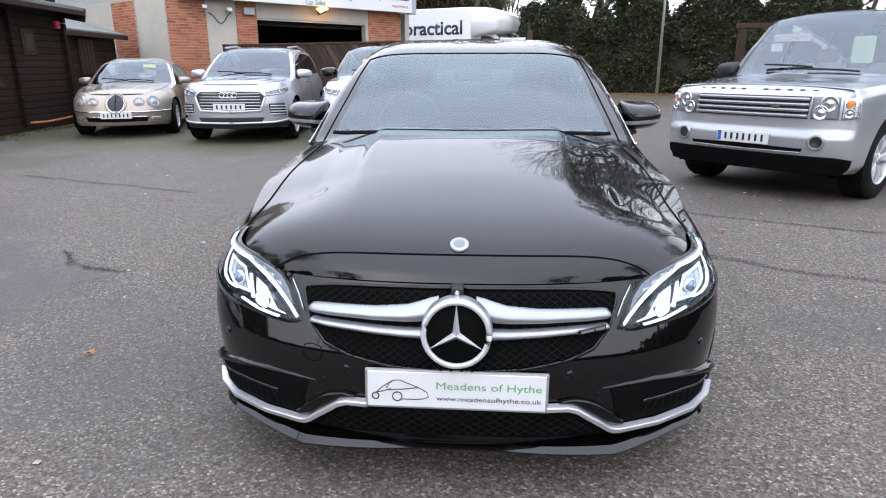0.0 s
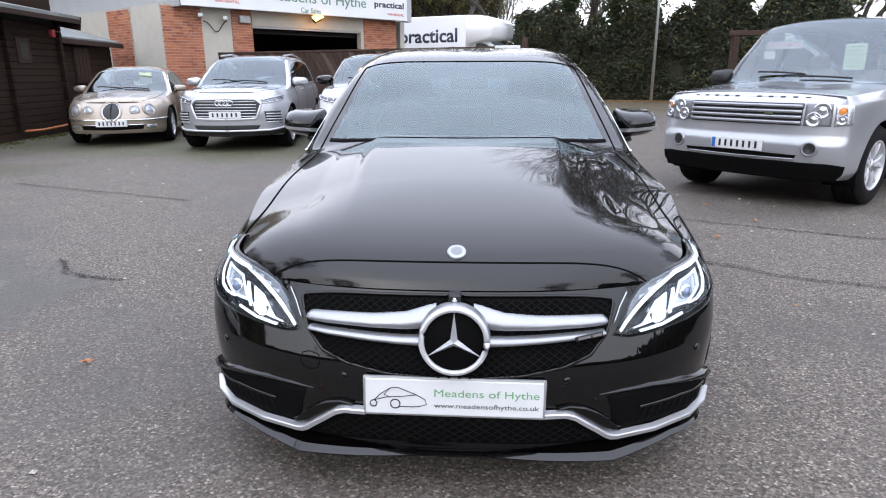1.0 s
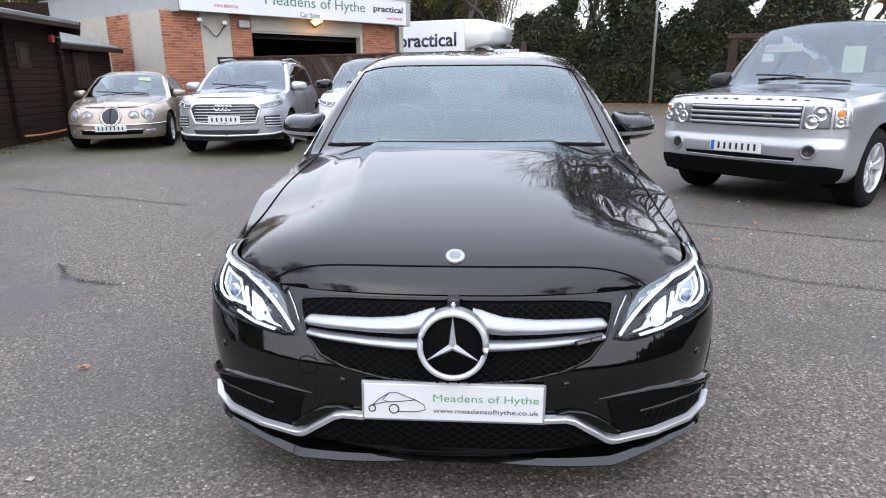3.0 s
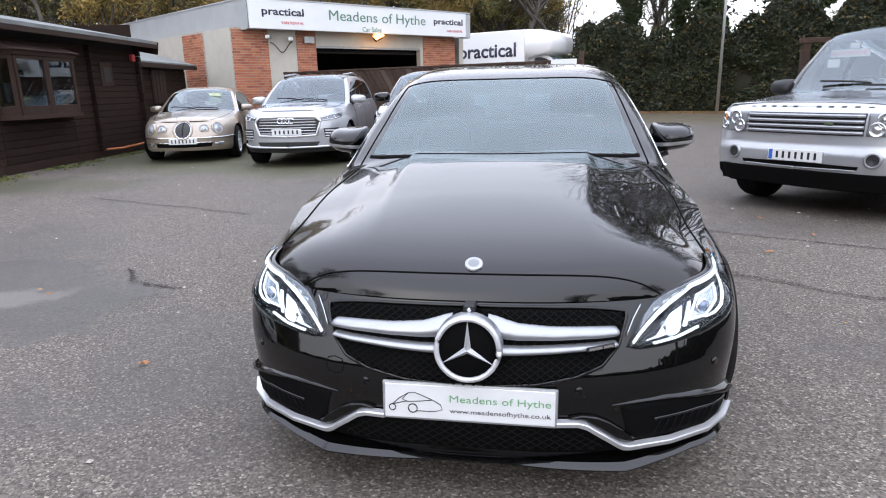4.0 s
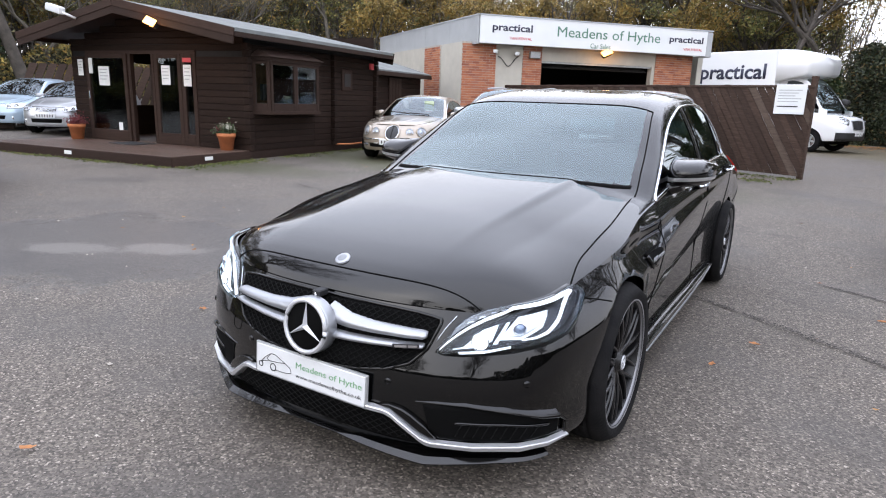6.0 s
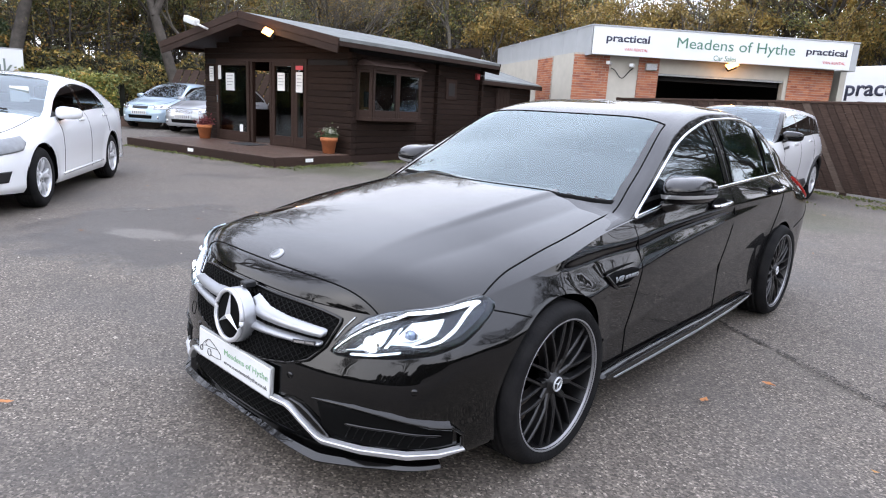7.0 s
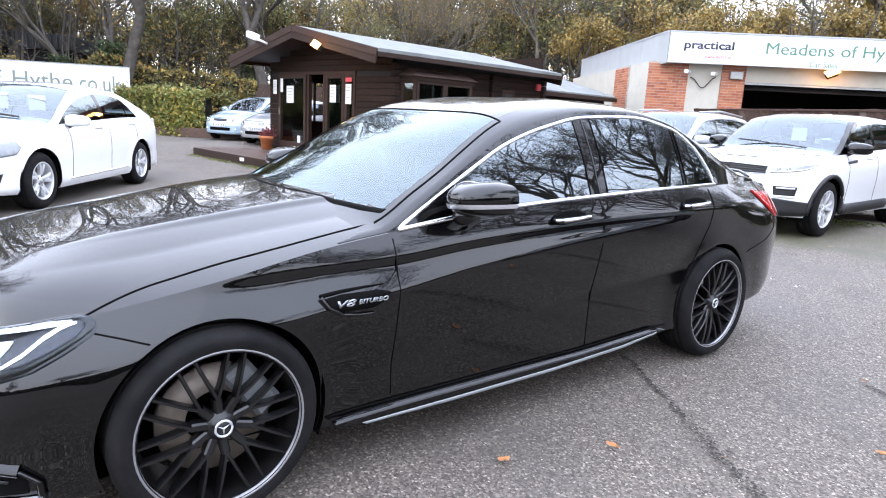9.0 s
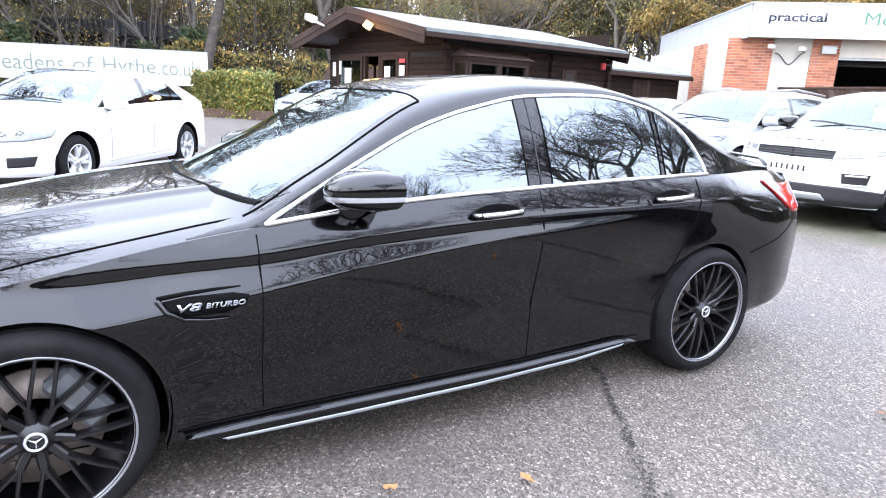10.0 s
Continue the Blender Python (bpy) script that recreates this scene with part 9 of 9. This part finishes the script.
# ---- smaller things in the yard ----


def build_brickwork():
    meshes = brick_meshes()
    front = thing("brick_pier", Matrix.Identity(4), "red brick piers of the garage front", "brick pier", kind="structure")
    m, ms = HALL_M, HALL_S
    brick_panel(front, m, -0.4, 0.70, 0.9, 3.12, meshes, None)
    brick_panel(front, m, 1.62, 2.27, 1.6, 3.12, meshes, None)
    # the piers that stay farther off: one joined mesh of bricks
    v, f = [], []

    def joined(mm, x0, x1, z0, z1):
        box("mortar_bed", (x0, 0.0, z0), (x1, 0.1, z1), M["mortar"], front, "", 0, mm)
        bw, bh, j = 0.215, 0.065, 0.01
        for r in range(int((z1 - z0) / (bh + j))):
            z = z0 + r * (bh + j)
            x = x0 - (bw + j) / 2 * (r % 2)
            while x < x1 - 0.02:
                a, b = max(x, x0), min(x + bw, x1)
                if b - a > 0.03:
                    y = random.uniform(-0.012, -0.006)
                    i = len(v)
                    for p in ((a, y, z), (b, y, z), (b, y, z + bh), (a, y, z + bh), (a, 0.01, z), (b, 0.01, z), (b, 0.01, z + bh), (a, 0.01, z + bh)):
                        v.append(mm @ Vector(p))
                    f.extend([(i, i + 1, i + 2, i + 3), (i, i + 4, i + 5, i + 1), (i + 1, i + 5, i + 6, i + 2), (i + 2, i + 6, i + 7, i + 3), (i + 3, i + 7, i + 4, i)])
                x += bw + j

    joined(m, -0.4, 0.70, 0.0, 0.9)
    joined(m, 1.62, 2.27, 0.0, 1.6)
    joined(m, 6.48, 7.22, 0.0, 3.12)
    joined(m @ Matrix.Translation((0, 0.06, 0)), 7.24, 7.98, 0.0, 3.12)
    side = ms @ Matrix.Rotation(math.pi, 4, "Z")
    joined(side, -3.12, -1.75, 0.0, 3.12)
    bm_mat = Mat("red_brick_far", (0.36, 0.13, 0.07), 0.85)
    c = bm_mat.ramp(bm_mat.island(), [(0.0, (0.26, 0.085, 0.05)), (0.4, (0.40, 0.145, 0.075)), (0.75, (0.46, 0.19, 0.10)), (1.0, (0.32, 0.13, 0.09))])
    bm_mat.color(c).bump(bm_mat.noise(60, 4), 0.4, 0.004)
    tagged(mesh_object("brickwork", v, f, bm_mat.m, front), kind="stuff")


build_brickwork()


def build_pot(x, y, z, label, pale):
    pot = thing("plant_pot", Matrix.Translation((x, y, z)), label, "plant pot", "pots by the hut door")
    lathe("pot", [(0.0005, 0.0), (0.125, 0.0), (0.165, 0.26), (0.185, 0.26), (0.19, 0.34), (0.17, 0.345), (0.165, 0.30), (0.0005, 0.30)], M["terracotta"], pot, "orange terracotta pot", 28)
    lathe("soil", [(0.165, 0.305), (0.0005, 0.32)], M["soil"], pot, "", 20)
    rng2 = random.Random(int(abs(x) * 100))
    v, f = [], []
    cs = [Vector((rng2.gauss(0, 0.09), rng2.gauss(0, 0.09), 0.34 + abs(rng2.gauss(0, 0.09)))) for _ in range(420)]
    leaf_quads(cs, 0.028, rng2, v, f)
    mesh_object("foliage", v, f, M["leaf_green"] if pale else M["foliage_red"], pot, "")
    if pale:
        v, f = [], []
        cs = [Vector((rng2.gauss(0, 0.07), rng2.gauss(0, 0.07), 0.42 + abs(rng2.gauss(0, 0.06)))) for _ in range(110)]
        leaf_quads(cs, 0.026, rng2, v, f)
        mesh_object("blossom", v, f, M["flower"], pot, "pale flowers")
        v, f = [], []
        cs = [Vector((-0.2 + rng2.gauss(0, 0.03), rng2.gauss(0, 0.04), 0.40 + rng2.gauss(0, 0.05))) for _ in range(50)]
        leaf_quads(cs, 0.026, rng2, v, f)
        mesh_object("trailing_stems", v, f, M["foliage_red"], pot, "red trailing stems")
    return pot


p = HUT_M @ Vector((-0.32, -0.26, 0.186))
build_pot(p.x, p.y, p.z, "terracotta pot with pale flowers on the deck", True)
p = HUT_M @ Vector((-4.72, -0.36, 0.186))
build_pot(p.x, p.y, p.z, "terracotta pot with dark red foliage on the deck", False)


def build_board():
    a, d = Vector((-24.45, 5.5, 0)), Vector((-0.42, -0.907, 0))
    m = frame_of(a + d * 10.5, -d)
    board = box("hoarding", (0, 0, 1.12), (10.5, 0.08, 2.42), M["signwhite"], None, "", 0.01, m)
    tagged(board, "long white hoarding with pale green lettering", "sign")
    mt = m @ Matrix.Translation((0, -0.004, 0)) @ Matrix.Rotation(radians(90), 4, "X")
    M["letter_grey"] = plain("faded_sign_letters", (0.17, 0.21, 0.185), 0.5)
    for text, x, wide, high, z in (("Meadens", 3.55, 2.95, 0.62, 1.78), ("of", 5.75, 0.80, 0.62, 1.78), ("Hythe", 7.50, 2.0, 0.74, 1.72), (".co.uk", 9.40, 1.60, 0.60, 1.79)):
        words("board_lettering", text, high, M["letter_grey"], board, mt @ Matrix.Translation((x, z, 0)), wide, 0.01, "grey-green lettering")
    for x in (0.5, 3.7, 6.9, 10.1):
        box("board_post", (x - 0.06, 0.09, 0.0), (x + 0.06, 0.2, 2.42), M["fence"], board, "", 0.006, m)
    box("board_edge", (-0.02, -0.01, 2.42), (10.52, 0.1, 2.46), M["galv"], board, "", 0.004, m)


build_board()


def build_barn():
    barn = tagged(thing("dark_barn", Matrix.Identity(4), "low dark corrugated barn beyond the hoarding", "barn"), kind="structure")
    m = frame_of(Vector((-37, -6, 0)), Vector((0.42, 0.907, 0)))
    box("wall", (0, 0, 0), (11.5, 5, 3.3), M["dark"], barn, "", 0.02, m)
    for k in range(48):
        box("roof_rib", (k * 0.25 - 0.2, -0.35, 3.3), (k * 0.25 - 0.06, -0.2, 4.0), M["cabin"], barn, "", 0.02, m)
    box("roof", (-0.3, -0.25, 3.3), (11.8, 5.3, 3.95), M["cabin"], barn, "", 0.02, m)


build_barn()

# posts, pole and rail
pole = tube("lamp_pole", [(7.8, 27.9, 0), (7.8, 27.9, 8.5)], [0.07, 0.05], M["galv"], None, "", 8)
tagged(pole, "tall thin grey metal pole by the hedge", "pole")
gate = thing("timber_frame", Matrix.Translation((7.55, 18.2, 0)), "brown timber frame beyond the off-roader", "timber frame")
for x in (0.0, 1.9):
    box("post", (x - 0.1, -0.1, 0), (x + 0.1, 0.1, 2.3), M["fence"], gate, "", 0.01)
box("beam", (-0.16, -0.12, 2.3), (2.4, 0.12, 2.44), M["fence"], gate, "", 0.01)
hose = tube("orange_hose", [HUT_M @ Vector(q) for q in ((0.08, 3.1, 0.17), (0.14, 3.7, 0.15), (0.12, 4.4, 0.16), (0.16, 5.0, 0.19), (0.2, 5.6, 0.22))], 0.022, M["terracotta"], None, "", 8)
tagged(hose, "faded orange hose along the hut's foot", "hose")
edging = box("timber_edging", (0, 0, -0.05), (5.2, 0.12, 0.30), M["deckwood"], None, "", 0.01, frame_of(Vector((-21.9, 3.6, 0.12)), Vector((0.60, 0.80, 0))))
tagged(edging, "low brown timber edging under the hedge", "edging", kind="structure")
back_fence = thing("panel_fence", frame_of(Vector((-20.7, 8.4, 0.1)), Vector((0.75, 0.66, 0))), "grey-brown slatted fence beyond the parked cars", "fence", kind="structure")
for k in range(26):
    bm = bmesh.new()
    add_box(bm, (k * 0.28, 0, 0), (k * 0.28 + 0.24, 0.03, 1.95), 0.004)
    for v in bm.verts:
        v.co.x += v.co.z * 0.45
    part("board", bm, M["fence"], back_fence)


def crack(pts, width, seed, name="asphalt_crack"):
    """A worn split in the asphalt: a broken dark seam and the crumbs and pits along it."""
    r2 = random.Random(seed)
    v, f = [], []
    for (x0, y0), (x1, y1) in zip(pts, pts[1:]):
        ln = math.hypot(x1 - x0, y1 - y0)
        dx, dy = (x1 - x0) / ln, (y1 - y0) / ln
        for k in range(int(ln / 0.0035)):
            t = r2.random() * ln
            wander = 0.03 * noise.noise(((x0 + dx * t) * 3.0, (y0 + dy * t) * 3.0, seed)) + 0.008 * noise.noise(((x0 + dx * t) * 17.0, (y0 + dy * t) * 17.0, seed))
            patchy = 0.75 + 0.8 * noise.noise(((x0 + dx * t) * 1.7, (y0 + dy * t) * 1.7, seed + 5))
            o = wander + r2.gauss(0, width) * max(patchy, 0.15)
            cx, cy = x0 + dx * t - dy * o, y0 + dy * t + dx * o
            sz = r2.uniform(0.003, 0.010)
            a0, i = r2.uniform(0, 6.3), len(v)
            z = ground_z(cx, cy) + 0.0035 + r2.uniform(0, 0.002)
            for j in range(5):
                aa = a0 + j * 1.257
                rr = sz * r2.uniform(0.5, 1.2)
                v.append((cx + math.cos(aa) * rr, cy + math.sin(aa) * rr, z))
            f.append(tuple(range(i, i + 5)))
    tagged(mesh_object(name, v, f, M["crackfill"], None, "dark ragged crack in the asphalt"), category="crack", kind="structure")


M["crackfill"] = plain("crack_dirt", (0.028, 0.025, 0.021), 0.95, var=0.5, scale=40)
crack([(0.2, 3.45), (0.77, 3.18), (1.5, 2.75), (2.0, 2.36), (2.9, 2.0), (4.2, 1.75)], 0.016, 1)
crack([(-5.6, 5.6), (-3.9, 5.0), (-2.9, 4.6)], 0.014, 3)
crack([(-2.9, 2.5), (-2.66, 2.2), (-2.2, 2.05)], 0.014, 4)
crack([(1.6, 4.1), (3.0, 3.4), (4.5, 2.9)], 0.014, 5)


def leaf_object(x, y, size, turn):
    v, f = [], []
    n = 14
    rr = random.Random(int(x * 97 + y * 31))
    pts = []
    for k in range(n):
        t = 2 * math.pi * k / n
        w = size * (0.55 + 0.45 * abs(math.cos(t))) * (1 + 0.22 * math.sin(5 * t) + rr.uniform(-0.08, 0.08))
        pts.append((math.cos(t) * w, math.sin(t) * w * 0.62, 0.006 + 0.010 * rr.random()))
    v = [(0, 0, 0.004)] + pts
    f = [(0, 1 + k, 1 + (k + 1) % n) for k in range(n)]
    ob = mesh_object("fallen_leaf", v, f, M["leaf_orange"], None, "single orange fallen leaf on the asphalt")
    ob.matrix_world = pose(x, y, 0.005, 0, 0, turn)
    tagged(ob, category="leaf", group="leaves on the asphalt")


M["leaf_orange"] = plain("orange_leaf", (0.40, 0.17, 0.06), 0.7, var=0.3, scale=30)
for x, y, s_, t_ in ((1.28, 2.35, 0.032, 10), (1.12, 1.89, 0.026, 70), (1.95, 3.3, 0.035, 30), (2.3, 4.6, 0.03, 120), (-0.9, -0.5, 0.03, 40), (-1.7, 0.9, 0.028, 10), (2.5, 3.9, 0.03, 80)):
    leaf_object(x, y, s_, t_)


def build_stones():
    r2 = random.Random(8)
    v, f = [], []
    for _ in range(240):
        x, y = r2.uniform(-6, 5), r2.uniform(-2, 9)
        if abs(x) < 1.0 and -0.1 < y < 4.8:
            continue
        s = abs(r2.gauss(0.005, 0.004)) + 0.002
        i = len(v)
        for dx, dy, dz in ((-1, -0.6, 0), (1, -0.8, 0), (0.8, 0.9, 0), (-0.9, 0.7, 0), (0.1, 0, 0.9)):
            v.append((x + dx * s, y + dy * s, ground_z(x, y) + 0.002 + dz * s))
        f += [(i, i + 1, i + 4), (i + 1, i + 2, i + 4), (i + 2, i + 3, i + 4), (i + 3, i, i + 4)]
    tagged(mesh_object("loose_stones", v, f, M["mortar"], None, "pale loose chippings on the asphalt"), category="stones", kind="stuff")


build_stones()


def moss_strip(a, b, width, seed):
    """A ragged band of moss and weeds where the asphalt meets an edge, from a to b."""
    r2 = random.Random(seed)
    d = b - a
    ln = d.length
    d.normalize()
    n = Vector((d.y, -d.x, 0))
    v, f = [], []
    for _ in range(int(ln * 900 * width)):
        p = a + d * r2.uniform(0, ln)
        dens = noise.noise((p.x * 1.1, p.y * 1.1, seed))
        if dens < r2.uniform(-0.35, 0.25):
            continue
        o = abs(r2.gauss(0, width * 0.5))
        c = p + n * o
        c.z = ground_z(c.x, c.y) + 0.003
        s = r2.uniform(0.010, 0.035)
        t = r2.uniform(0, 6.3)
        i = len(v)
        v += [c + Vector((math.cos(t) * s, math.sin(t) * s, 0)), c - Vector((math.cos(t) * s, math.sin(t) * s, 0)), c + Vector((r2.gauss(0, 0.012), r2.gauss(0, 0.012), s * r2.uniform(0.3, 1.2)))]
        f.append((i, i + 1, i + 2))
    tagged(mesh_object("moss_strip", v, f, M["moss"], None, "thin green moss and weeds along the edge"), category="moss", kind="stuff")


M["moss"] = leaf_material("moss", [(0.0, (0.06, 0.075, 0.02)), (0.6, (0.11, 0.13, 0.035)), (1.0, (0.20, 0.18, 0.06))], 0.9)
moss_strip(HUT_M @ Vector((-5.25, -2.10, 0)), HUT_M @ Vector((0.12, -2.10, 0)), 0.22, 1)
moss_strip(HUT_M @ Vector((0.12, -2.10, 0)), HUT_M @ Vector((0.06, 9.0, 0)), 0.45, 2)
moss_strip(Vector((-7.3, 16.4, 0)), Vector((1.08, 12.98, 0)), 0.5, 3)
moss_strip(Vector((-2.6, 10.6, 0)), Vector((0.4, 12.4, 0)), 0.6, 4)
moss_strip(Vector((2.0, 31.4, 0)), Vector((14, 26.6, 0)), 1.2, 5)
